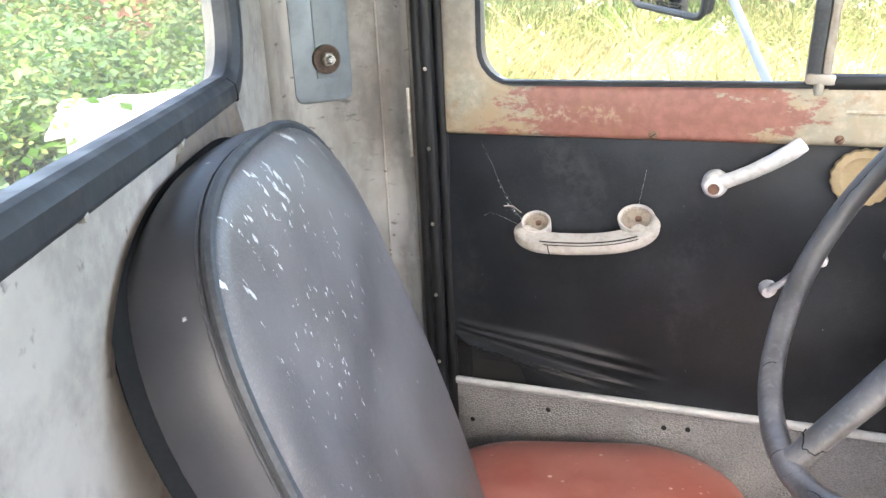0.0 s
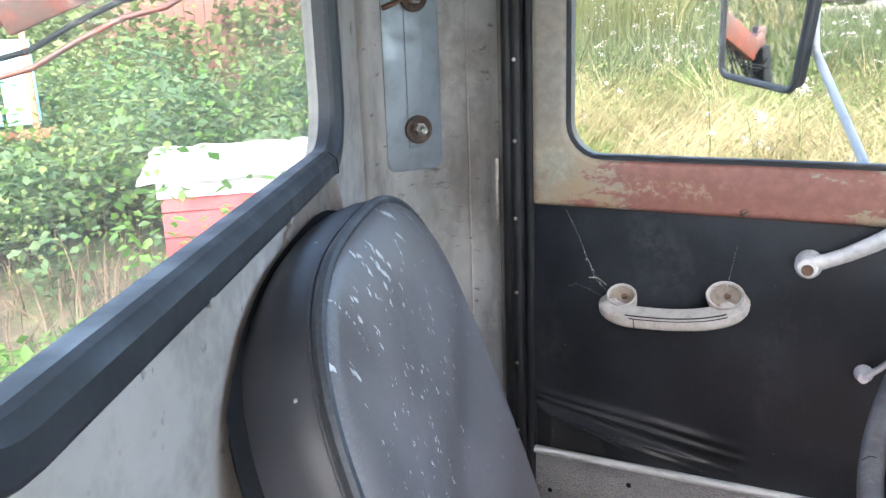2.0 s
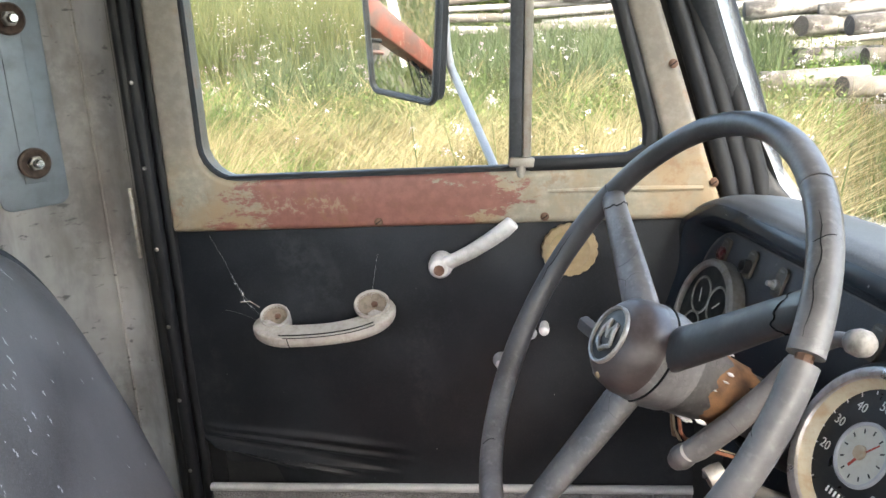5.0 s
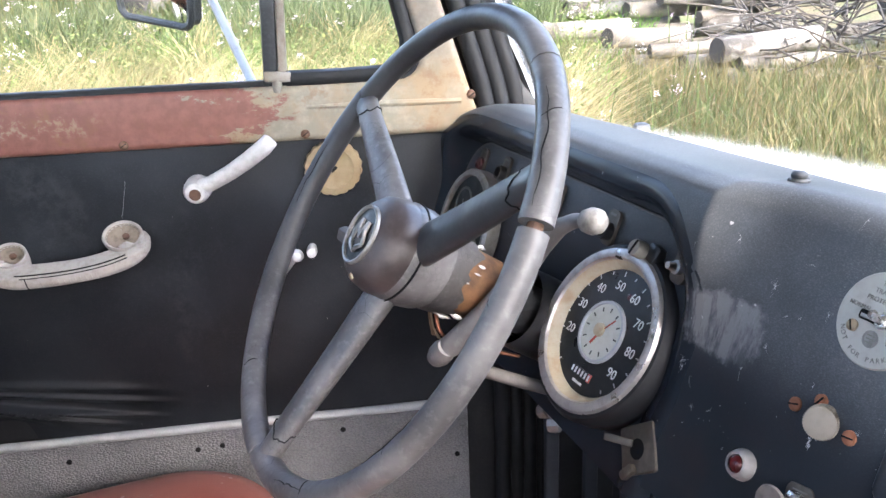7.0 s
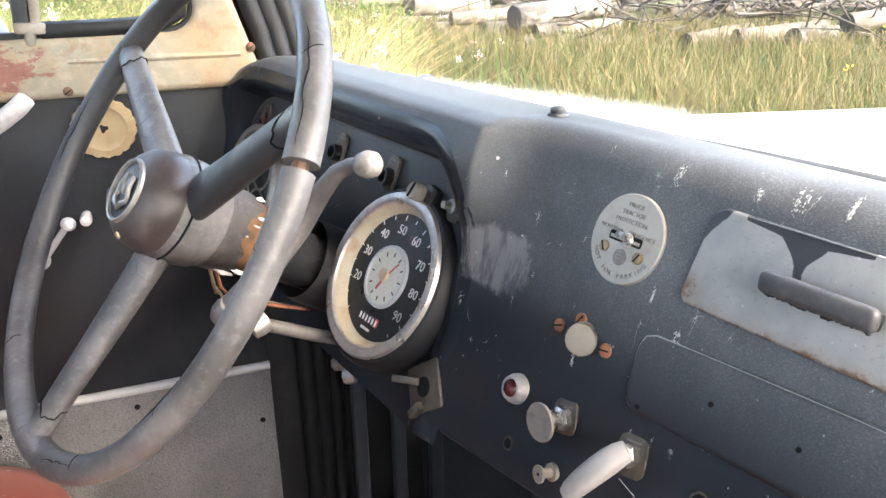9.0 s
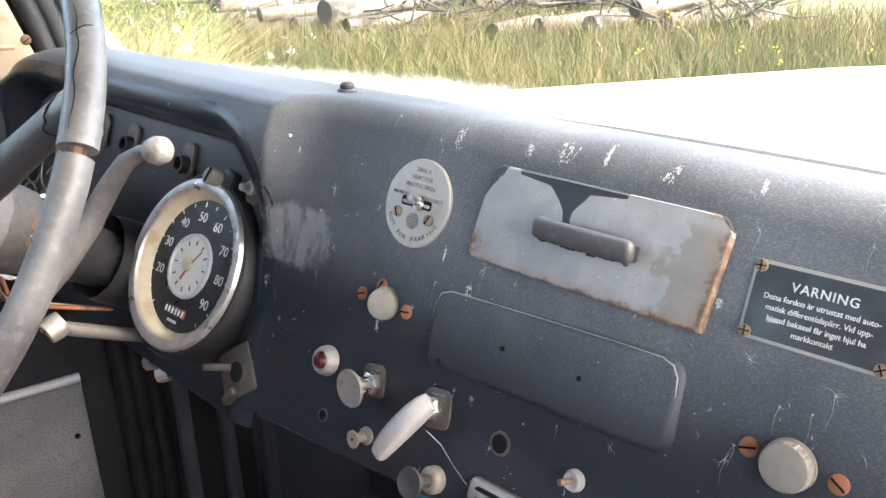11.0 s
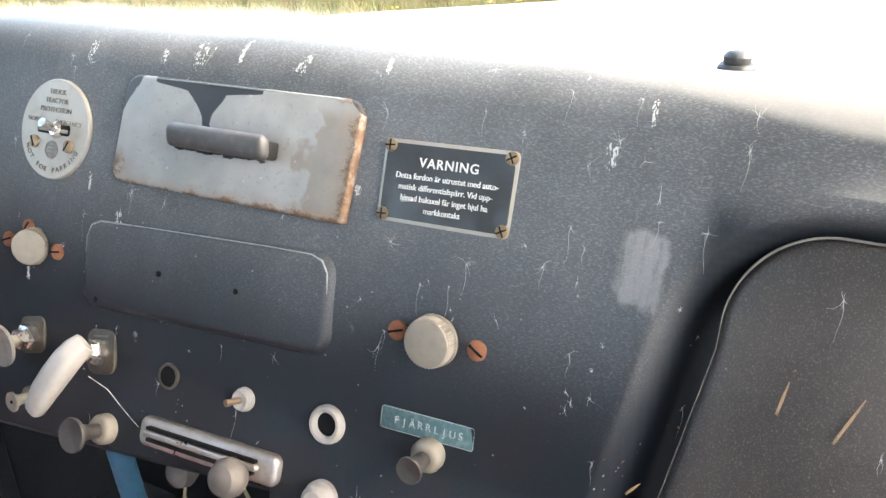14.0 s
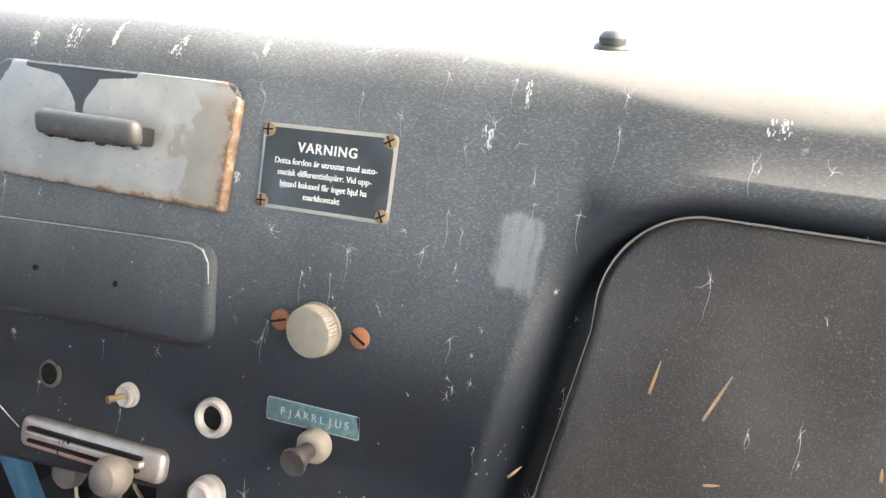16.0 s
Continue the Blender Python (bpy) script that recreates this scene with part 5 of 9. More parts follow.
for k in range(330):
    y, v = rt.uniform(-0.44, 0.30), rt.uniform(1.75, 1.965)
    if rt.random() > (0.85 if y < -0.12 else 0.34):
        continue
    if y < -0.235 and v < 1.90 and rt.random() < 0.55:
        continue
    size, lean = rt.choice((0.0012, 0.0016, 0.002, 0.0026, 0.0034, 0.0046)), rt.gauss(0, 0.35)
    for j in range(rt.randint(3, 9)):
        a = rt.uniform(0, 2 * math.pi) if rt.random() < 0.55 else math.pi / 2 + lean + math.pi * rt.randint(0, 1) + rt.gauss(0, 0.3)
        ln, bend = size * rt.uniform(0.3, 1.5), rt.gauss(0, 0.5)
        web_strip([(y + ln * q * math.cos(a + bend * q), v + ln * q * math.sin(a + bend * q)) for q in (0.0, 0.35, 0.7, 1.0)], rt.uniform(0.00005, 0.00011))
    kn = rt.uniform(0.0001, 0.00035)
    web_strip([(y - kn, v - kn * 0.4), (y, v), (y + kn, v + kn * 0.6)], kn * 1.2)
    if rt.random() < 0.35:
        ln = rt.uniform(0.006, 0.016)
        web_strip([(y + 0.0006 * math.sin(5 * q + k), v - ln * q) for q in (0, 0.2, 0.4, 0.6, 0.8, 1.0)], 0.00008)
tufts = raw_part("cobweb_tufts", verts, faces, M_WEB)
tagged(tufts, "small pale feathery cobweb tufts stuck to the dashboard", "cobweb", kind="stuff")
# dried droppings: ragged streaks (place, width, length, slant)
verts, faces = [], []
for y, v, w, ln, slant in ((0.127, 1.946, 0.009, 0.016, 0.2), (0.071, 1.948, 0.006, 0.008, 0.3), (0.047, 1.951, 0.008, 0.017, 0.5), (0.020, 1.957, 0.006, 0.020, 0.2), (-0.021, 1.951, 0.012, 0.013, 0.0), (-0.0705, 1.955, 0.004, 0.010, 0.3), (0.089, 1.858, 0.006, 0.018, 0.45), (-0.200, 1.944, 0.006, 0.009, 0.2), (-0.187, 1.926, 0.006, 0.010, 0.1), (0.160, 1.818, 0.008, 0.008, 0.0), (0.116, 1.877, 0.003, 0.010, 0.0), (-0.294, 1.940, 0.010, 0.006, 0.0), (-0.0665, 1.897, 0.004, 0.005, 0.0)):
    lanes = [(rt.uniform(-0.35, 0.35) * w, rt.uniform(0.5, 1.0)) for k in range(3)]
    for j in range(int(24 + 2600 * ln)):
        lane, reach = lanes[j % 3]
        q = rt.uniform(-0.62, 0.62) * reach
        cy_, cv_ = y + lane + rt.gauss(0, 0.10) * w + slant * q * ln * 0.5, v + q * ln
        r = rt.uniform(0.00010, 0.00042) * (0.6 if abs(q) > 0.4 else 1.0)
        n0, nn = len(verts), 7
        ring = [(cy_ + r * rt.uniform(0.5, 1.2) * math.cos(2 * math.pi * i / nn), cv_ + r * rt.uniform(1.0, 3.4) * math.sin(2 * math.pi * i / nn)) for i in range(nn)]
        verts.extend(surface(a, b, 0.0004 + 0.00002 * (j % 9)) for a, b in ring)
        faces.append(tuple(range(n0, n0 + nn)))
drops = raw_part("bird_droppings", verts, faces, M_TUFT)
tagged(drops, "dried white bird droppings streaked over the dashboard", "droppings", kind="stuff")
# straw bits on the glove box lid
M_BIT = grime("dry_straw_bit", (0.30, 0.20, 0.115), (0.17, 0.10, 0.06), 0.7, scale=200).m
for y, v, turn, ln in ((-0.2659, 1.8513, 80, 0.0135), (-0.2889, 1.8488, 68, 0.020), (-0.2175, 1.8027, 50, 0.008), (-0.292, 1.818, 15, 0.006), (-0.345, 1.836, 95, 0.005)):
    b = thing("straw_bit", on_dash(y, v, 0.001, turn), "dry straw bit stuck to the glove box lid", "straw", "straw bits")
    for k in range(3):
        part("strand", tube(bmesh.new(), [(-ln / 2, 0.0004 * (k - 1), 0.0004), (0, 0.0003 * (k - 1), 0.0008), (ln / 2, 0.0001 * (k - 1), 0.0005)], [0.0001, 0.00028, 0.0001], 5), M_BIT, b)
for y, v, turn, ln in ((-0.226, 1.893, 80, 0.004), (-0.213, 1.880, 30, 0.003), (-0.211, 1.872, 70, 0.003), (-0.212, 1.812, 60, 0.002), (-0.288, 1.806, 20, 0.003)):
    b = thing("seed_husk", on_dash(y, v, 0.0012, turn), "tiny reddish seed husk stuck to the dashboard", "seed", "seed husks")
    part("husk", tube(bmesh.new(), [(-ln / 2, 0, 0), (0, ln * 0.12, 0.0003), (ln / 2, 0, 0)], [0.0001, ln * 0.22, 0.0001], 6, flat=0.5), M_HUSK, b)
# rubber bumps on the dashboard top
for y in (0.276, -0.222):
    b = thing("rubber_buffer", pose(*surface(y, 1.990)) @ Matrix.Scale(0.62, 4), "small black rubber buffer on the dashboard top", "buffer", "dash top buffers")
    part("flange", lathe(bmesh.new(), [(0, 0), (0.0125, 0), (0.013, 0.002), (0.0115, 0.004), (0.0085, 0.0045)], 20), M_RUBBER, b)
    part("cap", lathe(bmesh.new(), [(0.0085, 0.004), (0.0095, 0.006), (0.0095, 0.009), (0.007, 0.012), (0.003, 0.013), (0, 0.0125)], 20), M_RUBBER, b)


def slot_screw(parent, m, r=0.0052, mat=None, cross=False, turn=40):
    s = part("screw", lathe(bmesh.new(), [(r, -0.001), (r * 0.95, r * 0.35), (r * 0.6, r * 0.55), (0, r * 0.6)], 14, m), mat or M_RUST, parent)
    part("slot", rbox(bmesh.new(), r * 1.6, r * 0.22, r * 0.12, 0, m @ pose(0, 0, r * 0.6, 0, 0, turn)), M_DARK, s)
    if cross:
        part("slot", rbox(bmesh.new(), r * 0.22, r * 1.6, r * 0.12, 0, m @ pose(0, 0, r * 0.6, 0, 0, turn)), M_DARK, s)
    return s


# grey ashtray lid with its grip
ash = thing("ashtray_lid", on_dash(0.0125, 1.9085, 0.0), "flaking grey ashtray lid with rusty edges and a black grip", "ashtray")
bm = plate(bmesh.new(), round_poly([(-0.0835, -0.0300), (0.0755, -0.0300), (0.0785, 0.0300), (-0.0795, 0.0300)], [0.007, 0.0025, 0.010, 0.010], 6), -0.004, 0.0042, 0.0022, seg=3)
part("lid", bm, M_LID, ash)
part("chipped_edge", tube(bmesh.new(), [(-0.071, 0.0288, 0.0036), (-0.02, 0.0291, 0.0038), (0.03, 0.0291, 0.0038), (0.064, 0.0289, 0.0036)], [0.0002, 0.0005, 0.0003, 0.0005], 6), M_LETTERWORN, ash)
bm = bmesh.new()
rbox(bm, 0.064, 0.0125, 0.0085, 0.0040, pose(0.0050, 0.0012, 0.0195, 14, 0, 0), 3)
for v in bm.verts:
    v.co.y += 0.004 * (((v.co.x - 0.005) / 0.032) ** 2) * -0.35
g_ = part("grip", bm, M_GRIP, ash, "dusty dark grey grip")
for x in (-0.020, 0.0290):
    part("grip_foot", rbox(bmesh.new(), 0.0065, 0.0095, 0.016, 0.002, pose(x, -0.0005, 0.0115)), M_BLACK, g_)
bm = bmesh.new()
rg_ = random.Random(6)
for k in range(16):
    rbox(bm, rg_.uniform(0.002, 0.005), rg_.uniform(0.001, 0.003), 0.003, 0.0005, pose(-0.022 + 0.0036 * k, -0.0050 - rg_.uniform(0, 0.0012), 0.0165, 14, 0, rg_.uniform(-30, 30)))
part("torn_lip", bm, M_BLACK, g_, "ragged torn lower lip")

# pressed blank panel below it, painted with the dashboard
COVER = on_dash(0.026, 1.8385, 0.0, 3.2)
cov = thing("radio_blank", COVER, "pressed black blank panel with a highlight line along its upper edge", "panel")
bm = bmesh.new()
BW, BH = 0.174, 0.050
rows = []
NB_X, NB_Y = 88, 40
for i in range(NB_X + 1):
    row = []
    for j in range(NB_Y + 1):
        x, y = (i / NB_X - 0.5) * (BW + 0.012), (j / NB_Y - 0.5) * (BH + 0.012)
        d = -box_distance(x, y, 0, 0, BW / 2, BH / 2, 0.011)
        rise = 0.0012 + 0.0022 * smooth(BH / 2, -BH / 2, y) + 0.0010 * smooth(-BW / 2, BW / 2, x)
        row.append(bm.verts.new((x, y, -0.0022 + (rise + 0.0022) * smooth(-0.0028, 0.0024, d))))
    rows.append(row)
for a, b in zip(rows, rows[1:]):
    for j in range(NB_Y):
        bm.faces.new((a[j], b[j], b[j + 1], a[j + 1]))
bmesh.ops.transform(bm, matrix=COVER, verts=bm.verts[:])
part("cover", bm, M_DASH, cov, angle=80, m=COVER.inverted())
# pale tube along the pressed edge: its highlight put in as shape
part("worn_edge", tube(bmesh.new(), [(-0.0868, 0.004, 0.0008), (-0.0862, 0.014, 0.0009), (-0.0825, 0.0215, 0.0009), (-0.075, 0.0243, 0.0009), (-0.04, 0.0246, 0.0009), (0.0, 0.0246, 0.0010), (0.05, 0.0245, 0.0012), (0.074, 0.0240, 0.0016), (0.081, 0.0215, 0.0019), (0.0845, 0.0160, 0.0023), (0.0855, 0.006, 0.0027)], [0.0001, 0.0003, 0.0005, 0.0006, 0.0003, 0.00035, 0.0003, 0.0004, 0.0006, 0.0005, 0.0001], 6), M_LETTERWORN, cov)
for x, y in ((-0.026, 0.0005), (0.029, -0.001), (-0.0735, -0.0205)):
    part("rivet_hole", lathe(bmesh.new(), [(0.0016, -0.002), (0.0016, 0.0030), (0.0010, 0.0032), (0, 0.0030)], 12, pose(x, y, 0.0003 - 0.02 * y)), M_DARK, cov)

# round valve plate
disc = thing("valve_plate", on_dash(0.1490, 1.9015, 0.001), "round aluminium valve plate with engraved lettering", "plate")
part("disc", lathe(bmesh.new(), [(0.0298, -0.003), (0.0298, 0.0008), (0.0290, 0.0015), (0, 0.0015)], 56), M_ALU, disc)
for body, y, size in (("TRUCK", 0.0218, 0.0044), ("TRACTOR", 0.0165, 0.0044), ("PROTECTION", 0.0112, 0.0044), ("NORMAL", 0.0044, 0.0040), ("EMERGENCY", 0.0044, 0.0040)):
    dx = {"NORMAL": -0.0155, "EMERGENCY": 0.0120}.get(body, 0.0)
    text_part("lettering", body, size, M_ENGRAVE, disc, pose(dx, y, 0.0017), bold=-0.00006)
arc = "NOT FOR PARKING"
for k, ch in enumerate(arc):
    if ch != " ":
        a = radians(-90 + (k - (len(arc) - 1) / 2) * 8.6)
        text_part("lettering", ch, 0.0044, M_ENGRAVE, disc, pose(0.0245 * math.cos(a), 0.0245 * math.sin(a), 0.0017, 0, 0, math.degrees(a) + 90), bold=-0.00005)
part("lever_slot", plate(bmesh.new(), rounded(0.028, 0.0062, 0.0016, 4), 0.0008, 0.0019), M_DARK, disc)
part("slot_bar", rbox(bmesh.new(), 0.0255, 0.0022, 0.0012, 0.0004, pose(0, -0.0006, 0.0018)), M_STEEL, disc)
lv = part("lever", tube(bmesh.new(), [(0.003, 0, 0.001), (0.003, 0.0012, 0.007), (0.003, 0.0030, 0.0125)], [0.0020, 0.0024, 0.0030], 12), M_CHROME, disc)
part("lever_collar", lathe(bmesh.new(), [(0.0048, 0.0015), (0.0048, 0.0032), (0.0036, 0.0046), (0.002, 0.0046)], 16, pose(0.003, 0, 0)), M_CHROME, lv)
for x in (-0.0150, 0.0148):
    slot_screw(disc, pose(x, -0.0088, 0.0015), 0.0040, M_BRASS, False, 120 if x < 0 else 60)
part("emblem", lathe(bmesh.new(), [(0.0054, 0.0013), (0.0054, 0.0020), (0.0045, 0.0020), (0.0045, 0.0016), (0, 0.0016)], 24, pose(0, -0.0122, 0)), M_DISC, disc)
for dy in (-0.0022, 0.0, 0.0022):
    part("emblem_bar", rbox(bmesh.new(), 0.0058, 0.0008, 0.0003, 0, pose(0, -0.0122 + dy, 0.0018)), M_ENGRAVE, disc)

# warning plate
warn = thing("warning_plate", on_dash(-0.1130, 1.9047, 0.0, 1.3), "black and silver warning plate fixed with four screws", "sign")
part("border", plate(bmesh.new(), rounded(0.0680, 0.0384, 0.0028, 5), -0.001, 0.0010, 0.0004), M_ALU, warn)
part("field", plate(bmesh.new(), round_poly([(-0.0323, -0.0125), (-0.0282, -0.0174), (0.0282, -0.0174), (0.0323, -0.0125), (0.0323, 0.0125), (0.0282, 0.0174), (-0.0282, 0.0174), (-0.0323, 0.0125)], [0.002] * 8, 4), 0.0006, 0.0014), M_DIAL, warn)
text_part("lettering", "VARNING", 0.0062, M_LETTER, warn, pose(0.0005, 0.0092, 0.0016), space=1.15, bold=0.00006)
for k, line in enumerate(("Detta fordon är utrustat med auto-", "matisk differentialspärr. Vid upp-", "hissad bakaxel får inget hjul ha", "markkontakt")):
    text_part("lettering", line, 0.0039, M_LETTER, warn, pose(0.0, 0.0027 - 0.0050 * k, 0.0016) @ Matrix.Diagonal((0.93, 1, 1, 1)), bold=0.00001)
part("scratch", rbox(bmesh.new(), 0.0052, 0.0018, 0.0003, 0, pose(-0.0190, -0.0082, 0.0016, 0, 0, 6)), M_LETTERWORN, warn, "scraped pale mark")
for x in (-0.0305, 0.0305):
    for y in (-0.0160, 0.0160):
        slot_screw(warn, pose(x, y, 0.0010), 0.0032, M_BRASS, True, 15 + 400 * x)


# fluted knobs between rusty screws
def fluted_knob(y, z, r, h, tilt, screws):
    k = thing("rotary_control", on_dash(y, z), "aged beige fluted dashboard knob between rusty screws", "knob", "fluted knobs")
    bm = bmesh.new()
    seg, m = 88, pose(0, 0, 0.0008, tilt[0], tilt[1], 0)
    lathe(bm, [(r * 1.10, 0.0), (r * 1.10, h * 0.18), (r * 1.02, h * 0.24), (r * 1.02, h * 0.86), (r * 0.97, h * 0.97), (r * 0.90, h), (r * 0.5, h * 1.02), (0, h * 1.02)], seg)
    for v in bm.verts:
        if h * 0.2 < v.co.z < h * 0.9:
            a = math.atan2(v.co.y, v.co.x)
            v.co.xy *= 1 + 0.028 * (1 if round(a / (2 * math.pi / seg)) % 2 else -1)
    bmesh.ops.transform(bm, matrix=m, verts=bm.verts[:])
    part("cap", bm, M_KNOB, k, angle=25)
    part("base_plate", lathe(bmesh.new(), [(r * 1.0, -0.003), (r * 1.0, 0.0012), (r * 0.5, 0.0018), (0, 0.0018)], 24), M_STEEL, k)
    for dx, dy, turn in screws:
        slot_screw(k, pose(dx, dy, 0.0), 0.0050, M_RUST, False, turn)
    return k


fluted_knob(0.1575, 1.8345, 0.0104, 0.0085, (0, 26), ((-0.0245, 0.0000, 20), (0.0205, 0.0000, 10), (-0.0070, 0.0105, 60)))
fluted_knob(-0.1190, 1.8400, 0.0112, 0.0085, (4, 0), ((-0.0195, 0.0002, 18), (0.0218, 0.0004, 150)))


def pull_knob(y, z, reach, r, stem, mat, square=False, label="", droop=0.0):
    k = thing("pull_control", on_dash(y, z), label, "knob", "pull knobs")
    tip = pose(0, 0, 0, droop, 0, 0)
    if square:
        part("back_plate", plate(bmesh.new(), rounded(0.0215, 0.0225, 0.005, 5), -0.001, 0.0022, 0.0008, pose(0, 0, 0, 0, 0, 12)), M_TAG, k, "tarnished stamped plate")
        for dy in (0.0072, 0.0046):
            part("bars", rbox(bmesh.new(), 0.0115, 0.0011, 0.0003, 0, pose(-0.001, dy, 0.0024, 0, 0, 12)), M_ENGRAVE, k)
        part("nut", lathe(bmesh.new(), [(0.0082, 0.0018), (0.0082, 0.0066), (0.0070, 0.0078), (0.0060, 0.0084), (0.0060, 0.0125), (0.0046, 0.0132), (stem, 0.0132)], 6, tip), M_CHROME, k)
        part("stem", lathe(bmesh.new(), [(stem, 0), (stem, reach * 0.72), (stem * 1.3, reach * 0.8), (r * 0.75, reach * 0.92)], 20, tip), M_KNOB, k)
    else:
        part("nut", lathe(bmesh.new(), [(stem * 2.1, 0.0), (stem * 2.1, 0.005), (stem * 1.8, 0.0068), (stem * 1.4, 0.0075), (stem, 0.0075)], 24, tip), M_KNOB, k, "ivory collar")
        part("stem", lathe(bmesh.new(), [(stem, 0), (stem, reach * 0.55), (stem * 1.25, reach * 0.75), (r * 0.9, reach * 0.93)], 20, tip), mat, k)
    part("button", lathe(bmesh.new(), [(r * 0.80, reach * 0.9), (r * 0.98, reach * 0.94), (r, reach * 0.98), (r * 0.96, reach + 0.0006), (r * 0.7, reach + 0.0004), (r * 0.35, reach - 0.0003), (0, reach - 0.0005)], 32, tip), mat, k)
    return k


M_TAG = grime("tarnished_stamped_tag", (0.070, 0.062, 0.052), (0.15, 0.135, 0.11), 0.45, 0.5, scale=130, amount=0.55).m
pull_knob(0.1530, 1.7830, 0.0235, 0.0132, 0.0036, M_DISC, True, "worn steel pull knob with a chrome nut", 13)
pull_knob(0.0785, 1.7490, 0.0245, 0.0098, 0.0042, M_DARKKNOB, False, "dusty grey pull knob under the dashboard edge")
pull_knob(-0.1245, 1.7902, 0.0200, 0.0064, 0.0038, M_DARKKNOB, False, "small grey pull knob below the teal label", 11)

# red warning lens
jew = thing("indicator_lamp", on_dash(0.2035, 1.7803), "red indicator lamp in a fluted ivory bezel", "lamp")
bm = lathe(bmesh.new(), [(0.0112, 0), (0.0112, 0.0022), (0.0106, 0.0034), (0.0104, 0.0052), (0.0088, 0.0086), (0.0076, 0.0092), (0.0068, 0.0086), (0.0064, 0.006)], 48)
for v in bm.verts:
    if 0.003 < v.co.z < 0.0075:
        v.co.xy *= 1 + 0.02 * math.cos(12 * math.atan2(v.co.y, v.co.x))
part("bezel", bm, M_PULLW, jew)
part("lens", lathe(bmesh.new(), [(0.0067, 0.005), (0.0064, 0.0088), (0.005, 0.0106), (0.0025, 0.0116), (0, 0.0118)], 24), M_REDLENS, jew)

# T handle
th = thing("choke_pull", on_dash(0.0940, 1.7862), "off-white plastic pull handle on a chrome shaft", "handle")
part("back_plate", plate(bmesh.new(), rounded(0.0225, 0.0260, 0.006, 5), -0.001, 0.0024, 0.0008, pose(0.001, 0, 0, 0, 0, 10)), M_TAG, th, "tarnished stamped plate")
for dy in (0.0090, 0.0062):
    part("bars", rbox(bmesh.new(), 0.012, 0.0012, 0.0003, 0, pose(0.0, dy, 0.0026, 0, 0, 10)), M_ENGRAVE, th)
part("nut", lathe(bmesh.new(), [(0.0078, 0.002), (0.0078, 0.0068), (0.0062, 0.0082), (0.0056, 0.0125), (0.0036, 0.0130)], 6), M_CHROME, th)
part("shaft", tube(bmesh.new(), [(0, 0, 0.004), (0.002, -0.0005, 0.015), (0.0055, -0.002, 0.026)], 0.0034, 12), M_KNOB, th)
HANDLE = [(0.0150, 0.0110, 0.0262), (0.0125, 0.0068, 0.0290), (0.0085, 0.0000, 0.0310), (0.0030, -0.0095, 0.0325), (-0.0030, -0.0195, 0.0330), (-0.0080, -0.0280, 0.0325), (-0.0105, -0.0325, 0.0315)]
bm = bmesh.new()
rings = []
for i, o in enumerate(HANDLE):
    a, b = Vector(HANDLE[max(i - 1, 0)]), Vector(HANDLE[min(i + 1, len(HANDLE) - 1)])
    t_ = (b - a).normalized()
    side = t_.cross(Vector((0, 0, 1))).normalized()
    up = side.cross(t_)
    w, h = (0.0058, 0.0070, 0.0076, 0.0076, 0.0072, 0.0064, 0.0056)[i], (0.0050, 0.0062, 0.0066, 0.0066, 0.0062, 0.0054, 0.0044)[i]
    rings.append([bm.verts.new(Vector(o) + side * (w * math.copysign(abs(math.cos(q)) ** 0.7, math.cos(q))) + up * (h * math.copysign(abs(math.sin(q)) ** 0.7, math.sin(q)))) for q in [2 * math.pi * k / 20 for k in range(20)]])
for a, b in zip(rings, rings[1:]):
    for k in range(20):
        bm.faces.new((a[k], a[(k + 1) % 20], b[(k + 1) % 20], b[k]))
bm.faces.new(rings[0][::-1])
bm.faces.new(rings[-1])
part("grip", bm, M_PULLW, th, angle=50)
sk = thing("small_switch", on_dash(0.1450, 1.7505), "small ivory switch stalk by the dashboard edge", "switch")
part("stalk", lathe(bmesh.new(), [(0.0062, 0), (0.0060, 0.003), (0.0036, 0.0036), (0.0032, 0.008), (0.0040, 0.0105), (0.0060, 0.0118), (0.0062, 0.0130), (0.0054, 0.0136), (0.0015, 0.0130), (0, 0.0130)], 24, pose(0, 0, 0, 12, -4, 0)), M_KNOB, sk)
part("centre_pin", lathe(bmesh.new(), [(0.0011, 0.0128), (0.0011, 0.0134), (0, 0.0135)], 8, pose(0, 0, 0, 12, -4, 0)), M_DARK, sk)

# holes, toggle, empty ring
for y, z, r in ((0.0400, 1.7850, 0.0056), (0.192, 1.7470, 0.0036)):
    h = thing("dash_hole", on_dash(y, z, 0.0012), "open drilled hole in the dashboard with a worn rim", "hole", "drilled holes")
    part("rim", lathe(bmesh.new(), [(r * 1.34, -0.001), (r * 1.30, 0.0005), (r * 1.05, 0.0006), (r * 0.98, -0.004)], 24), M_TAG, h)
    part("bore", lathe(bmesh.new(), [(r * 1.04, 0.0002), (0, 0.0002)], 24), M_DARK, h)
tog = thing("toggle_switch", on_dash(-0.0138, 1.7862), "toggle switch with an ivory collar and rusty lever", "switch")
part("collar", lathe(bmesh.new(), [(0.0064, 0), (0.0063, 0.0022), (0.0054, 0.0028), (0.0054, 0.0044), (0.0046, 0.0050), (0.0036, 0.0042), (0, 0.0038)], 28), M_PULLW, tog)
part("lever", tube(bmesh.new(), [(0, 0, 0.002), (-0.0010, -0.0004, 0.0075), (-0.0022, -0.0010, 0.0125)], [0.0017, 0.0015, 0.0019], 10), M_BRASS, tog)
rg = thing("empty_socket", on_dash(-0.0670, 1.7878), "empty ivory socket ring in the dashboard", "socket")
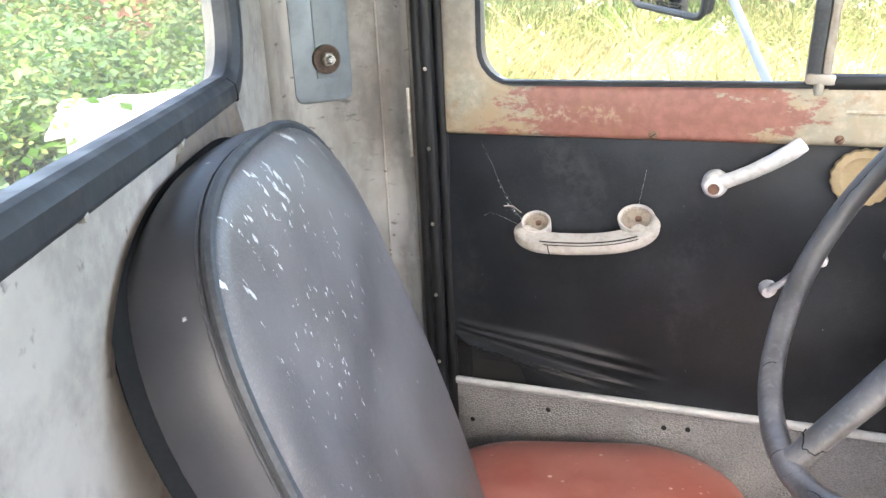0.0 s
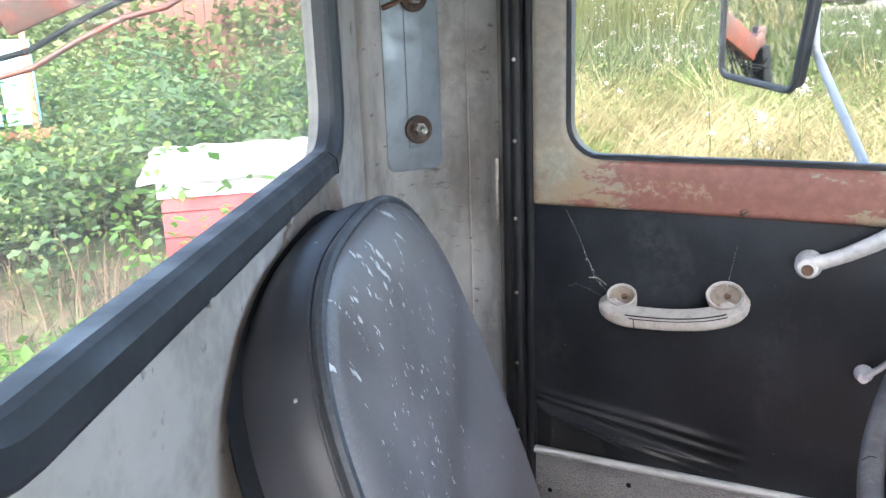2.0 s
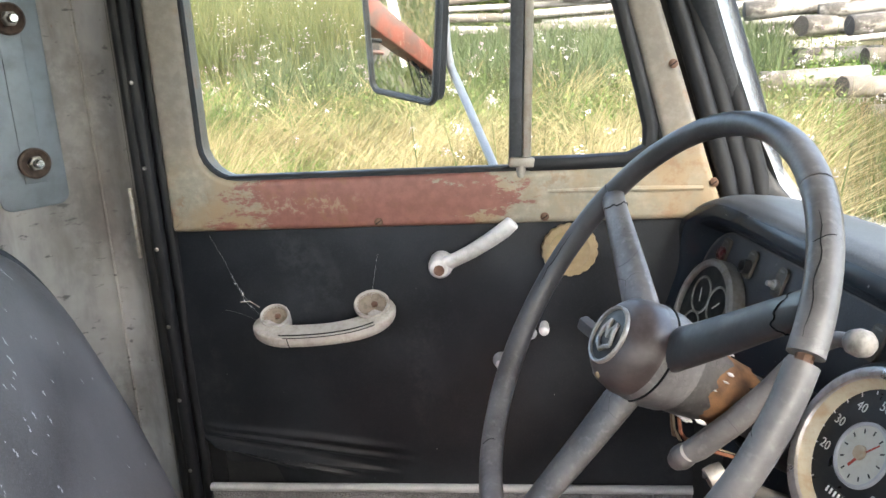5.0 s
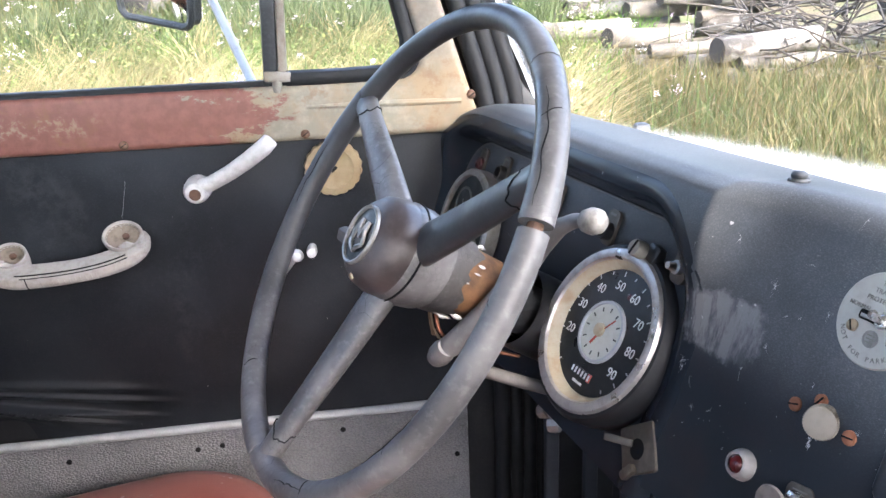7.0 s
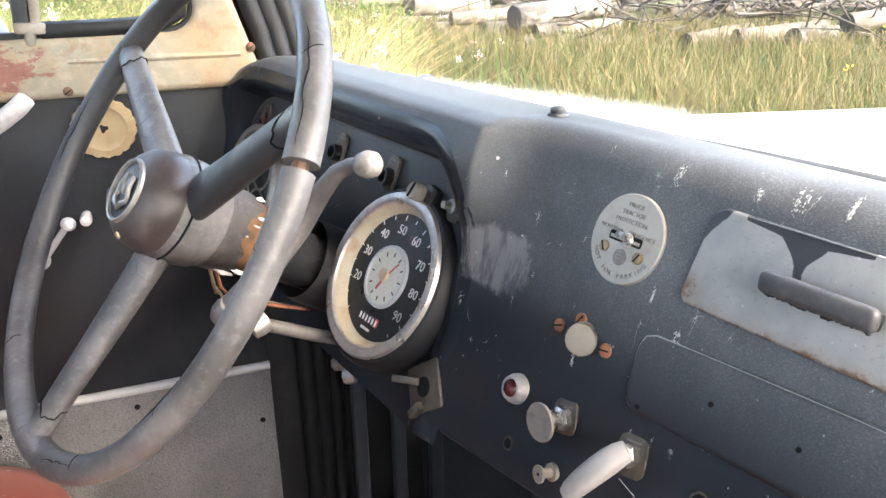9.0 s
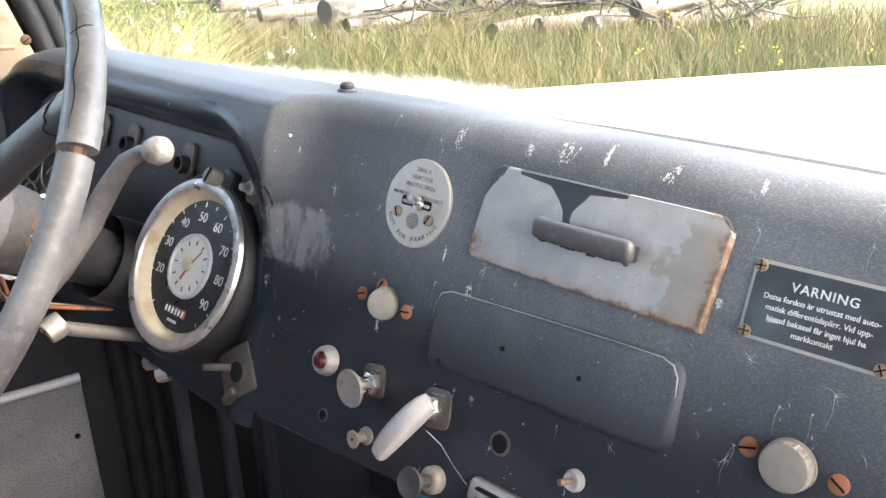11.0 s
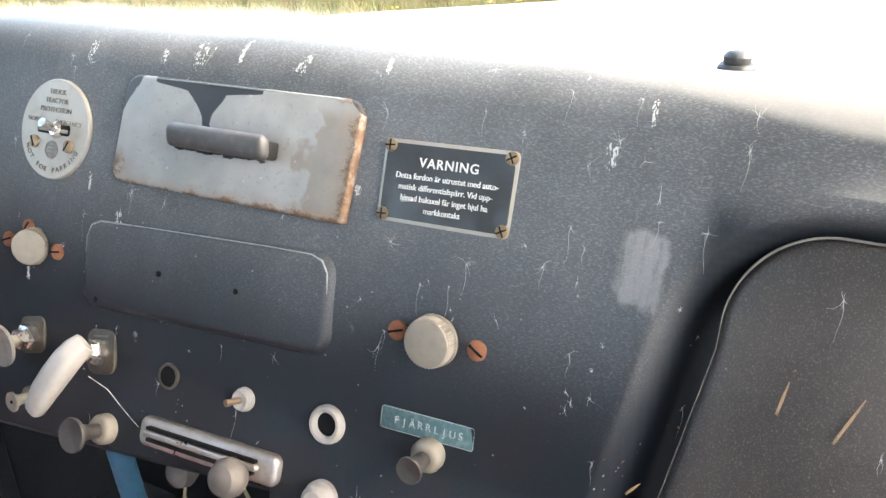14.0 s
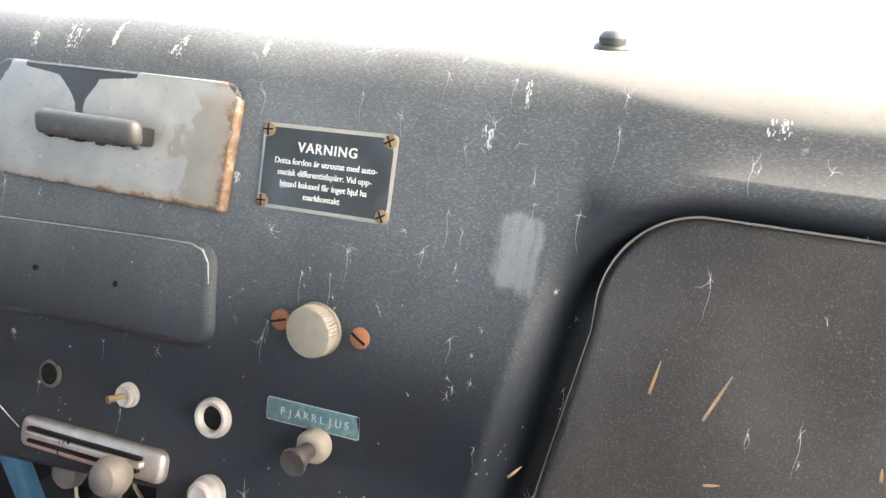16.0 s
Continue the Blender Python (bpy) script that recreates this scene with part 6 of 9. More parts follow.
part("ring", lathe(bmesh.new(), [(0.0098, 0), (0.0098, 0.0018), (0.0094, 0.0034), (0.0084, 0.0044), (0.0070, 0.0042), (0.0060, 0.0030), (0.0056, -0.006)], 40), M_PULLW, rg)
part("bore", lathe(bmesh.new(), [(0.0062, -0.0010), (0, -0.0010)], 28, pose(0, 0, 0.0022)), M_DARK, rg)
l2 = thing("lamp_socket", on_dash(-0.0715, 1.7555), "ivory lamp socket low on the dashboard", "socket")
part("ring", lathe(bmesh.new(), [(0.0092, 0), (0.0090, 0.003), (0.0074, 0.0044), (0.0072, 0.008), (0.005, 0.0094), (0.003, 0.0085), (0, 0.0085)], 32), M_PULLW, l2)

# teal label
fj = thing("embossed_label", on_dash(-0.1210, 1.8010, 0.0006, 2.2), "embossed teal label reading FJÄRRLJUS", "label")
part("strip", plate(bmesh.new(), round_poly([(-0.0245, -0.0054), (0.0245, -0.0054), (0.0245, 0.0054), (-0.0245, 0.0054)], [0.0012] * 4, 3), -0.0005, 0.0007, 0.0003), M_TEAL, fj)
part("pale_rim", tube(bmesh.new(), [(x, y, 0.0006) for x, y in rounded(0.0486, 0.0104, 0.0012, 3)], 0.00022, 5, closed=True), M_LETTERWORN, fj)
for k, ch in enumerate("FJÄRRLJUS"):
    text_part("lettering", ch, 0.0050, M_LETTERWORN, fj, pose(-0.0158 + 0.0042 * k, -0.0002 + 0.0002 * math.sin(5 * k), 0.0008), bold=-0.00002)

# heater slider with its ball knob, and a second knob on the lever behind it
sl = thing("heater_slider", on_dash(0.0030, 1.7580, 0.001, 2.4), "dull chrome heater slider with two slots and a grey ball knob", "control")
bm = plate(bmesh.new(), rounded(0.0960, 0.0165, 0.0050, 6), -0.002, 0.0060, 0.0030, seg=4)
for v in bm.verts:
    v.co.z -= 0.0025 * (v.co.x / 0.048) ** 2
part("bezel", bm, M_BEZEL, sl)
for y, w in ((0.0030, 0.0760), (-0.0032, 0.0740)):
    part("slot", plate(bmesh.new(), rounded(w, 0.0020, 0.0009, 3, -0.002, y), 0.0020, 0.0063), M_DARK, sl)
part("centre_bar", plate(bmesh.new(), rounded(0.0780, 0.0034, 0.0012, 3, -0.002, 0.0), 0.0030, 0.0072, 0.0008), M_BEZEL, sl)
part("ball_knob", lathe(bmesh.new(), [(0, 0.004), (0.0032, 0.006), (0.0034, 0.009), (0.0074, 0.0112), (0.0100, 0.0160), (0.0100, 0.0200), (0.0076, 0.0245), (0.0035, 0.0262), (0, 0.0265)], 28, pose(0.0305, -0.0040, 0)), M_GREYKNOB, sl)
low_knob = thing("lever_knob", pose(0.552, 0.040, 1.722), "dark grey lever knob hanging below the heater slider", "knob")
part("knob", lathe(bmesh.new(), [(0, -0.010), (0.006, -0.008), (0.0095, -0.001), (0.0085, 0.005), (0.004, 0.009), (0, 0.0095)], 24, pose(0, 0, 0, 0, -70, 0)), M_GREYKNOB, low_knob)
part("stem", tube(bmesh.new(), [(0.006, 0, 0.002), (0.03, 0, 0.012), (0.06, 0.0, 0.02)], 0.003, 8), M_STEEL, low_knob)

# blue hose and wires under the dashboard
hose = thing("blue_hose", Matrix(), "blue hose hanging under the dashboard", "hose")
part("hose_body", tube(bmesh.new(), [(0.62, 0.165, 1.74), (0.60, 0.163, 1.66), (0.605, 0.158, 1.55), (0.65, 0.15, 1.40), (0.72, 0.14, 1.10)], 0.009, 12), M_WIRE, hose)
for k, (y, dy) in enumerate(((0.035, 0.020), (0.022, -0.012), (0.010, 0.006), (0.0, -0.010))):
    w = thing("loose_wire", Matrix(), "loose pale wire hanging under the dashboard", "wire", "loose wires")
    part("strand", tube(bmesh.new(), [(0.560, y, 1.748), (0.556, y + dy * 0.3, 1.722), (0.562, y + dy, 1.69), (0.58, y + dy * 1.6, 1.62), (0.63, y + dy, 1.50)], 0.0011, 6), M_CABLE if k != 2 else M_STEEL, w)
# a cobweb thread from the pull handle down to the slider
web = thing("cobweb_thread", Matrix(), "dusty cobweb thread hanging between the dashboard controls", "cobweb")
part("thread", tube(bmesh.new(), [on_dash(0.088, 1.775, 0.012).translation, on_dash(0.078, 1.770, 0.006).translation, on_dash(0.066, 1.762, 0.003).translation, on_dash(0.052, 1.757, 0.004).translation], 0.00015, 5), M_TUFT, web)

# ---- instruments ----
TACHO = axes((0.5435, 0.389, 1.8085), (0.055, -1, 0), (0.503, 0.03, 0.864))
tac = thing("tachograph", TACHO, "round black tachograph with a clock and rusty chrome bezel", "gauge")
part("rubber_ring", lathe(bmesh.new(), [(0.080, -0.045), (0.0835, -0.020), (0.083, -0.006), (0.079, 0.000), (0.0745, 0.001)], 64), M_POSTRUBBER, tac)
part("bezel", lathe(bmesh.new(), [(0.0765, -0.006), (0.0765, 0.000), (0.0745, 0.0038), (0.0700, 0.0046), (0.0665, 0.0036), (0.0650, 0.001)], 72), M_BEZEL, tac, "rusty chrome bezel")
part("inner_ring", lathe(bmesh.new(), [(0.0652, 0.0012), (0.0600, -0.006), (0.0590, -0.009)], 72), M_CREAM, tac, "stained cream ring")
dial = part("dial", lathe(bmesh.new(), [(0.0600, -0.0090), (0, -0.0090)], 64), M_DIAL, tac)
DIAL_C = pose(-0.0032, -0.0012, 0)
part("clock_rim", lathe(bmesh.new(), [(0.0292, -0.0092), (0.0284, -0.006), (0.0262, -0.006), (0.0256, -0.0085)], 56, DIAL_C), M_BEAD, dial)
part("clock_face", lathe(bmesh.new(), [(0.0258, -0.0080), (0, -0.0080)], 48, DIAL_C), M_CLOCK, dial)


def dial_angle(v):
    return radians(196 - (v - 20) * (232 / 70.0))


for v in range(10, 100, 10):
    a = dial_angle(v)
    if v >= 20:
        text_part("lettering", str(v), 0.0122, M_LETTER, dial, DIAL_C @ pose(0.0438 * math.cos(a), 0.0438 * math.sin(a), -0.0086), bold=-0.00005)
    for h in (0, 5):
        b = dial_angle(v + h)
        if v + h <= 95:
            part("tick", rbox(bmesh.new(), 0.0045 if h == 0 else 0.003, 0.0011, 0.0004, 0, DIAL_C @ pose(0.0555 * math.cos(b), 0.0555 * math.sin(b), -0.0087, 0, 0, math.degrees(b))), M_LETTER, dial)
for h in range(12):
    a = radians(30 * h)
    part("hour_mark", rbox(bmesh.new(), 0.004, 0.0013, 0.0004, 0, DIAL_C @ pose(0.0208 * math.cos(a), 0.0208 * math.sin(a), -0.0077, 0, 0, 30 * h)), M_DIAL, dial)
for a, ln, w in ((52, 0.0195, 0.0013), (246, 0.0150, 0.0024)):
    part("clock_hand", rbox(bmesh.new(), ln, w, 0.0005, 0, DIAL_C @ pose(ln / 2 * math.cos(radians(a)), ln / 2 * math.sin(radians(a)), -0.0068, 0, 0, a)), M_REDHAND, dial)
part("clock_boss", lathe(bmesh.new(), [(0.0065, -0.0075), (0.006, -0.005), (0.002, -0.0045), (0, -0.0045)], 24, DIAL_C @ pose(-0.002, 0.001, 0)), M_CREAM, dial)
for k in range(6):
    part("counter_drum", rbox(bmesh.new(), 0.0044, 0.0075, 0.0012, 0.0003, DIAL_C @ pose(-0.0125 + 0.005 * k, -0.0410, -0.0085)), M_DIAL if k < 5 else M_REDHAND, dial)
    part("counter_bar", rbox(bmesh.new(), 0.0022, 0.0052, 0.0004, 0, DIAL_C @ pose(-0.0125 + 0.005 * k, -0.0410, -0.0078)), M_LETTER, dial)
part("maker_bar", rbox(bmesh.new(), 0.014, 0.0024, 0.0004, 0, DIAL_C @ pose(0.0, -0.0500, -0.0086)), M_LETTER, dial)
part("lamp_spot", lathe(bmesh.new(), [(0.0032, -0.0088), (0, -0.0082)], 16, DIAL_C @ pose(0.012, 0.039, 0)), M_REDLENS, dial)
part("tell_tale", rbox(bmesh.new(), 0.018, 0.018, 0.014, 0.004, pose(0.020, 0.080, -0.004, 0, 0, -12)), M_BLACK, tac)
part("lock", lathe(bmesh.new(), [(0.0078, 0), (0.0078, 0.010), (0.0068, 0.0118), (0, 0.0118)], 26, pose(0.010, 0.0785, 0.002)), M_KNOB, tac, "worn steel lock button")
part("lock_slot", rbox(bmesh.new(), 0.0022, 0.014, 0.001, 0, pose(0.010, 0.0785, 0.0140, 0, 0, -15)), M_DARK, tac)

g2 = thing("gauge_cluster", on_dash(0.735, 1.803, 0.010) @ Matrix.Scale(1.13, 4), "round combination gauge with a grey bezel behind the wheel", "gauge")
part("bezel", lathe(bmesh.new(), [(0.066, -0.010), (0.066, 0.004), (0.0635, 0.007), (0.0585, 0.007), (0.0575, 0.003)], 60), M_STEEL, g2)
gd = part("dial", lathe(bmesh.new(), [(0.0585, 0.001), (0, 0.001)], 48), M_DIAL, g2)
for k in range(4):
    a = radians(45 + 90 * k)
    part("sub_dial", lathe(bmesh.new(), [(0.022, 0.001), (0.0215, 0.0022), (0.0195, 0.0022), (0.019, 0.0012)], 36, pose(0.029 * math.cos(a), 0.029 * math.sin(a), 0)), M_STEEL, gd)
    part("needle", rbox(bmesh.new(), 0.015, 0.0012, 0.0006, 0, pose(0.029 * math.cos(a), 0.029 * math.sin(a), 0.0022, 0, 0, 40 + 70 * k)), M_LETTER, gd)
part("glass", lathe(bmesh.new(), [(0.0582, 0.0052), (0, 0.0055)], 48), M_GLASS, g2)


def switch_plate(y, z, kind, label):
    s = thing("panel_switch", on_dash(y, z, 0.001), label, "switch", "panel switches")
    part("plate", plate(bmesh.new(), rounded(0.019, 0.034, 0.006, 4, 0, 0.004), -0.002, 0.0014, 0.0006), M_TAG, s)
    part("bars", rbox(bmesh.new(), 0.010, 0.0022, 0.0004, 0, pose(0, 0.0165, 0.0022)), M_ENGRAVE, s)
    if kind == "lamp":
        part("lens", lathe(bmesh.new(), [(0.0092, 0.001), (0.0085, 0.005), (0.005, 0.0072), (0, 0.0078)], 22), M_REDLENS, s)
    elif kind == "hole":
        part("tube", lathe(bmesh.new(), [(0.0088, 0.001), (0.0088, 0.010), (0.0066, 0.010), (0.0062, 0.003), (0, 0.003)], 22), M_BLACK, s)
    else:
        part("tumbler", lathe(bmesh.new(), [(0.0062, 0.001), (0.006, 0.006), (0.004, 0.007), (0.003, 0.014), (0, 0.0145)], 20), M_STEEL, s)
    return s


switch_plate(0.762, 1.878, "lamp", "red tell-tale lamp on a small steel plate")
switch_plate(0.692, 1.880, "hole", "black push switch on a small steel plate")
switch_plate(0.620, 1.879, "tumbler", "tumbler switch on a small steel plate")
switch_plate(0.554, 1.877, "hole", "round black switch socket on a small steel plate")
switch_plate(0.4445, 1.8765, "hole", "empty black switch socket on a small steel plate")
switch_plate(0.333, 1.8765, "tumbler", "broken tumbler switch on a worn steel plate")

# ignition bracket
ign = thing("ignition_bracket", on_dash(0.298, 1.742, 0.002, 38), "worn steel ignition bracket with a broken key", "lock")
part("bracket", plate(bmesh.new(), rounded(0.040, 0.040, 0.003, 3), -0.003, 0.003, 0.001), M_TAG, ign)
part("bore", lathe(bmesh.new(), [(0.0085, 0.0032), (0, 0.0033)], 22), M_DARK, ign)
part("key", rbox(bmesh.new(), 0.026, 0.006, 0.0018, 0.0006, pose(-0.012, 0.008, 0.012, 0, 24, -20)), M_TAG, ign)
part("broken_rim", rbox(bmesh.new(), 0.016, 0.008, 0.007, 0.002, pose(-0.010, -0.017, 0.005, 0, 0, 20)), M_TAG, ign)
nuts = thing("cable_end", pose(0.545, 0.495, 1.672), "grey cable end with lock nuts under the panel", "cable")
for k, (a, b, c) in enumerate(((0, 0, 0), (0.004, -0.016, 0.008), (0.004, -0.014, -0.010))):
    part("nut", lathe(bmesh.new(), [(0, -0.006), (0.008, -0.006), (0.009, 0), (0.008, 0.006), (0, 0.006)], 8, pose(a, b, c, 60, 30 * k, 20)), M_STEEL, nuts)

# ---- steering wheel and column ----
W_C = Vector((0.374, 0.485, 1.886))
W_R = 0.2225
# wheel-local: z back towards the driver, x to the passenger, y up the wheel
WHEEL = axes(W_C, (0.083, -0.9965, 0.0), Vector((0.54, 0.045, 0.84)))


wheel = thing("steering_wheel", WHEEL, "chalky grey cracked bakelite steering wheel with three spokes", "steering wheel")
A_R, A_L, A_B = radians(19.0), radians(148.5), radians(268.5)   # joints in the rim cover
SPOKES = (radians(29.0), radians(148.5), radians(271.0))


def rim_arc(a0, a1, r=0.0114, seg=14):
    n = max(int(abs(a1 - a0) / radians(4)), 2)
    pts, rad = [], []
    for k in range(n + 1):
        a = a0 + (a1 - a0) * k / n
        wob = 1 + 0.04 * noise.noise(Vector((3 * math.cos(a), 3 * math.sin(a), 2.0)))
        pts.append((W_R * math.cos(a), W_R * math.sin(a), 0))
        rad.append(r * wob)
    return tube(bmesh.new(), pts, rad, seg, flat=1.1)


def norm_up(a, base):
    while a < base:
        a += 2 * math.pi
    return a


GAP = 0.014
L1 = norm_up(A_L, A_R)
B1 = norm_up(A_B, L1)
R1 = norm_up(A_R, B1)
MID = radians(56.3)
for a0, a1 in ((A_R + GAP, MID - 0.003), (MID + 0.003, L1 - 0.02), (L1 - 0.012, B1 - GAP), (B1 - 0.006, R1 - GAP)):
    part("rim_segment", rim_arc(a0, a1), M_WHEEL, wheel, "cracked rim cover", angle=60)
part("rim_core", tube(bmesh.new(), [(W_R * math.cos(a), W_R * math.sin(a), 0) for a in [2 * math.pi * k / 80 for k in range(80)]], 0.0060, 8, closed=True), M_RUSTDARK, wheel, "rusty rim core")
def rim_crack(a0, a1, turn, seed, r=0.00055):
    """A dark split along the rim; turn: degrees round the rim's section, 90 facing the driver."""
    pts = []
    for k in range(15):
        q = k / 14
        a = a0 + (a1 - a0) * q
        b = radians(turn + 12 * noise.noise(Vector((5 * q, seed, 0.4))) + 6 * noise.noise(Vector((23 * q, seed, 2.4))))
        rr = 0.0112 * (1 + 0.04 * noise.noise(Vector((3 * math.cos(a), 3 * math.sin(a), 2.0))))
        pts.append(((W_R + rr * math.cos(b)) * math.cos(a), (W_R + rr * math.cos(b)) * math.sin(a), rr * 1.02 * math.sin(b)))
    return tube(bmesh.new(), pts, [r * (0.25 + 0.75 * math.sin(math.pi * min(max(k / 14, 0.02), 0.98))) for k in range(15)], 5)


for a0, a1, turn, seed in ((22, 47, 62, 1.0), (31, 40, 120, 2.0), (-14, 12, 75, 3.0), (-38, -22, 130, 4.0), (-70, -52, 70, 5.0), (285, 300, 110, 6.0), (205, 238, 60, 7.0), (165, 185, 120, 8.0)):
    part("crack", rim_crack(radians(a0), radians(a1), turn, seed), M_DARK, wheel)
for a0, seed in ((41, 1.0), (4, 2.0), (-31, 3.0), (-61, 4.0), (236, 5.0)):
    pts = [((W_R + 0.0113 * math.cos(b)) * math.cos(radians(a0) + 0.012 * math.sin(2.3 * b + seed)), (W_R + 0.0113 * math.cos(b)) * math.sin(radians(a0) + 0.012 * math.sin(2.3 * b + seed)), 0.0115 * math.sin(b)) for b in [radians(10 + 12 * k) for k in range(14)]]
    part("crack", tube(bmesh.new(), pts, 0.0004, 5), M_DARK, wheel)
for a in SPOKES:
    d, t = Vector((math.cos(a), math.sin(a), 0)), Vector((-math.sin(a), math.cos(a), 0))
    bm = bmesh.new()
    rings = []
    for k in range(9):
        q = k / 8
        r = 0.030 + (W_R - 0.004 - 0.030) * q
        w, h = 0.0310 - 0.0110 * q + 0.002 * (q > 0.95), 0.0135 - 0.004 * q
        zz = -0.030 * (1 - q) ** 1.4 - 0.004 * math.sin(math.pi * q)
        c = d * r + Vector((0, 0, zz))
        rings.append([bm.verts.new(c + t * (w * math.cos(2 * math.pi * j / 16)) + Vector((0, 0, h * math.sin(2 * math.pi * j / 16)))) for j in range(16)])
    for u, v in zip(rings, rings[1:]):
        for j in range(16):
            bm.faces.new((u[j], u[(j + 1) % 16], v[(j + 1) % 16], v[j]))
    bm.faces.new(rings[0][::-1])
    bm.faces.new(rings[-1])
    for v in bm.verts:
        v.co -= t * t.dot(v.co) * 0.30
    sp = part("spoke", bm, M_SPOKEDARK if a == SPOKES[0] else M_WHEEL, wheel, angle=60)
    part("crack", tube(bmesh.new(), [d * (W_R - 0.030) + t * (0.0152 * math.cos(b)) + Vector((0, 0, -0.0035 + 0.0104 * math.sin(b))) + d * (0.005 * math.sin(2 * b) + 0.0014 * math.sin(7 * b) + 0.0008 * math.sin(13 * b)) for b in [2 * math.pi * k / 48 for k in range(48)]], 0.0007, 5, closed=True), M_DARK, sp)
SINK = pose(0, 0, -0.020)
hub = part("hub", lathe(bmesh.new(), [(0.034, -0.060), (0.038, -0.046), (0.044, -0.034), (0.047, -0.018), (0.047, 0.000), (0.0455, 0.004)], 48, SINK), M_WHEEL, wheel)
part("hub_seam", tube(bmesh.new(), [SINK @ Vector((0.0473 * math.cos(a), 0.0473 * math.sin(a), -0.004)) for a in [2 * math.pi * k / 64 for k in range(64)]], 0.0011, 6, closed=True), M_DARK, hub)
horn = part("horn_cap", lathe(bmesh.new(), [(0.0455, 0.000), (0.0458, 0.010), (0.042, 0.024), (0.034, 0.0325), (0.028, 0.0350), (0, 0.0350)], 48, SINK), M_HUBCAP, wheel, "brown-black horn cap")
part("emblem_ring", lathe(bmesh.new(), [(0.0282, 0.034), (0.0282, 0.0375), (0.027, 0.039), (0.0253, 0.0385), (0.0248, 0.0355)], 48, SINK), M_STEEL, horn)
part("emblem_field", lathe(bmesh.new(), [(0.0252, 0.0358), (0, 0.0368)], 40, SINK), M_DIAL, horn)
for x0, y0, x1, y1 in ((-0.013, -0.008, -0.007, 0.013), (-0.007, 0.013, 0.0, -0.003), (0.0, -0.003, 0.007, 0.013), (0.007, 0.013, 0.013, -0.007), (-0.013, -0.008, 0.0, -0.016), (0.0, -0.016, 0.013, -0.007)):
    bm = tube(bmesh.new(), [SINK @ Vector(p) for p in ((x0, y0, 0.0368), ((x0 + x1) / 2, (y0 + y1) / 2, 0.0385), (x1, y1, 0.0368))], 0.0022, 6)
    part("emblem_bar", bm, M_STEEL, horn)
part("chip", lathe(bmesh.new(), [(0.0035, 0.0), (0.0025, 0.0012), (0, 0.0012)], 7, SINK @ pose(0.010, -0.036, 0.0305, 35, 12, 0)), M_CREAMBOSS, horn)

M_SLEEVE = grime("torn_orange_brown_sleeve", (0.30, 0.155, 0.075), (0.055, 0.045, 0.040), 0.6, scale=42, amount=0.9).m
# column (wheel-local z down the shaft)
col = thing("steering_column", WHEEL, "black steering column with a torn grey sleeve", "steering column")
rngc = random.Random(3)


def torn_sleeve(r0, r1, z0, z1, ragged, seed, seg=64, gap=(9, 9)):
    """A short tube down the shaft whose far end is torn off unevenly."""
    bm = bmesh.new()
    rows = []
    for k in range(seg):
        a = 2 * math.pi * k / seg
        end = z1 - ragged * (0.5 + 1.1 * noise.noise(Vector((2.2 * math.cos(a), 2.2 * math.sin(a), seed))) + 0.35 * noise.noise(Vector((9 * math.cos(a), 9 * math.sin(a), seed))))
        if gap[0] < a < gap[1]:
            end = z0 - 0.006
        rows.append([bm.verts.new(((r0 + (r1 - r0) * q + 0.0012 * noise.noise(Vector((5 * math.cos(a), 5 * math.sin(a), q * 3 + seed)))) * math.cos(a), (r0 + (r1 - r0) * q) * math.sin(a), z0 + (end - z0) * q)) for q in (0, 0.25, 0.5, 0.75, 1.0)])
    for i in range(seg):
        a, b = rows[i], rows[(i + 1) % seg]
        for k in range(4):
            bm.faces.new((a[k], b[k], b[k + 1], a[k + 1]))
    bmesh.ops.solidify(bm, geom=bm.faces[:], thickness=0.0025)
    return bm, [r_[-1].co.copy() for r_ in rows]


bm, rim_pts = torn_sleeve(0.041, 0.0385, -0.058, -0.079, 0.016, 1.3)
part("sleeve", bm, M_WHEEL, col, "torn grey sleeve", angle=50)
rim_pts = [Vector(p) for p in rim_pts]
bm2, _ = torn_sleeve(0.0345, 0.0325, -0.066, -0.116, 0.024, 4.1, gap=(3.4, 4.6))
part("inner_sleeve", bm2, M_SLEEVE, col, "orange-brown inner sleeve", angle=50)
bm3, _ = torn_sleeve(0.0300, 0.0290, -0.09, -0.150, 0.03, 7.7)
part("shaft_wrap", bm3, M_RUBBER, col, "dark wrapping on the shaft", angle=50)
part("tube", lathe(bmesh.new(), [(0.026, -0.10), (0.026, -0.70), (0, -0.70)], 28), M_BLACK, col)
part("clamp", lathe(bmesh.new(), [(0.040, -0.165), (0.042, -0.18), (0.042, -0.23), (0.038, -0.245), (0.026, -0.246)], 32), M_BLACK, col)
bm = bmesh.new()
for k in range(46):
    p = rim_pts[rngc.randrange(len(rim_pts))]
    if rngc.random() < 0.4:
        p = rim_pts[(rngc.randrange(14) + 40) % len(rim_pts)]
    bmesh.ops.create_icosphere(bm, subdivisions=1, radius=rngc.uniform(0.0012, 0.0036), matrix=Matrix.Translation(p + Vector((rngc.gauss(0, 0.001), rngc.gauss(0, 0.001), -rngc.uniform(0, 0.008)))) @ Matrix.Diagonal((0.7, 0.7, rngc.uniform(0.8, 2.6), 1)))
part("torn_edge", bm, M_TUFT, col, "frayed pale stuffing")
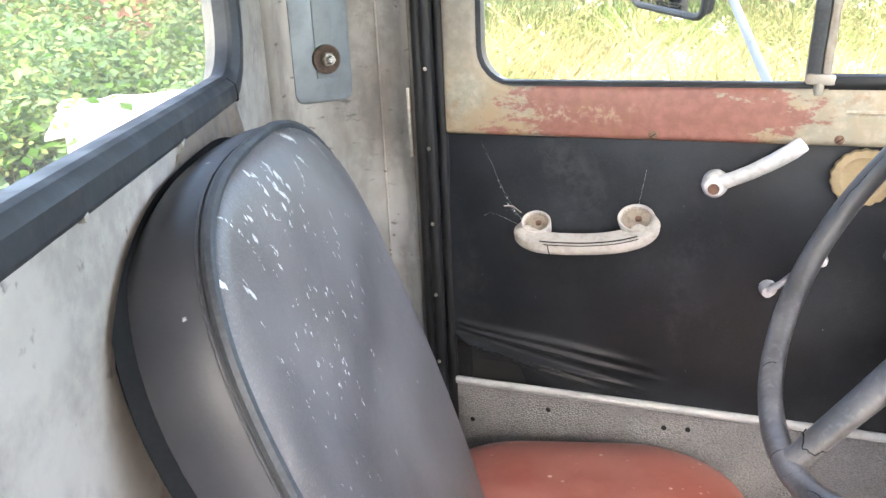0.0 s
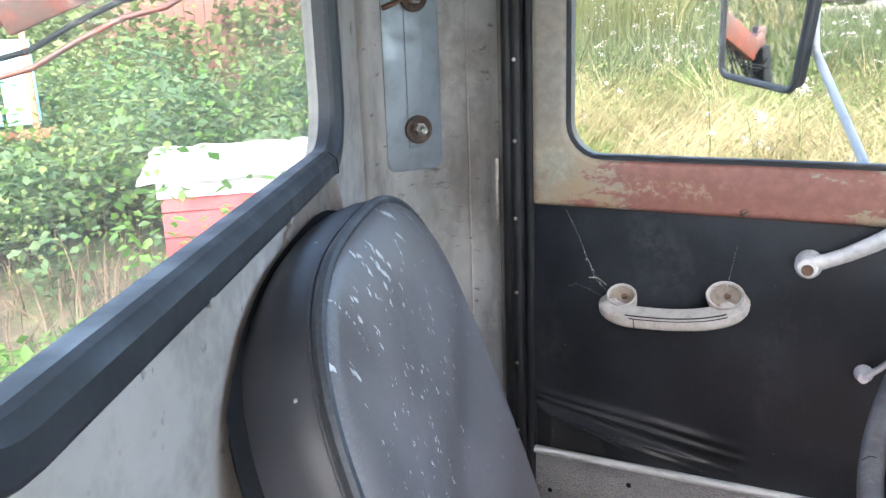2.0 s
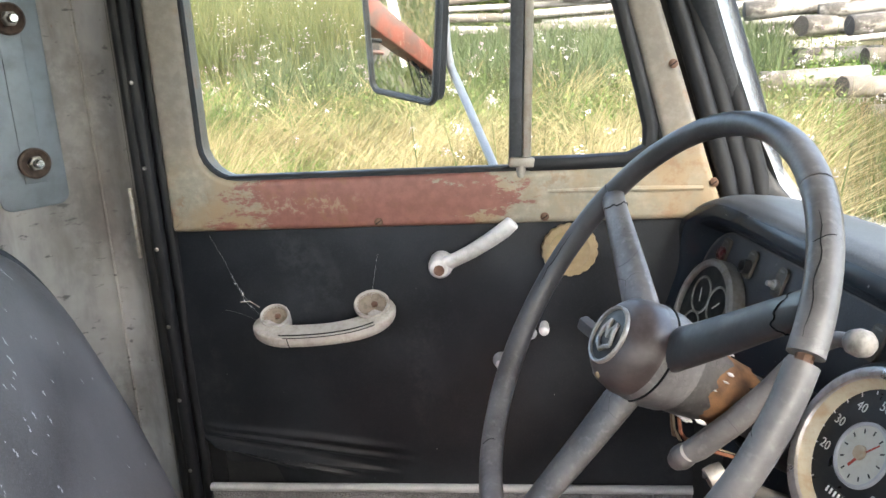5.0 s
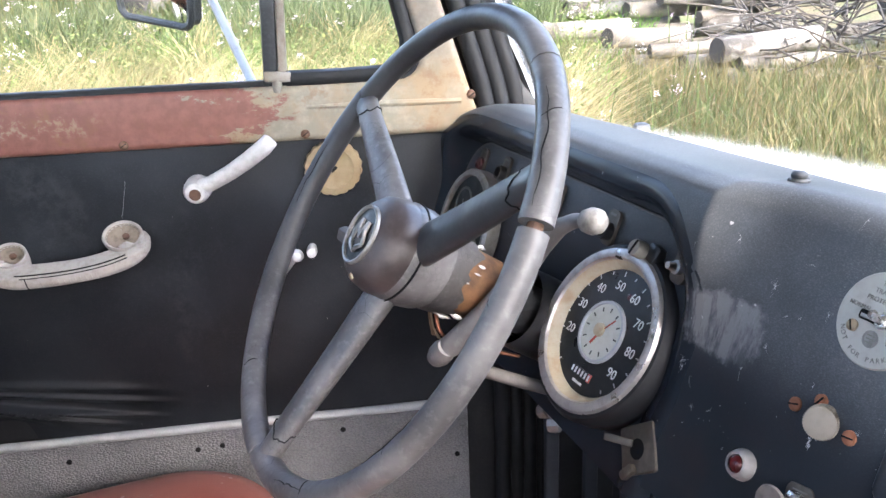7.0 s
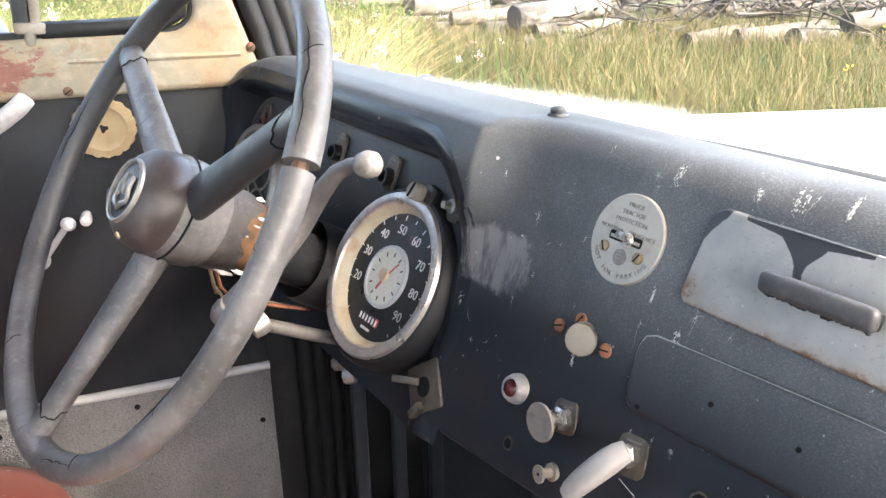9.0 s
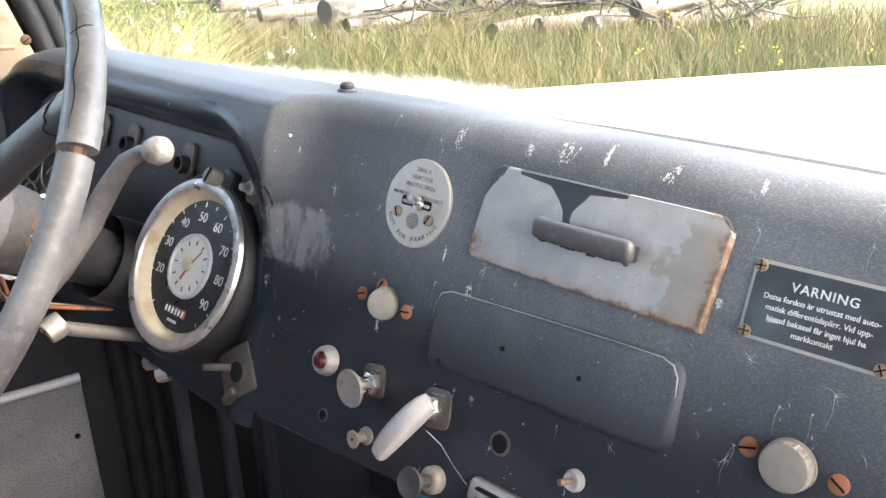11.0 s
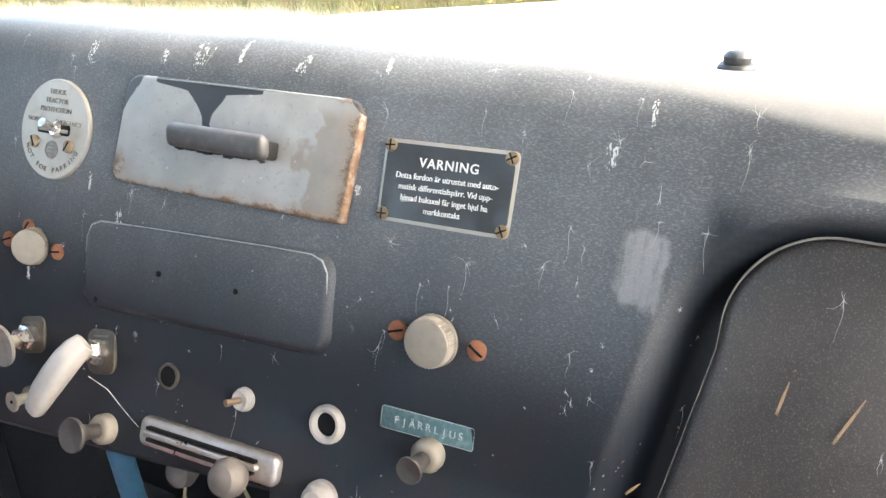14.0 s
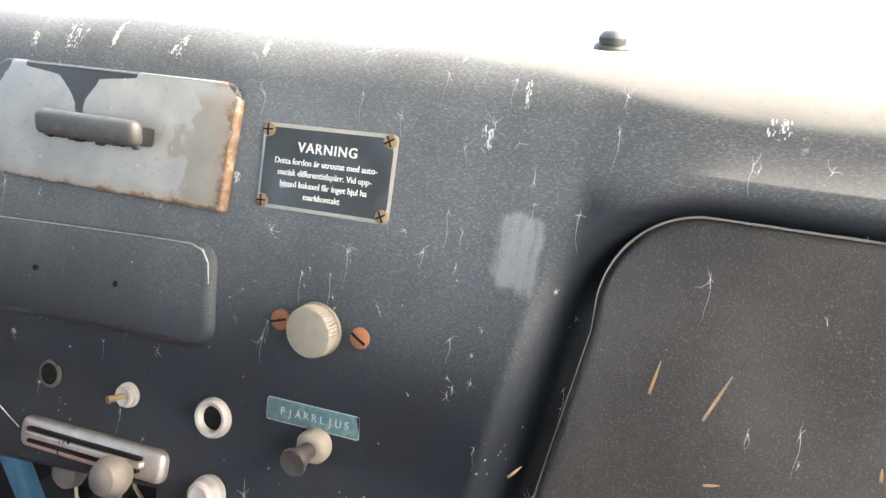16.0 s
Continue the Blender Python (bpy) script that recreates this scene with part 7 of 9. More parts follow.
for k, c in enumerate((M_BRASS, M_CABLE, M_DARK, M_RUST)):
    part("wire", tube(bmesh.new(), [(-0.004 + 0.005 * k, -0.034, -0.080), (-0.010 + 0.006 * k, -0.050, -0.095), (-0.014 + 0.006 * k, -0.060, -0.105 - 0.004 * k), (-0.010 + 0.004 * k, -0.056, -0.135), (0.0, -0.045, -0.20)], 0.0018, 6), c, col)

# column gear lever: foot, curved arm, worn ball
lev = thing("gear_lever", Matrix(), "worn grey column gear lever with a scuffed pale ball", "lever")
bm = tube(bmesh.new(), [(0.420, 0.472, 1.770), (0.437, 0.462, 1.785), (0.462, 0.447, 1.815), (0.487, 0.432, 1.850), (0.505, 0.420, 1.882), (0.516, 0.408, 1.901), (0.522, 0.392, 1.910), (0.525, 0.378, 1.913)], [0.009, 0.0115, 0.0115, 0.0105, 0.009, 0.0078, 0.0065, 0.006], 16)
part("arm", bm, M_WHEEL, lev, angle=60)
part("ball", lathe(bmesh.new(), [(0, -0.014), (0.005, -0.0125), (0.0095, -0.008), (0.0115, 0.0), (0.0102, 0.007), (0.006, 0.0115), (0, 0.0125)], 28, pose(0.5255, 0.369, 1.915, 80, 0, 20)), M_SCUFF, lev, "scuffed pale ball knob")
bm = lathe(bmesh.new(), [(0, -0.014), (0.009, -0.012), (0.0115, -0.004), (0.0115, 0.005), (0.009, 0.012), (0, 0.014)], 22, pose(0.425, 0.470, 1.773, 40, 20, 0))
part("foot", bm, M_WHEEL, lev)
part("link_rod", tube(bmesh.new(), [(0.440, 0.452, 1.766), (0.50, 0.445, 1.738), (0.585, 0.438, 1.700), (0.70, 0.43, 1.65)], 0.0062, 12), M_GREYKNOB, lev, "brownish link rod")
part("rod_nut", lathe(bmesh.new(), [(0, -0.008), (0.0105, -0.008), (0.0115, 0), (0.0105, 0.008), (0, 0.008)], 12, pose(0.448, 0.448, 1.763, 0, 70, 0)), M_STEEL, lev)
ind = thing("indicator_stalk", Matrix(), "chipped grey indicator stalk behind the wheel", "lever")
part("stalk", tube(bmesh.new(), [(0.450, 0.515, 1.828), (0.415, 0.565, 1.838), (0.388, 0.606, 1.847)], [0.005, 0.006, 0.0065], 10), M_SPOKEDARK, ind)
part("tip", rbox(bmesh.new(), 0.013, 0.026, 0.015, 0.003, pose(0.378, 0.620, 1.850, 20, 0, 30)), M_GREYKNOB, ind, "chipped tip")

# ---- driver's seat ----
SEAT_R = Vector((-0.15124, 0.9885, 0.0))
SEAT_U = Vector((-0.3363, -0.0515, 0.9404))
BACK = axes((-0.13965, 0.45, 1.8), SEAT_R, SEAT_U)     # x towards the door, y up the backrest, z forwards


def back_outline(n=72):
    """Egg-shaped backrest front: rounded top, tapering a little downwards."""
    out = []
    for k in range(n):
        a = 2 * math.pi * k / n
        c, s = math.cos(a), math.sin(a)
        e = 2 / (3.2 if s > 0 else 2.8)
        x = (0.268 if c < 0 else 0.288) * math.copysign(abs(c) ** e, c)
        y = math.copysign(abs(s) ** e, s)
        y = 0.227 * y if y > 0 else 0.40 * y
        x *= 1 - 0.10 * smooth(0.0, -0.35, y)
        y -= 0.012 * smooth(0.02, 0.26, x) * (s > 0)
        out.append((0.017 + x, y))
    return out


seat = thing("driver_seat", BACK, "black vinyl truck seat backrest streaked with bird droppings", "seat")
OUT = back_outline()
cx, cy = 0.017, -0.05
bm = bmesh.new()
rings = []
for scale, z in ((0.97, -0.135), (1.024, -0.132), (1.034, -0.126), (0.998, -0.112), (1.010, -0.085), (1.013, -0.050), (1.005, -0.018), (0.992, -0.003), (0.982, 0.001), (0.965, 0.006), (0.92, 0.013), (0.82, 0.019), (0.66, 0.021), (0.45, 0.020), (0.22, 0.018)):
    ring = []
    for x, y in OUT:
        px, py = cx + (x - cx) * scale, cy + (y - cy) * scale
        zz = z
        if z > -0.001:
            dx, dy = px - (-0.14), py - 0.03
            zz -= 0.016 * math.exp(-(dx * dx * 120 + dy * dy * 30)) * smooth(0.99, 0.9, scale)
            zz -= 0.010 * math.exp(-((px + 0.05) ** 2 * 150 + (py + 0.11) ** 2 * 110))
        if z < -0.01:
            zz = z * (0.52 - 0.34 * smooth(0.12, -0.36, py))
        ring.append(bm.verts.new((px, py, zz)))
    rings.append(ring)
# the back touches the rear wall without going into it
TO_WALL, FROM_WALL = REAR.inverted() @ BACK, BACK.inverted() @ REAR
for v in bm.verts:
    p = TO_WALL @ v.co
    if p.z < 0.006:
        p.z = 0.006
        v.co = FROM_WALL @ p
side = bmesh.new()
n_side = 8
srings = [[side.verts.new(v.co) for v in ring] for ring in rings[:n_side]]
for ring in rings[:n_side - 1]:
    for v in ring:
        bm.verts.remove(v)
rings = rings[n_side - 1:]
# flared black ring against the wall: the seat's shade there, made as shape
shell = bmesh.new()
shade_rings = [[shell.verts.new(v.co) for v in ring] for ring in srings[:4]]
for ring in srings[:3]:
    for v in ring:
        side.verts.remove(v)
srings = srings[3:]
for mesh, group in ((shell, shade_rings), (side, srings), (bm, rings)):
    for a, b in zip(group, group[1:]):
        for k in range(len(OUT)):
            j = (k + 1) % len(OUT)
            mesh.faces.new((a[k], a[j], b[j], b[k]))
bm.faces.new(rings[-1])
shell.faces.new(shade_rings[0][::-1])
back_tree = BVHTree.FromBMesh(bm)
backrest = part("backrest", bm, M_VINYL, seat, angle=75)
part("back_shell", shell, M_DARK, seat, "matt black ring for the shade behind the seat", angle=75)
part("side_band", side, M_SIDEVINYL, seat, "smooth black side band", angle=75)
bm = tube(bmesh.new(), [(cx + (x - cx) * 0.99, cy + (y - cy) * 0.99, 0.0) for x, y in OUT], 0.0052, 8, closed=True)
part("piping", bm, M_RUBBER, backrest, "black piping")
bm = tube(bmesh.new(), [(cx + (x - cx) * 1.003, cy + (y - cy) * 1.003, -0.0060) for x, y in OUT], 0.0012, 6, closed=True)
part("seam", bm, M_RUBBER, backrest)
# dried droppings: ragged thin crusts (start, end, width)
rd = random.Random(17)
STREAKS = [(-0.0235, 0.2077, -0.0126, 0.178, 5), (-0.0637, 0.2003, -0.0592, 0.1882, 4), (-0.041, 0.1966, -0.0328, 0.1718, 5), (0.0474, 0.1909, 0.0354, 0.1723, 3), (-0.1539, 0.2068, -0.1353, 0.1794, 3), (-0.1353, 0.1794, -0.1334, 0.1476, 2), (-0.204, 0.1787, -0.1968, 0.1651, 6), (-0.1776, 0.1543, -0.1702, 0.1451, 5), (0.0766, 0.214, 0.0909, 0.2028, 6), (0.1499, 0.1914, 0.1574, 0.1826, 4), (0.162, 0.1744, 0.1657, 0.1626, 3), (0.0643, 0.1903, 0.0742, 0.1769, 4), (-0.0665, 0.2116, -0.0594, 0.2042, 5), (-0.1238, 0.1763, -0.1206, 0.1668, 4), (-0.1154, 0.1878, -0.1062, 0.1817, 5), (-0.0459, 0.1727, -0.0492, 0.1695, 5)]
for k in range(150):
    x, y = rd.gauss(-0.07, 0.11), rd.gauss(0.10, 0.09)
    ln = rd.uniform(0.002, 0.009)
    STREAKS.append((x, y, x + rd.uniform(-0.2, 0.5) * ln, y - ln, rd.uniform(0.9, 3.2)))
bm = bmesh.new()
for x0, y0, x1, y1, w in STREAKS:
    ln = math.hypot(x1 - x0, y1 - y0)
    for j in range(int(3 + 420 * ln * max(w / 4, 0.6))):
        q = rd.random()
        ax, ay = x0 + (x1 - x0) * q + rd.gauss(0, 0.00032) * w, y0 + (y1 - y0) * q
        r = w * 0.00029 * rd.uniform(0.5, 1.3)
        hits = [back_tree.ray_cast(Vector((ax + r * rd.uniform(0.5, 1.2) * math.cos(a), ay + r * rd.uniform(1.0, 3.2) * math.sin(a), 0.2)), Vector((0, 0, -1)))[0] for a in (0.0, 1.05, 2.1, 3.14, 4.2, 5.25)]
        if all(hits):
            bm.faces.new([bm.verts.new(h + Vector((0, 0, 0.0006 + 0.00002 * (j % 9)))) for h in hits])
tagged(part("dropping_crust", bm, M_TUFT, backrest), "dried white bird droppings", kind="stuff")
# stuffing coming out behind
rs = random.Random(8)
for (x, y) in ((-0.242, -0.02), (-0.235, -0.10), (-0.23, -0.115), (-0.21, -0.20)):
    bm = bmesh.new()
    for k in range(9):
        bmesh.ops.create_icosphere(bm, subdivisions=1, radius=rs.uniform(0.004, 0.010), matrix=pose(x + rs.uniform(-0.012, 0.006), y + rs.uniform(-0.018, 0.018), -0.125 + rs.uniform(-0.015, 0.01)) @ Matrix.Diagonal((0.6, 1.4, 0.7, 1)))
    part("stuffing", bm, M_CARD, seat, "torn stuffing")
# metal back frame down to the cushion
part("back_frame", rbox(bmesh.new(), 0.36, 0.30, 0.03, 0.01, pose(0.017, -0.34, -0.125)), M_DARK, seat)

CUSH = pose(0.075, 0.535, 1.322, 0, 0, 3)
cushion = thing("seat_cushion", CUSH, "faded red vinyl seat cushion specked with droppings", "seat")
bm = bmesh.new()
rings = []
for scale, z in ((0.90, 0.0), (0.985, 0.01), (1.0, 0.05), (1.0, 0.105), (0.985, 0.135), (0.945, 0.156), (0.86, 0.170), (0.68, 0.180), (0.4, 0.184), (0.15, 0.185)):
    rings.append([bm.verts.new((x * scale, y * scale, z)) for x, y in rounded(0.455, 0.66, 0.15, 9)])
for a, b in zip(rings, rings[1:]):
    for k in range(len(a)):
        j = (k + 1) % len(a)
        bm.faces.new((a[k], a[j], b[j], b[k]))
bm.faces.new(rings[-1])
bm.faces.new(rings[0][::-1])


def red_vinyl():
    m = Mat("faded_red_vinyl_spotted", 0.4)
    n = m.noise(10, 5)
    c = m.mix(m.ramp(n, 0.3, 0.7), (0.22, 0.068, 0.053), (0.33, 0.135, 0.11))
    v = m.voronoi(55)
    s = m.math("MULTIPLY", m.ramp(v.outputs["Distance"], 0.2, 0.12), m.ramp(m.noise(21, 2), 0.5, 0.6))
    c = m.mix(m.math("MULTIPLY", s, 0.75), c, (0.6, 0.55, 0.52))
    m.color(c)
    m.rough(m.ramp(n, 0.3, 0.7, 0.32, 0.5))
    m.bump(m.voronoi(700).outputs["Distance"], 0.12, 0.0004)
    return m.m


part("cushion", bm, red_vinyl(), cushion, angle=75)
part("pedestal", rbox(bmesh.new(), 0.40, 0.46, 0.242, 0.01, pose(0, 0, -0.121)), M_DARK, cushion, "dark steel pedestal")
# dry leaves on the cushion by the backrest
for k in range(9):
    lf = thing("dry_leaf", CUSH @ pose(-0.17 + rs.uniform(-0.03, 0.05), -0.02 + rs.uniform(-0.14, 0.18), 0.19 + rs.uniform(0, 0.01), rs.uniform(-50, 50), rs.uniform(-50, 50), rs.uniform(0, 360)), "curled dry brown leaf on the seat", "leaf", "dry leaves")
    bm = bmesh.new()
    pr = [(0, 0), (0.008, 0.007), (0.02, 0.010), (0.034, 0.006), (0.042, 0)]
    up = [bm.verts.new((x, y, 0.006 * math.sin(x * 80))) for x, y in pr]
    mid = [bm.verts.new((x, 0, -0.003)) for x, y in pr[1:-1]]
    dn = [bm.verts.new((x, -y, 0.008 * math.sin(x * 70))) for x, y in pr[1:-1]]
    top = [up[0], *up[1:-1], up[-1]]
    lower = [up[0], *mid, up[-1]]
    for i in range(4):
        q = [top[i], top[i + 1], lower[i + 1], lower[i]]
        bm.faces.new(list(dict.fromkeys(q)))
    low2 = [up[0], *dn, up[-1]]
    for i in range(4):
        q = [lower[i], lower[i + 1], low2[i + 1], low2[i]]
        bm.faces.new(list(dict.fromkeys(q)))
    bmesh.ops.solidify(bm, geom=bm.faces[:], thickness=0.0006)
    part("blade", bm, M_CARD, lf)

# ---- outside: ground, truck nose, crane, hive, logs, plants ----
def ground_mat():
    m = Mat("grassy_earth", 0.95)
    n = m.noise(1.2, 6)
    c = m.mix(m.ramp(n, 0.35, 0.65), (0.048, 0.038, 0.024), (0.040, 0.054, 0.018))
    c = m.mix(m.ramp(m.noise(9, 5), 0.5, 0.7), c, (0.105, 0.08, 0.045))
    m.color(c)
    m.bump(m.noise(14, 5), 0.6, 0.05)
    return m.m


def ground_z(x, y):
    """Level by the truck, rising gently to the left and far off."""
    d = math.hypot(x, y)
    return (0.075 + 0.03 * min(max((y / max(d, 0.01) - 0.8) / 0.15, 0), 1)) * max(d - 6.0, 0) + 0.02 * max(d - 30, 0)


bm = bmesh.new()
ring0 = None
for r in [0.01] + [1.5 * 1.17 ** k for k in range(36)]:
    ring = [bm.verts.new((r * math.cos(2 * math.pi * k / 72), r * math.sin(2 * math.pi * k / 72), 0)) for k in range(72)]
    for v in ring:
        v.co.z = ground_z(v.co.x, v.co.y) + 0.06 * noise.noise(v.co * 0.6)
    if ring0:
        for k in range(72):
            bm.faces.new((ring0[k], ring0[(k + 1) % 72], ring[(k + 1) % 72], ring[k]))
    ring0 = ring
ground = part("ground", bm, ground_mat(), angle=80)
tagged(ground, "rough grassy ground round the parked truck", "ground", kind="structure")

# truck nose: cowl and hood beyond the windscreen
nose = thing("truck_hood", Matrix(), "pale sunlit truck hood in front of the windscreen", "hood")
bm = bmesh.new()
rows = []
NXH, NYH = 26, 48
for i in range(NXH + 1):
    x = 1.10 + 1.25 * i / NXH
    row = []
    for j in range(NYH + 1):
        q = -1 + 2 * j / NYH
        y = 0.86 * q
        z = 1.918 - 0.17 * (y + 0.04) ** 2 - 2.4 * max(abs(y) - 0.70, 0) ** 1.3 - 0.100 * max(x - 1.05, 0) - 0.35 * smooth(2.0, 2.36, x) ** 2
        row.append(bm.verts.new((x, y, z)))
    rows.append(row)
for a, b in zip(rows, rows[1:]):
    for j in range(NYH):
        bm.faces.new((a[j], a[j + 1], b[j + 1], b[j]))
bmesh.ops.solidify(bm, geom=bm.faces[:], thickness=0.01)
part("hood_panel", bm, M_HOOD, nose, angle=60)
bm = bmesh.new()
rows = []
for i in range(8):
    x = 0.775 + 0.05 * i
    rows.append([bm.verts.new((x, y, 1.905 - 0.012 * i - 0.07 * y * y)) for y in [-0.88 + 1.76 * j / 24 for j in range(25)]])
for a, b in zip(rows, rows[1:]):
    for j in range(24):
        bm.faces.new((a[j], a[j + 1], b[j + 1], b[j]))
bmesh.ops.solidify(bm, geom=bm.faces[:], thickness=0.01)
part("cowl", bm, M_HOOD, nose)
for sgn in (1, -1):
    bm = bmesh.new()
    rows = []
    for i in range(17):
        a = math.pi * (0.06 + 0.88 * i / 16)
        x, z = 1.76 - 0.62 * math.cos(a), 0.95 + 0.52 * math.sin(a)
        rows.append([bm.verts.new((x, sgn * y, z - 2.2 * max(abs(y - 0.92) - 0.22, 0) ** 2 * 2)) for y in [0.58 + 0.70 * j / 12 for j in range(13)]])
    for a, b in zip(rows, rows[1:]):
        for j in range(12):
            bm.faces.new((a[j], a[j + 1], b[j + 1], b[j]))
    bmesh.ops.solidify(bm, geom=bm.faces[:], thickness=0.01)
    part("fender", bm, M_HOOD, nose, angle=60)
mast = thing("marker_rod", pose(1.92, 1.276, 1.40), "thin marker rod with a pale tip on the fender", "rod")
part("rod", tube(bmesh.new(), [(0, 0, -0.06), (0, 0, 0.14), (0.004, 0, 0.25)], 0.007, 8), M_RUST, mast)
part("tip", lathe(bmesh.new(), [(0, -0.02), (0.018, -0.012), (0.022, 0), (0.016, 0.014), (0, 0.02)], 14, pose(0, -0.045, 0.215)), M_WHITE, mast)

# wing mirror on its arm
MIR_A, MIR_B = Vector((0.167, 1.575, 2.060)), Vector((0.286, 1.430, 2.036))
_c = (MIR_A + MIR_B) / 2
_r = (MIR_B - MIR_A).normalized()
MIRROR = axes(_c, _r, Vector((-0.054, -0.044, 1)))
mir = thing("wing_mirror", MIRROR, "black framed wing mirror on a pale steel arm", "mirror")
MO = round_poly([(-0.096, 0.0), (0.092, -0.002), (0.124, 0.34), (-0.116, 0.34)], [0.022, 0.022, 0.03, 0.03], 5)
bm = bmesh.new()
plate(bm, MO, -0.028, -0.004, 0.004)
part("shell", bm, M_BLACK, mir)
bm = bmesh.new()
ring_tube(bm, MO, -0.002, 0.0075, 8)
part("frame", bm, M_RUBBER, mir)
part("mirror_glass", plate(bmesh.new(), [(x * 0.95, 0.17 + (y - 0.17) * 0.97) for x, y in MO], -0.004, -0.001), M_MIRROR, mir, "mirror glass")
arm = thing("mirror_arm", Matrix(), "bent pale grey steel mirror arm outside the door", "bracket")
M_ARM = grime("pale_grey_arm_paint", (0.30, 0.30, 0.30), (0.17, 0.16, 0.15), 0.4, scale=30).m
part("tube", tube(bmesh.new(), [(0.315, 1.45, 2.42), (0.318, 1.455, 2.15), (0.321, 1.44, 2.105), (0.340, 1.32, 2.03), (0.362, 1.18, 1.942), (0.385, 1.04, 1.855), (0.385, 0.925, 1.84)], 0.0078, 12), M_ARM, arm)

# red-orange loader crane behind the cab
def boom_mat():
    m = Mat("rusty_orange_crane_paint", 0.55)
    n = m.noise(5, 6, 0.65)
    c = m.mix(m.ramp(n, 0.4, 0.62), (0.100, 0.016, 0.006), (0.042, 0.018, 0.013))
    c = m.mix(m.math("MULTIPLY", m.ramp(m.noise(22, 4), 0.64, 0.72), 0.5), c, (0.22, 0.17, 0.14))
    m.color(c)
    m.bump(m.noise(40, 4), 0.3, 0.004)
    return m.m


M_BOOM = boom_mat()
crane = thing("loader_crane", Matrix(), "rusty orange loader crane boom with hydraulic hoses", "crane")


def beam(a, b, w, h, name, mat, bevel=0.012):
    a, b = Vector(a), Vector(b)
    d = (b - a)
    m = axes((a + b) / 2, d, (0, 0, 1))
    return part(name, rbox(bmesh.new(), d.length, h, w, bevel, m), mat, crane)


BOOM_A = Vector((-1.55, 3.55, 2.86))
BOOM_J, BOOM_B = Vector((-3.02, 2.30, 2.07)), Vector((-3.56, 1.99, 1.595))
BOOM_M = BOOM_A + (BOOM_J - BOOM_A) * 0.7
beam(BOOM_A, BOOM_M, 0.18, 0.24, "boom", M_BOOM)
beam(BOOM_M, BOOM_J, 0.11, 0.15, "boom_extension", M_BOOM)
bm = rbox(bmesh.new(), (BOOM_B - BOOM_J).length + 0.06, 0.17, 0.13, 0.012, axes((BOOM_J + BOOM_B) / 2, BOOM_B - BOOM_J, (0, 0, 1)))
for v in bm.verts:
    q = (v.co - BOOM_J).dot(BOOM_B - BOOM_J) / (BOOM_B - BOOM_J).length_squared
    mid_ = BOOM_J + (BOOM_B - BOOM_J) * q
    v.co = mid_ + (v.co - mid_) * (1.05 - 0.3 * q)
part("boom_tip", bm, M_BOOM, crane)
beam(BOOM_A + Vector((0.1, 0, 0.16)), BOOM_A + (BOOM_J - BOOM_A) * 0.6 + Vector((0, 0, 0.18)), 0.05, 0.05, "ram", M_STEEL)
beam((-3.52, 2.02, 1.57), (-3.66, 1.93, 1.66), 0.075, 0.09, "knuckle", M_BOOM)
beam((-3.64, 1.95, 1.60), (-3.66, 1.93, 1.72), 0.06, 0.07, "stick", M_BOOM)
beam((-3.64, 1.93, 1.60), (-3.66, 1.92, 0.95), 0.09, 0.09, "rotator", M_DARK)
for k in range(6):
    a = radians(60 * k)
    part("grapple_tine", tube(bmesh.new(), [(-3.66, 1.92, 1.0), (-3.66 + 0.22 * math.cos(a), 1.92 + 0.22 * math.sin(a), 0.85), (-3.66 + 0.27 * math.cos(a), 1.92 + 0.27 * math.sin(a), 0.55), (-3.66 + 0.12 * math.cos(a), 1.92 + 0.12 * math.sin(a), 0.32)], [0.03, 0.035, 0.03, 0.012], 8), M_DARK, crane)
rh = random.Random(21)
for k in range(16):
    p0 = BOOM_J + (BOOM_B - BOOM_J) * rh.uniform(0.55, 0.99) - Vector((0, 0, 0.06))
    p1 = Vector((-3.64 + rh.uniform(-0.08, 0.08), 1.94 + rh.uniform(-0.08, 0.08), rh.uniform(1.2, 1.55)))
    mid = (p0 + p1) / 2 - Vector((rh.uniform(-0.05, 0.05), rh.uniform(-0.08, 0.08), rh.uniform(0.02, 0.3)))
    part("hydraulic_hose", tube(bmesh.new(), [p0, p0 * 0.6 + mid * 0.4 - Vector((0, 0, 0.06)), mid, p1 * 0.6 + mid * 0.4 - Vector((0, 0, 0.04)), p1], 0.005, 8), M_DARK, crane)
_u = (BOOM_J - BOOM_A).normalized()
hp = [BOOM_A + _u * (0.55 + 0.2 * k) + Vector((0.06, -0.06, -0.26 - 0.02 * math.sin(k * 2))) for k in range(9)]
hp = [hp[0] + Vector((0.02, 0.01, 0.10)), hp[0] + Vector((-0.03, 0.01, 0.0))] + hp[1:]
part("hydraulic_pipe", tube(bmesh.new(), hp, 0.013, 10), M_BOOM, crane)
part("hydraulic_hose", tube(bmesh.new(), [p + Vector((0.0, 0.0, 0.07)) for p in hp], 0.013, 10), M_DARK, crane)
beam((-3.1, 0.1, 0.3), (-3.1, 0.1, 3.4), 0.22, 0.26, "pillar", M_BOOM)
beam((-3.1, 0.1, 3.3), (-1.55, 3.55, 2.95), 0.18, 0.22, "inner_boom", M_BOOM)

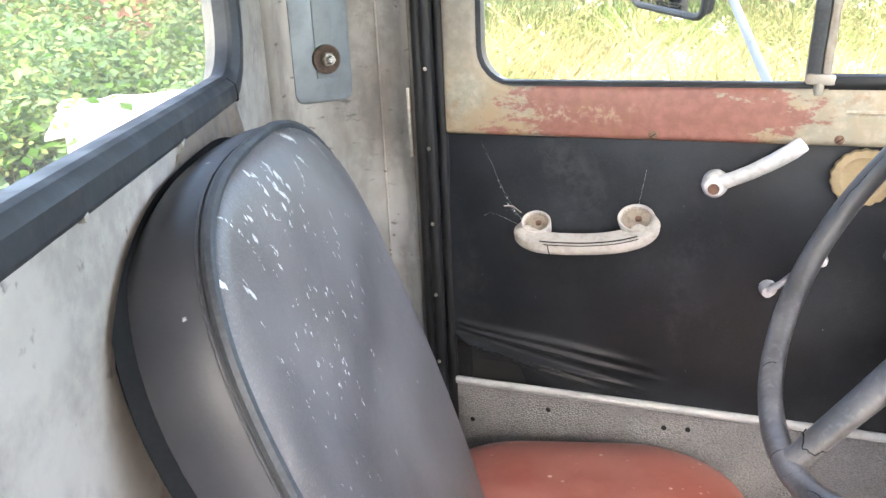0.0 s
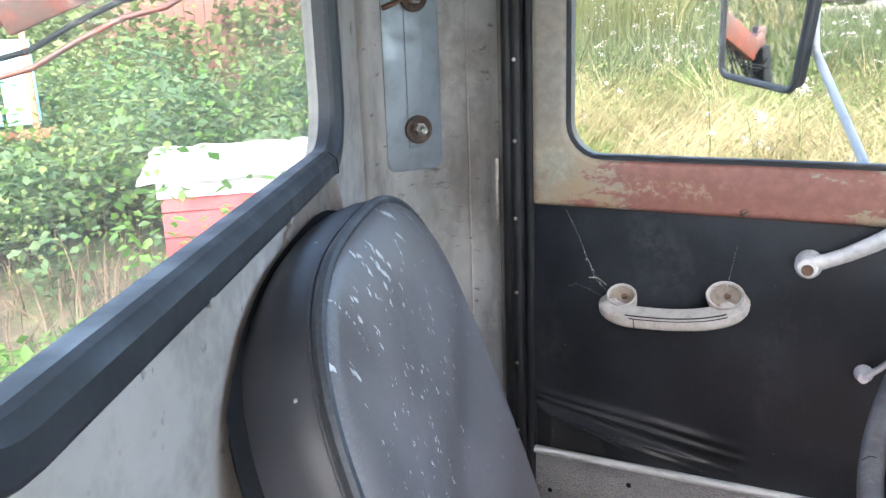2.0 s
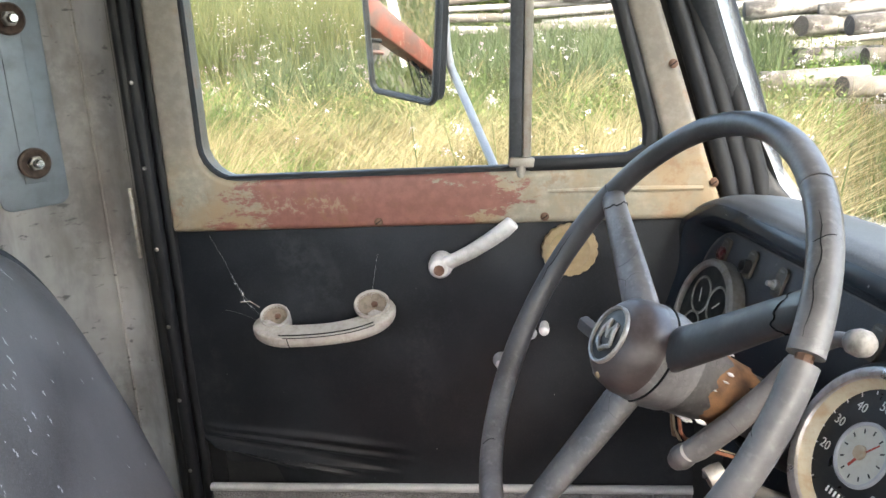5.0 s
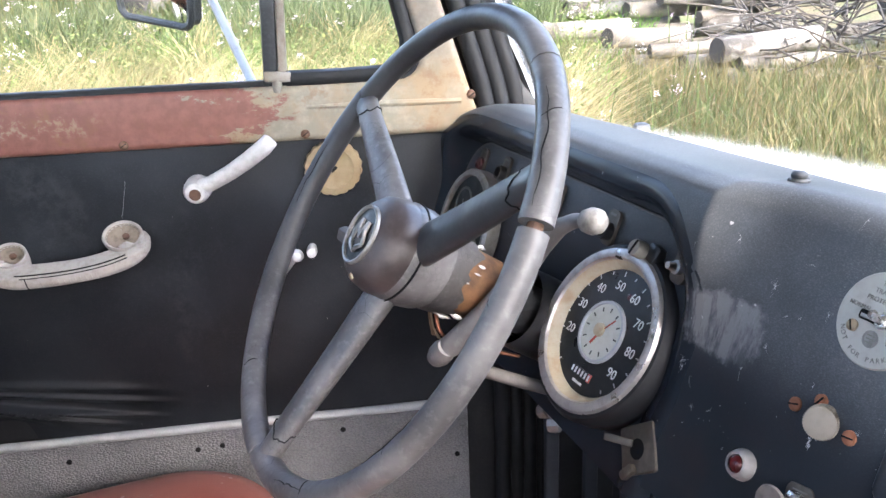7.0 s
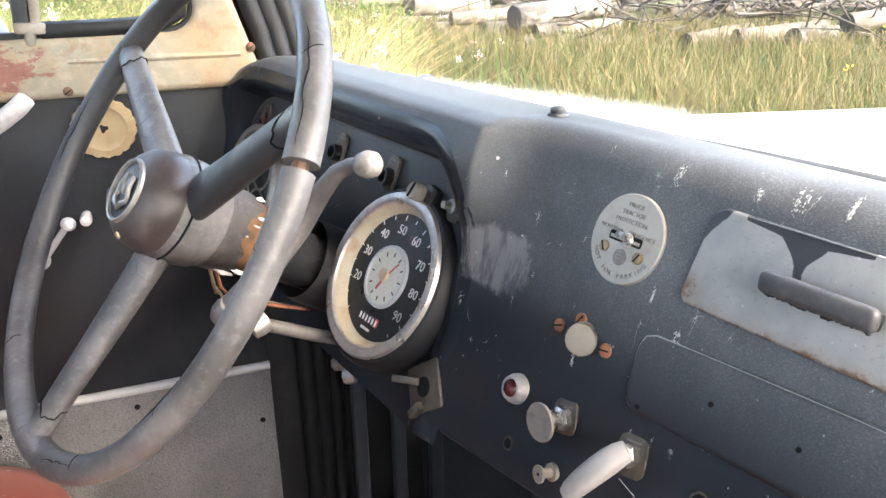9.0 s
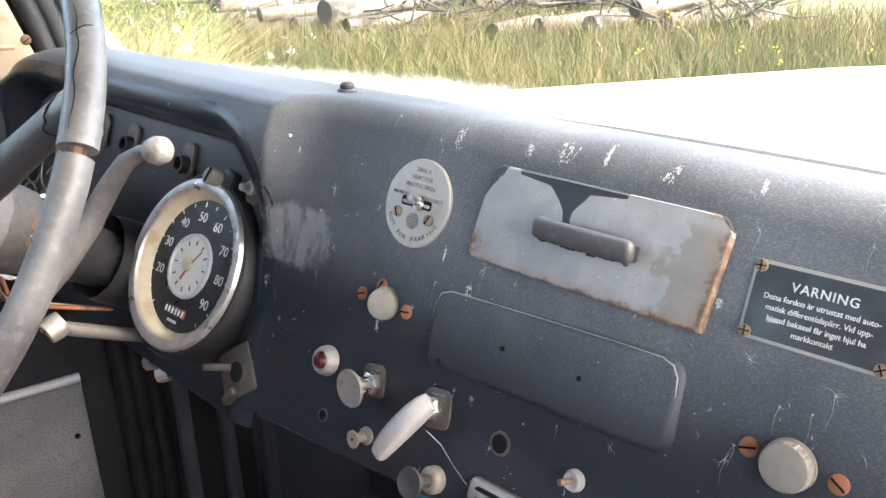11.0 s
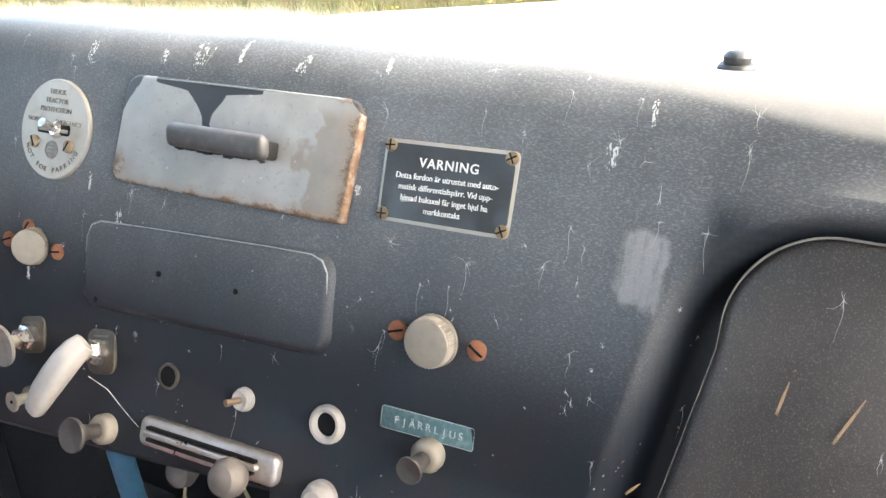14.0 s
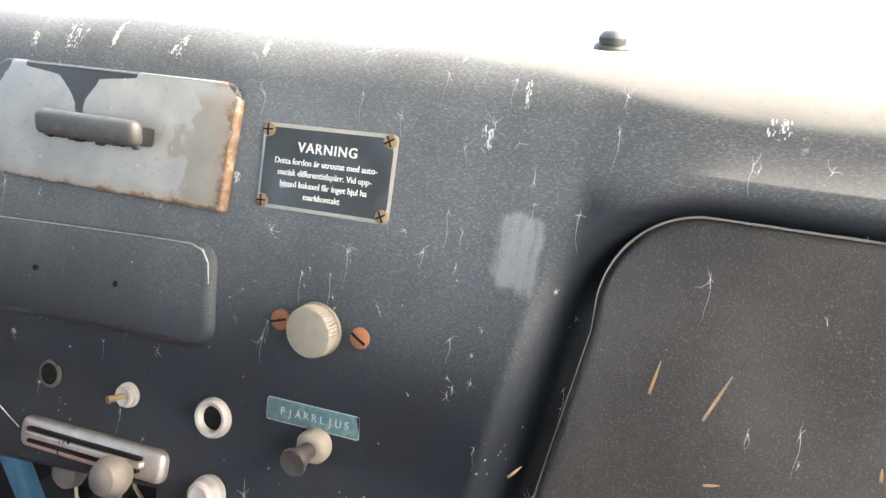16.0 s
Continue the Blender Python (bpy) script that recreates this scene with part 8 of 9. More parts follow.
# bee hive box with a warped white roof
HIVE = pose(-3.24, 5.82, 0.0, 0, 0, 28)
hive = thing("bee_hive", HIVE, "faded pink-red bee hive box under a warped white roof sheet", "hive")
M_PINK = grime("faded_red_boards", (0.30, 0.032, 0.034), (0.22, 0.052, 0.052), 0.6, scale=6, amount=0.4).m
M_WHITEBOARD = grime("flaking_white_board", (0.52, 0.52, 0.51), (0.30, 0.285, 0.27), 0.6, scale=9, amount=0.5).m
part("box", rbox(bmesh.new(), 1.25, 0.95, 0.62, 0.012, pose(0, 0, 0.68)), M_PINK, hive)
part("plinth", rbox(bmesh.new(), 1.15, 0.85, 0.38, 0.01, pose(0, 0, 0.19)), M_WHITEBOARD, hive)
part("rim_board", rbox(bmesh.new(), 1.29, 0.99, 0.15, 0.008, pose(0, 0, 1.065)), M_WHITEBOARD, hive)
for z in (0.48, 0.68, 0.88):
    part("board_joint", rbox(bmesh.new(), 1.256, 0.956, 0.008, 0, pose(0, 0, z)), M_DARK, hive)
bm = bmesh.new()
grid = []
rv = random.Random(4)
for i in range(15):
    row = []
    for j in range(11):
        x, y = -0.75 + 1.5 * i / 14, -0.62 + 1.24 * j / 10
        z = 1.215 + 0.05 * y + 0.025 * math.sin(3.1 * x + 1) * math.cos(2.2 * y) - 0.05 * smooth(0.4, 0.62, -y) + (0.012 * rv.uniform(-1, 1) if i in (0, 14) or j in (0, 10) else 0)
        if i in (0, 14) or j in (0, 10):
            x, y = x + rv.uniform(-0.02, 0.02), y + rv.uniform(-0.02, 0.02)
        row.append(bm.verts.new((x, y, z)))
    grid.append(row)
for i in range(14):
    for j in range(10):
        bm.faces.new((grid[i][j], grid[i + 1][j], grid[i + 1][j + 1], grid[i][j + 1]))
bmesh.ops.solidify(bm, geom=bm.faces[:], thickness=0.018)
part("roof_sheet", bm, M_WHITEBOARD, hive, "warped white roof sheet")

# blue crate wagon behind the plants, and the red-brown shed
crate = thing("blue_crate", pose(-7.35, 6.72, 0.0, 0, 0, 40), "pale blue boarded crate with rusty posts", "crate")
M_BLUE = grime("pale_blue_boards", (0.26, 0.52, 0.72), (0.2, 0.3, 0.4), 0.6, scale=8).m
for k in range(6):
    part("board", rbox(bmesh.new(), 0.34, 0.03, 0.9, 0.006, pose(-0.95 + 0.38 * k, 0, 1.75)), M_BLUE, crate)
for k in range(4):
    part("post", rbox(bmesh.new(), 0.07, 0.07, 2.3, 0.01, pose(-1.1 + 0.72 * k, -0.05, 1.15)), M_RUST, crate)
part("rail", rbox(bmesh.new(), 2.5, 0.06, 0.10, 0.01, pose(0, -0.03, 1.2)), M_RUST, crate)
shed = thing("board_shed", pose(-8.2, 15.5, 0.0, 0, 0, 25), "weathered red-brown board shed behind the weeds", "shed")
M_SHED = grime("weathered_red_brown_boards", (0.11, 0.045, 0.032), (0.07, 0.05, 0.045), 0.85, scale=4, amount=0.6).m
rsd = random.Random(2)
for k in range(30):
    part("board", rbox(bmesh.new(), 0.19, 0.04, 3.6, 0.008, pose(-3 + 0.2 * k, rsd.uniform(-0.015, 0.015), 1.9)), M_SHED, shed)
part("roof", rbox(bmesh.new(), 6.8, 3.2, 0.10, 0.02, pose(0, 1.2, 3.9, -14, 0, 0)), M_DARK, shed)
part("core", rbox(bmesh.new(), 6.0, 2.4, 3.4, 0.02, pose(0, 1.25, 1.8)), M_SHED, shed)

# log piles
def log_mats():
    m = Mat("grey_weathered_bark", 0.9)
    n = m.noise(5, 5, 0.65, m.map((0.3, 1, 1)))
    c = m.mix(m.ramp(n, 0.35, 0.65), (0.012, 0.0095, 0.008), (0.038, 0.032, 0.027))
    c = m.mix(m.math("MULTIPLY", m.ramp(m.noise(1.3, 4), 0.52, 0.6), 0.8), c, (0.07, 0.065, 0.06))
    m.color(c)
    m.bump(n, 0.8, 0.03)
    e = Mat("cut_log_end", 0.9)
    r = e.noise(3, 4)
    e.color(e.mix(e.ramp(r, 0.3, 0.7), (0.008, 0.006, 0.005), (0.034, 0.027, 0.022)))
    return m.m, e.m


M_TRUNK, M_LOGEND = log_mats()


def birch_mat():
    m = Mat("bleached_birch_bark", 0.85)
    n = m.noise(3.0, 5, 0.65, m.map((0.5, 1, 1)))
    c = m.mix(m.ramp(n, 0.40, 0.60), (0.022, 0.019, 0.017), (0.19, 0.178, 0.165))
    c = m.mix(m.math("MULTIPLY", m.ramp(m.noise(16, 4, 0.7), 0.56, 0.68), 0.75), c, (0.05, 0.043, 0.036))
    c = m.mix(m.math("MULTIPLY", m.ramp(m.random(), 0.35, 0.75), 0.7), c, (0.075, 0.064, 0.054))
    m.color(c)
    m.bump(n, 0.6, 0.02)
    return m.m


M_BARK = birch_mat()


def log_mesh(length, r, seed, bark=None):
    rg_ = random.Random(seed)
    bm = bmesh.new()
    rings = []
    for i in range(6):
        x = -length / 2 + length * i / 5
        rings.append([bm.verts.new((x, r * (1 + 0.06 * rg_.uniform(-1, 1)) * math.cos(2 * math.pi * k / 14), r * (1 + 0.06 * rg_.uniform(-1, 1)) * math.sin(2 * math.pi * k / 14))) for k in range(14)])
    for a, b in zip(rings, rings[1:]):
        for k in range(14):
            bm.faces.new((a[k], a[(k + 1) % 14], b[(k + 1) % 14], b[k]))
    e0, e1 = bm.faces.new(rings[0][::-1]), bm.faces.new(rings[-1])
    bm.normal_update()
    for f in bm.faces:
        f.smooth = len(f.verts) == 4
    e0.material_index = e1.material_index = 1
    me = bpy.data.meshes.new("log")
    bm.to_mesh(me)
    bm.free()
    me.materials.append(bark or M_BARK)
    me.materials.append(M_LOGEND)
    return me


LOGS = [log_mesh(1.5, 0.145, 1), log_mesh(1.4, 0.12, 2), log_mesh(1.7, 0.17, 3), log_mesh(1.5, 0.10, 4)]
M_POLE = grime("bleached_grey_pole", (0.23, 0.22, 0.215), (0.09, 0.08, 0.07), 0.85, scale=3.0, amount=0.7, grain=30).m
POLES = [log_mesh(6.5, 0.085, 5, M_POLE), log_mesh(5.4, 0.065, 6, M_POLE), log_mesh(7.2, 0.105, 7)]
rl = random.Random(12)


def log_row(meshes, radii, ax, ay, bx, by, step, layers, yaw, wild, group, label, lift):
    """Logs heaped along a line on the ground, lying at a bearing of their own."""
    n = max(int(math.hypot(bx - ax, by - ay) / step), 1)
    for layer in range(layers):
        for i in range(max(n + 1 - layer // 2, n // 2 + 1)):
            if layer and rl.random() < 0.22:
                continue
            k = rl.randrange(len(meshes))
            q = (i + 0.5 * (layer % 2) + rl.uniform(-0.25, 0.25)) / n
            x, y = ax + (bx - ax) * q, ay + (by - ay) * q
            ob = new("log", meshes[k])
            ob.matrix_basis = pose(x, y, ground_z(x, y) + radii[k] * 0.8 + lift * layer + rl.uniform(-0.05, 0.05), 0, rl.uniform(-4, 4), yaw + rl.uniform(-wild, wild))
            tagged(ob, label, "log", group)


BIG = (0.145, 0.12, 0.17, 0.10)
log_row(LOGS, BIG, 6.1, 11.9, 11.4, 5.4, 0.80, 3, -4, 14, "logs in the front pile", "dark weathered log with a pale cut end in a heap", 0.23)
log_row(LOGS, BIG, 7.4, 14.4, 15.0, 7.2, 1.0, 6, -6, 24, "logs in the front pile", "dark weathered log with a pale cut end in a heap", 0.25)
log_row(POLES, (0.085, 0.065, 0.105), 4.4, 18.6, 10.4, 16.8, 2.2, 16, -13, 5, "poles in the side pile", "long bleached grey pole in a stack behind the weeds", 0.16)

# brush thrown on the heap
rb = random.Random(44)
bm = bmesh.new()
for k in range(420):
    a, r = radians(rb.uniform(22, 50)), rb.uniform(12.0, 15.0)
    p0 = Vector((r * math.cos(a), r * math.sin(a), 0))
    p0.z = ground_z(p0.x, p0.y) + rb.uniform(0.1, 1.0)
    d = Vector((rb.gauss(0, 1), rb.gauss(0, 1), rb.gauss(0.25, 0.35))).normalized() * rb.uniform(0.5, 1.6)
    tube(bm, [p0, p0 + d * 0.5 + Vector((0, 0, rb.uniform(-0.1, 0.12))), p0 + d], [0.018, 0.012, 0.005], 5)
brush = part("brush", bm, M_TRUNK)
tagged(brush, "thin bleached branches thrown over the log heap", "branches", kind="stuff")

# old tree trunk and a leaning board behind the truck
trunk = thing("tree_trunk", pose(-13.0, 4.6, 0.4), "thick dark old tree trunk behind the truck", "trunk")
part("bole", tube(bmesh.new(), [(0, 0, 0), (0.02, 0, 0.6), (0, 0.05, 1.8), (0.1, 0, 3.4), (0.1, 0.1, 5.0)], [0.62, 0.46, 0.42, 0.40, 0.36], 18), M_TRUNK, trunk)
lean = thing("leaning_board", pose(-12.2, 3.75, 0.4, -8, 0, 60), "bleached board leaning by the old trunk", "board")
part("plank", rbox(bmesh.new(), 0.16, 0.03, 2.4, 0.005, pose(0, 0, 1.2)), M_WHITEBOARD, lean)

# ---- plants ----
def leafy(name, colors, spread=0.5):
    m = Mat(name, 0.6, spec=0.3)
    c = m.mix(m.island(), colors[0], colors[1])
    c = m.mix(m.ramp(m.noise(0.7, 3), 0.4, 0.65), c, colors[2])
    m.color(c)
    m.b.inputs["Subsurface Weight"].default_value = 0.0
    tl = m.t.nodes.new("ShaderNodeBsdfTranslucent")
    mx = m.t.nodes.new("ShaderNodeMixShader")
    mx.inputs[0].default_value = spread
    m.t.links.new(c, tl.inputs[0])
    out = next(n for n in m.t.nodes if n.type == "OUTPUT_MATERIAL")
    m.t.links.new(m.b.outputs[0], mx.inputs[1])
    m.t.links.new(tl.outputs[0], mx.inputs[2])
    m.t.links.new(mx.outputs[0], out.inputs[0])
    return m.m


M_GRASS = leafy("dry_and_green_grass", ((0.030, 0.054, 0.016), (0.105, 0.108, 0.040), (0.048, 0.070, 0.022)), 0.35)
M_MEADOW = leafy("ripe_meadow_grass", ((0.048, 0.062, 0.020), (0.130, 0.124, 0.052), (0.064, 0.078, 0.028)), 0.35)
M_FRONT = leafy("green_gold_front_grass", ((0.030, 0.050, 0.013), (0.095, 0.090, 0.032), (0.040, 0.062, 0.018)), 0.35)
M_FRONTSTRAW = leafy("brown_gold_dry_grass", ((0.100, 0.078, 0.036), (0.150, 0.124, 0.064), (0.078, 0.058, 0.028)), 0.35)
M_STRAW = leafy("dry_straw", ((0.165, 0.140, 0.066), (0.265, 0.228, 0.128), (0.125, 0.106, 0.050)), 0.35)
M_WEED = leafy("grey_green_weeds", ((0.030, 0.050, 0.020), (0.092, 0.104, 0.050), (0.044, 0.066, 0.026)), 0.35)
M_LEAF = leafy("bramble_leaf", ((0.052, 0.084, 0.022), (0.146, 0.172, 0.062), (0.078, 0.110, 0.032)), 0.4)
M_BRIGHT = leafy("bright_leaf", ((0.07, 0.155, 0.026), (0.115, 0.205, 0.045), (0.07, 0.14, 0.026)), 0.45)
M_FLOWER = leafy("white_flower_heads", ((0.46, 0.43, 0.42), (0.56, 0.53, 0.52), (0.30, 0.22, 0.28)), 0.3)
M_YELLOW = leafy("yellow_flower_heads", ((0.62, 0.46, 0.04), (0.66, 0.52, 0.06), (0.55, 0.42, 0.03)), 0.3)
M_STEM = leafy("brown_stems", ((0.075, 0.048, 0.030), (0.150, 0.105, 0.068), (0.070, 0.050, 0.036)), 0.1)

gen = np.random.default_rng(7)


def ground_many(x, y):
    d = np.hypot(x, y)
    return (0.075 + 0.03 * np.clip((y / np.maximum(d, 0.01) - 0.8) / 0.15, 0, 1)) * np.maximum(d - 6.0, 0) + 0.02 * np.maximum(d - 30, 0)


def sector(n, az0, az1, r0, r1, bias=0.5):
    """Scatter by bearing from the cab and distance; more of it near."""
    az = np.radians(gen.uniform(az0, az1, n))
    r = r0 + (r1 - r0) * gen.random(n) ** (1 / (1 + bias)) if bias >= 0 else r0 + (r1 - r0) * gen.random(n) ** (1 - bias)
    return r * np.cos(az), r * np.sin(az)


def stuff(name, verts, faces, mat, label):
    me = bpy.data.meshes.new(name)
    me.vertices.add(len(verts))
    me.vertices.foreach_set("co", np.asarray(verts, np.float32).ravel())
    k = faces.shape[1]
    me.loops.add(faces.size)
    me.loops.foreach_set("vertex_index", faces.astype(np.int32).ravel())
    me.polygons.add(len(faces))
    me.polygons.foreach_set("loop_start", np.arange(0, faces.size, k, dtype=np.int32))
    me.polygons.foreach_set("loop_total", np.full(len(faces), k, np.int32))
    me.update(calc_edges=True)
    me.materials.append(mat)
    return tagged(new(name, me), label, "plants", kind="stuff")


def blades(name, x, y, h, w, bend, mat, label, z0=None, way=None):
    """Tapered bent blades: five points, three triangles each."""
    n = len(x)
    z = (ground_many(x, y) if z0 is None else z0) - 0.03
    a, b = gen.uniform(0, 2 * np.pi, n), gen.uniform(0, 2 * np.pi, n)
    if way is not None:
        b = way + gen.normal(0, 0.35, n)
    h = h * gen.uniform(0.6, 1.15, n)
    lean = bend * gen.uniform(0.2, 1.3, n) * h
    sx, sy = np.cos(a) * w / 2, np.sin(a) * w / 2
    lx, ly = np.cos(b) * lean, np.sin(b) * lean
    base = np.stack([x, y, z], 1)
    v = np.empty((n, 5, 3))
    for i, (q, wd) in enumerate(((0.0, 1), (0.0, -1), (0.55, 0.8), (0.55, -0.8), (1.0, 0))):
        v[:, i, 0] = x + sx * wd + lx * q * q
        v[:, i, 1] = y + sy * wd + ly * q * q
        v[:, i, 2] = z + h * (q - 0.12 * q * q)
    idx = np.arange(n)[:, None] * 5
    f = np.concatenate([idx + [0, 1, 3], idx + [0, 3, 2], idx + [2, 3, 4]], 1).reshape(-1, 3)
    return stuff(name, v.reshape(-1, 3), f, mat, label)


def leaves(name, c, size, mat, label, droop=0.5):
    """Folded pointed leaves: two triangles on each side of the midrib."""
    n = len(c)
    d = gen.normal(size=(n, 3))
    d[:, 2] = d[:, 2] * 0.5 - droop * 0.4
    d /= np.linalg.norm(d, axis=1)[:, None]
    up = gen.normal(size=(n, 3)) * 0.5 + [0, 0, 1.0]
    s = np.cross(d, up)
    s /= np.linalg.norm(s, axis=1)[:, None]
    u = np.cross(s, d)
    ln = (size * gen.uniform(0.6, 1.3, n))[:, None]
    v = np.empty((n, 5, 3))
    v[:, 0] = c
    v[:, 1] = c + d * ln * 0.45 + s * ln * 0.33 + u * ln * 0.08
    v[:, 2] = c + d * ln
    v[:, 3] = c + d * ln * 0.45 - s * ln * 0.33 + u * ln * 0.08
    v[:, 4] = c + d * ln * 0.5 - u * ln * 0.05
    idx = np.arange(n)[:, None] * 5
    f = np.concatenate([idx + [0, 4, 1], idx + [1, 4, 2], idx + [0, 3, 4], idx + [4, 3, 2]], 1).reshape(-1, 3)
    return stuff(name, v.reshape(-1, 3), f, mat, label)


# meadow to the left and ahead
x, y = sector(24000, 2, 62, 3.6, 12.0, 0.4)
blades("front_grass", x, y, 0.5, 0.009, 0.6, M_FRONT, "shorter meadow grass ahead of the truck")
x, y = sector(36000, 60, 108, 4.5, 13.0, 0.4)
blades("meadow_grass", x, y, 0.85, 0.010, 0.5, M_MEADOW, "tall green and yellow meadow grass beside the truck")
x, y = sector(8000, 58, 106, 3.4, 10.0, 0.4)
blades("dry_grass", x, y, 0.95, 0.008, 0.6, M_STRAW, "tall dry straw-coloured grass in the meadow")
x, y = sector(22000, 62, 110, 10.0, 26.0, 0.5)
blades("far_grass", x, y, 0.8, 0.020, 0.6, M_WEED, "meadow grass further off by the log piles")
# straw combed over in clumps
x, y = np.concatenate([sector(300, 60, 108, 5.5, 9.6, 0.2), sector(50, 62, 108, 9.6, 14.0, 0.2)], 1)
k = 34
way = np.repeat(gen.normal(0, 0.8, len(x)) + np.pi * (gen.random(len(x)) < 0.2), k)
x, y = np.repeat(x, k) + gen.normal(0, 0.11, len(x) * k), np.repeat(y, k) + gen.normal(0, 0.11, len(y) * k)
blades("straw_clumps", x, y, 1.25, 0.013, 0.95, M_STRAW, "bent clumps of pale dry straw in the meadow", way=way)
x, y = np.concatenate([sector(150, 95, 110, 6.8, 9.3, 0.2), sector(90, 56, 108, 9.5, 16.0, 0.3)], 1)
x, y = np.repeat(x, 60) + gen.normal(0, 0.16, len(x) * 60), np.repeat(y, 60) + gen.normal(0, 0.16, len(y) * 60)
blades("green_tufts", x, y, 0.85, 0.018, 0.6, M_BRIGHT, "fresh green tufts low in the meadow")
# tall weeds before the log piles, short grass behind the truck
x, y = np.concatenate([sector(9000, 62, 98, 13.0, 18.0, 0.3), sector(9000, 84, 110, 15.0, 25.0, 0.3)], 1)
blades("tall_weeds", x, y, 1.4, 0.024, 0.4, M_WEED, "tall green weeds growing before the poles")
x, y = sector(16000, 88, 112, 15.0, 23.0, 0.3)
blades("pale_weeds", x, y, 2.3, 0.020, 0.35, M_MEADOW, "very tall pale weeds at the far edge of the meadow")
x, y = sector(70, 88, 108, 14.0, 22.0, 0.3)
c = np.stack([x, y, ground_many(x, y) + gen.uniform(1.2, 2.3, len(x))], 1)
leaves("far_thistle_heads", np.repeat(c, 26, 0) + gen.normal(0, 0.10, (len(c) * 26, 3)), 0.04, M_FLOWER, "far white thistle heads above the weeds", -0.6)
x, y = sector(11000, 2, 62, 5.5, 13.0, 0.7)
blades("log_grass", x, y, 0.78, 0.009, 0.5, M_FRONTSTRAW, "tall dry grass growing before the heaped logs")
x, y = sector(16000, 2, 60, 6.0, 13.5, 0.6)
blades("log_weeds", x, y, 0.62, 0.013, 0.5, M_FRONT, "green weeds growing before the heaped logs")
x, y = sector(16000, 150, 190, 5.0, 24.0, 0.4)
blades("yard_grass", x, y, 0.35, 0.03, 0.5, M_GRASS, "short grass behind the truck")
x, y = sector(5000, 150, 190, 12.0, 24.0, 0.4)
blades("yard_straw", x, y, 0.4, 0.03, 0.6, M_STRAW, "short dry grass behind the truck")
# undergrowth of leaves in the meadow
x, y = sector(26000, 58, 106, 6.0, 18.0, 0.7)
c = np.stack([x, y, ground_many(x, y) + gen.uniform(0.05, 0.8, len(x))], 1)
leaves("meadow_leaves", c, 0.06, M_LEAF, "low green leaves among the meadow grass")
# thistle and yarrow heads
x, y = np.concatenate([sector(46, 52, 106, 6.0, 20.0, 0.2), sector(90, 60, 108, 11.0, 20.0, 0.3)], 1)
x, y = np.repeat(x, 5) + gen.normal(0, 0.4, len(x) * 5), np.repeat(y, 5) + gen.normal(0, 0.4, len(y) * 5)
heads = []
for hx, hy in zip(x, y):
    hz = float(ground_many(hx, hy)) + gen.uniform(0.75, 1.45)
    k = gen.integers(6, 30)
    s = gen.uniform(0.012, 0.042)
    heads.append(np.stack([hx + gen.normal(0, s, k), hy + gen.normal(0, s, k), hz + gen.normal(0, s * 0.8, k)], 1))
blades("thistle_stems", x, y, 1.5, 0.02, 0.1, M_GRASS, "tall green thistle stems in the meadow")
leaves("thistle_heads", np.concatenate(heads), 0.022, M_FLOWER, "white seed heads of thistles in the meadow", -0.6)
x, y = sector(9, 8, 34, 7.0, 10.0, 0.6)
c = np.stack([x, y, ground_many(x, y) + gen.uniform(0.5, 0.9, len(x))], 1)
leaves("tansy_heads", np.repeat(c, 6, 0) + gen.normal(0, 0.025, (len(c) * 6, 3)), 0.03, M_YELLOW, "small yellow flower heads in the grass", -0.6)

# brambles and nettles behind the cab
def thicket(n_stems, az0, az1, r0, r1, h, per, size, mat, name, label):
    x, y = sector(n_stems, az0, az1, r0, r1, 0.8)
    c = []
    for sx, sy in zip(x, y):
        hh = h * gen.uniform(0.6, 1.15) * (0.86 + 0.34 * math.sin(1.9 * sx + 0.6) * math.cos(1.5 * sy))
        t = gen.random(per) ** 0.7
        lean = gen.normal(0, 0.18, 2)
        r = 0.10 + 0.16 * gen.random(per)
        a = gen.uniform(0, 2 * np.pi, per)
        z = float(ground_many(sx, sy))
        c.append(np.stack([sx + lean[0] * t + r * np.cos(a), sy + lean[1] * t + r * np.sin(a), z + hh * (0.15 + 0.85 * t)], 1))
    leaves(name, np.concatenate(c), size, mat, label)
    return x, y


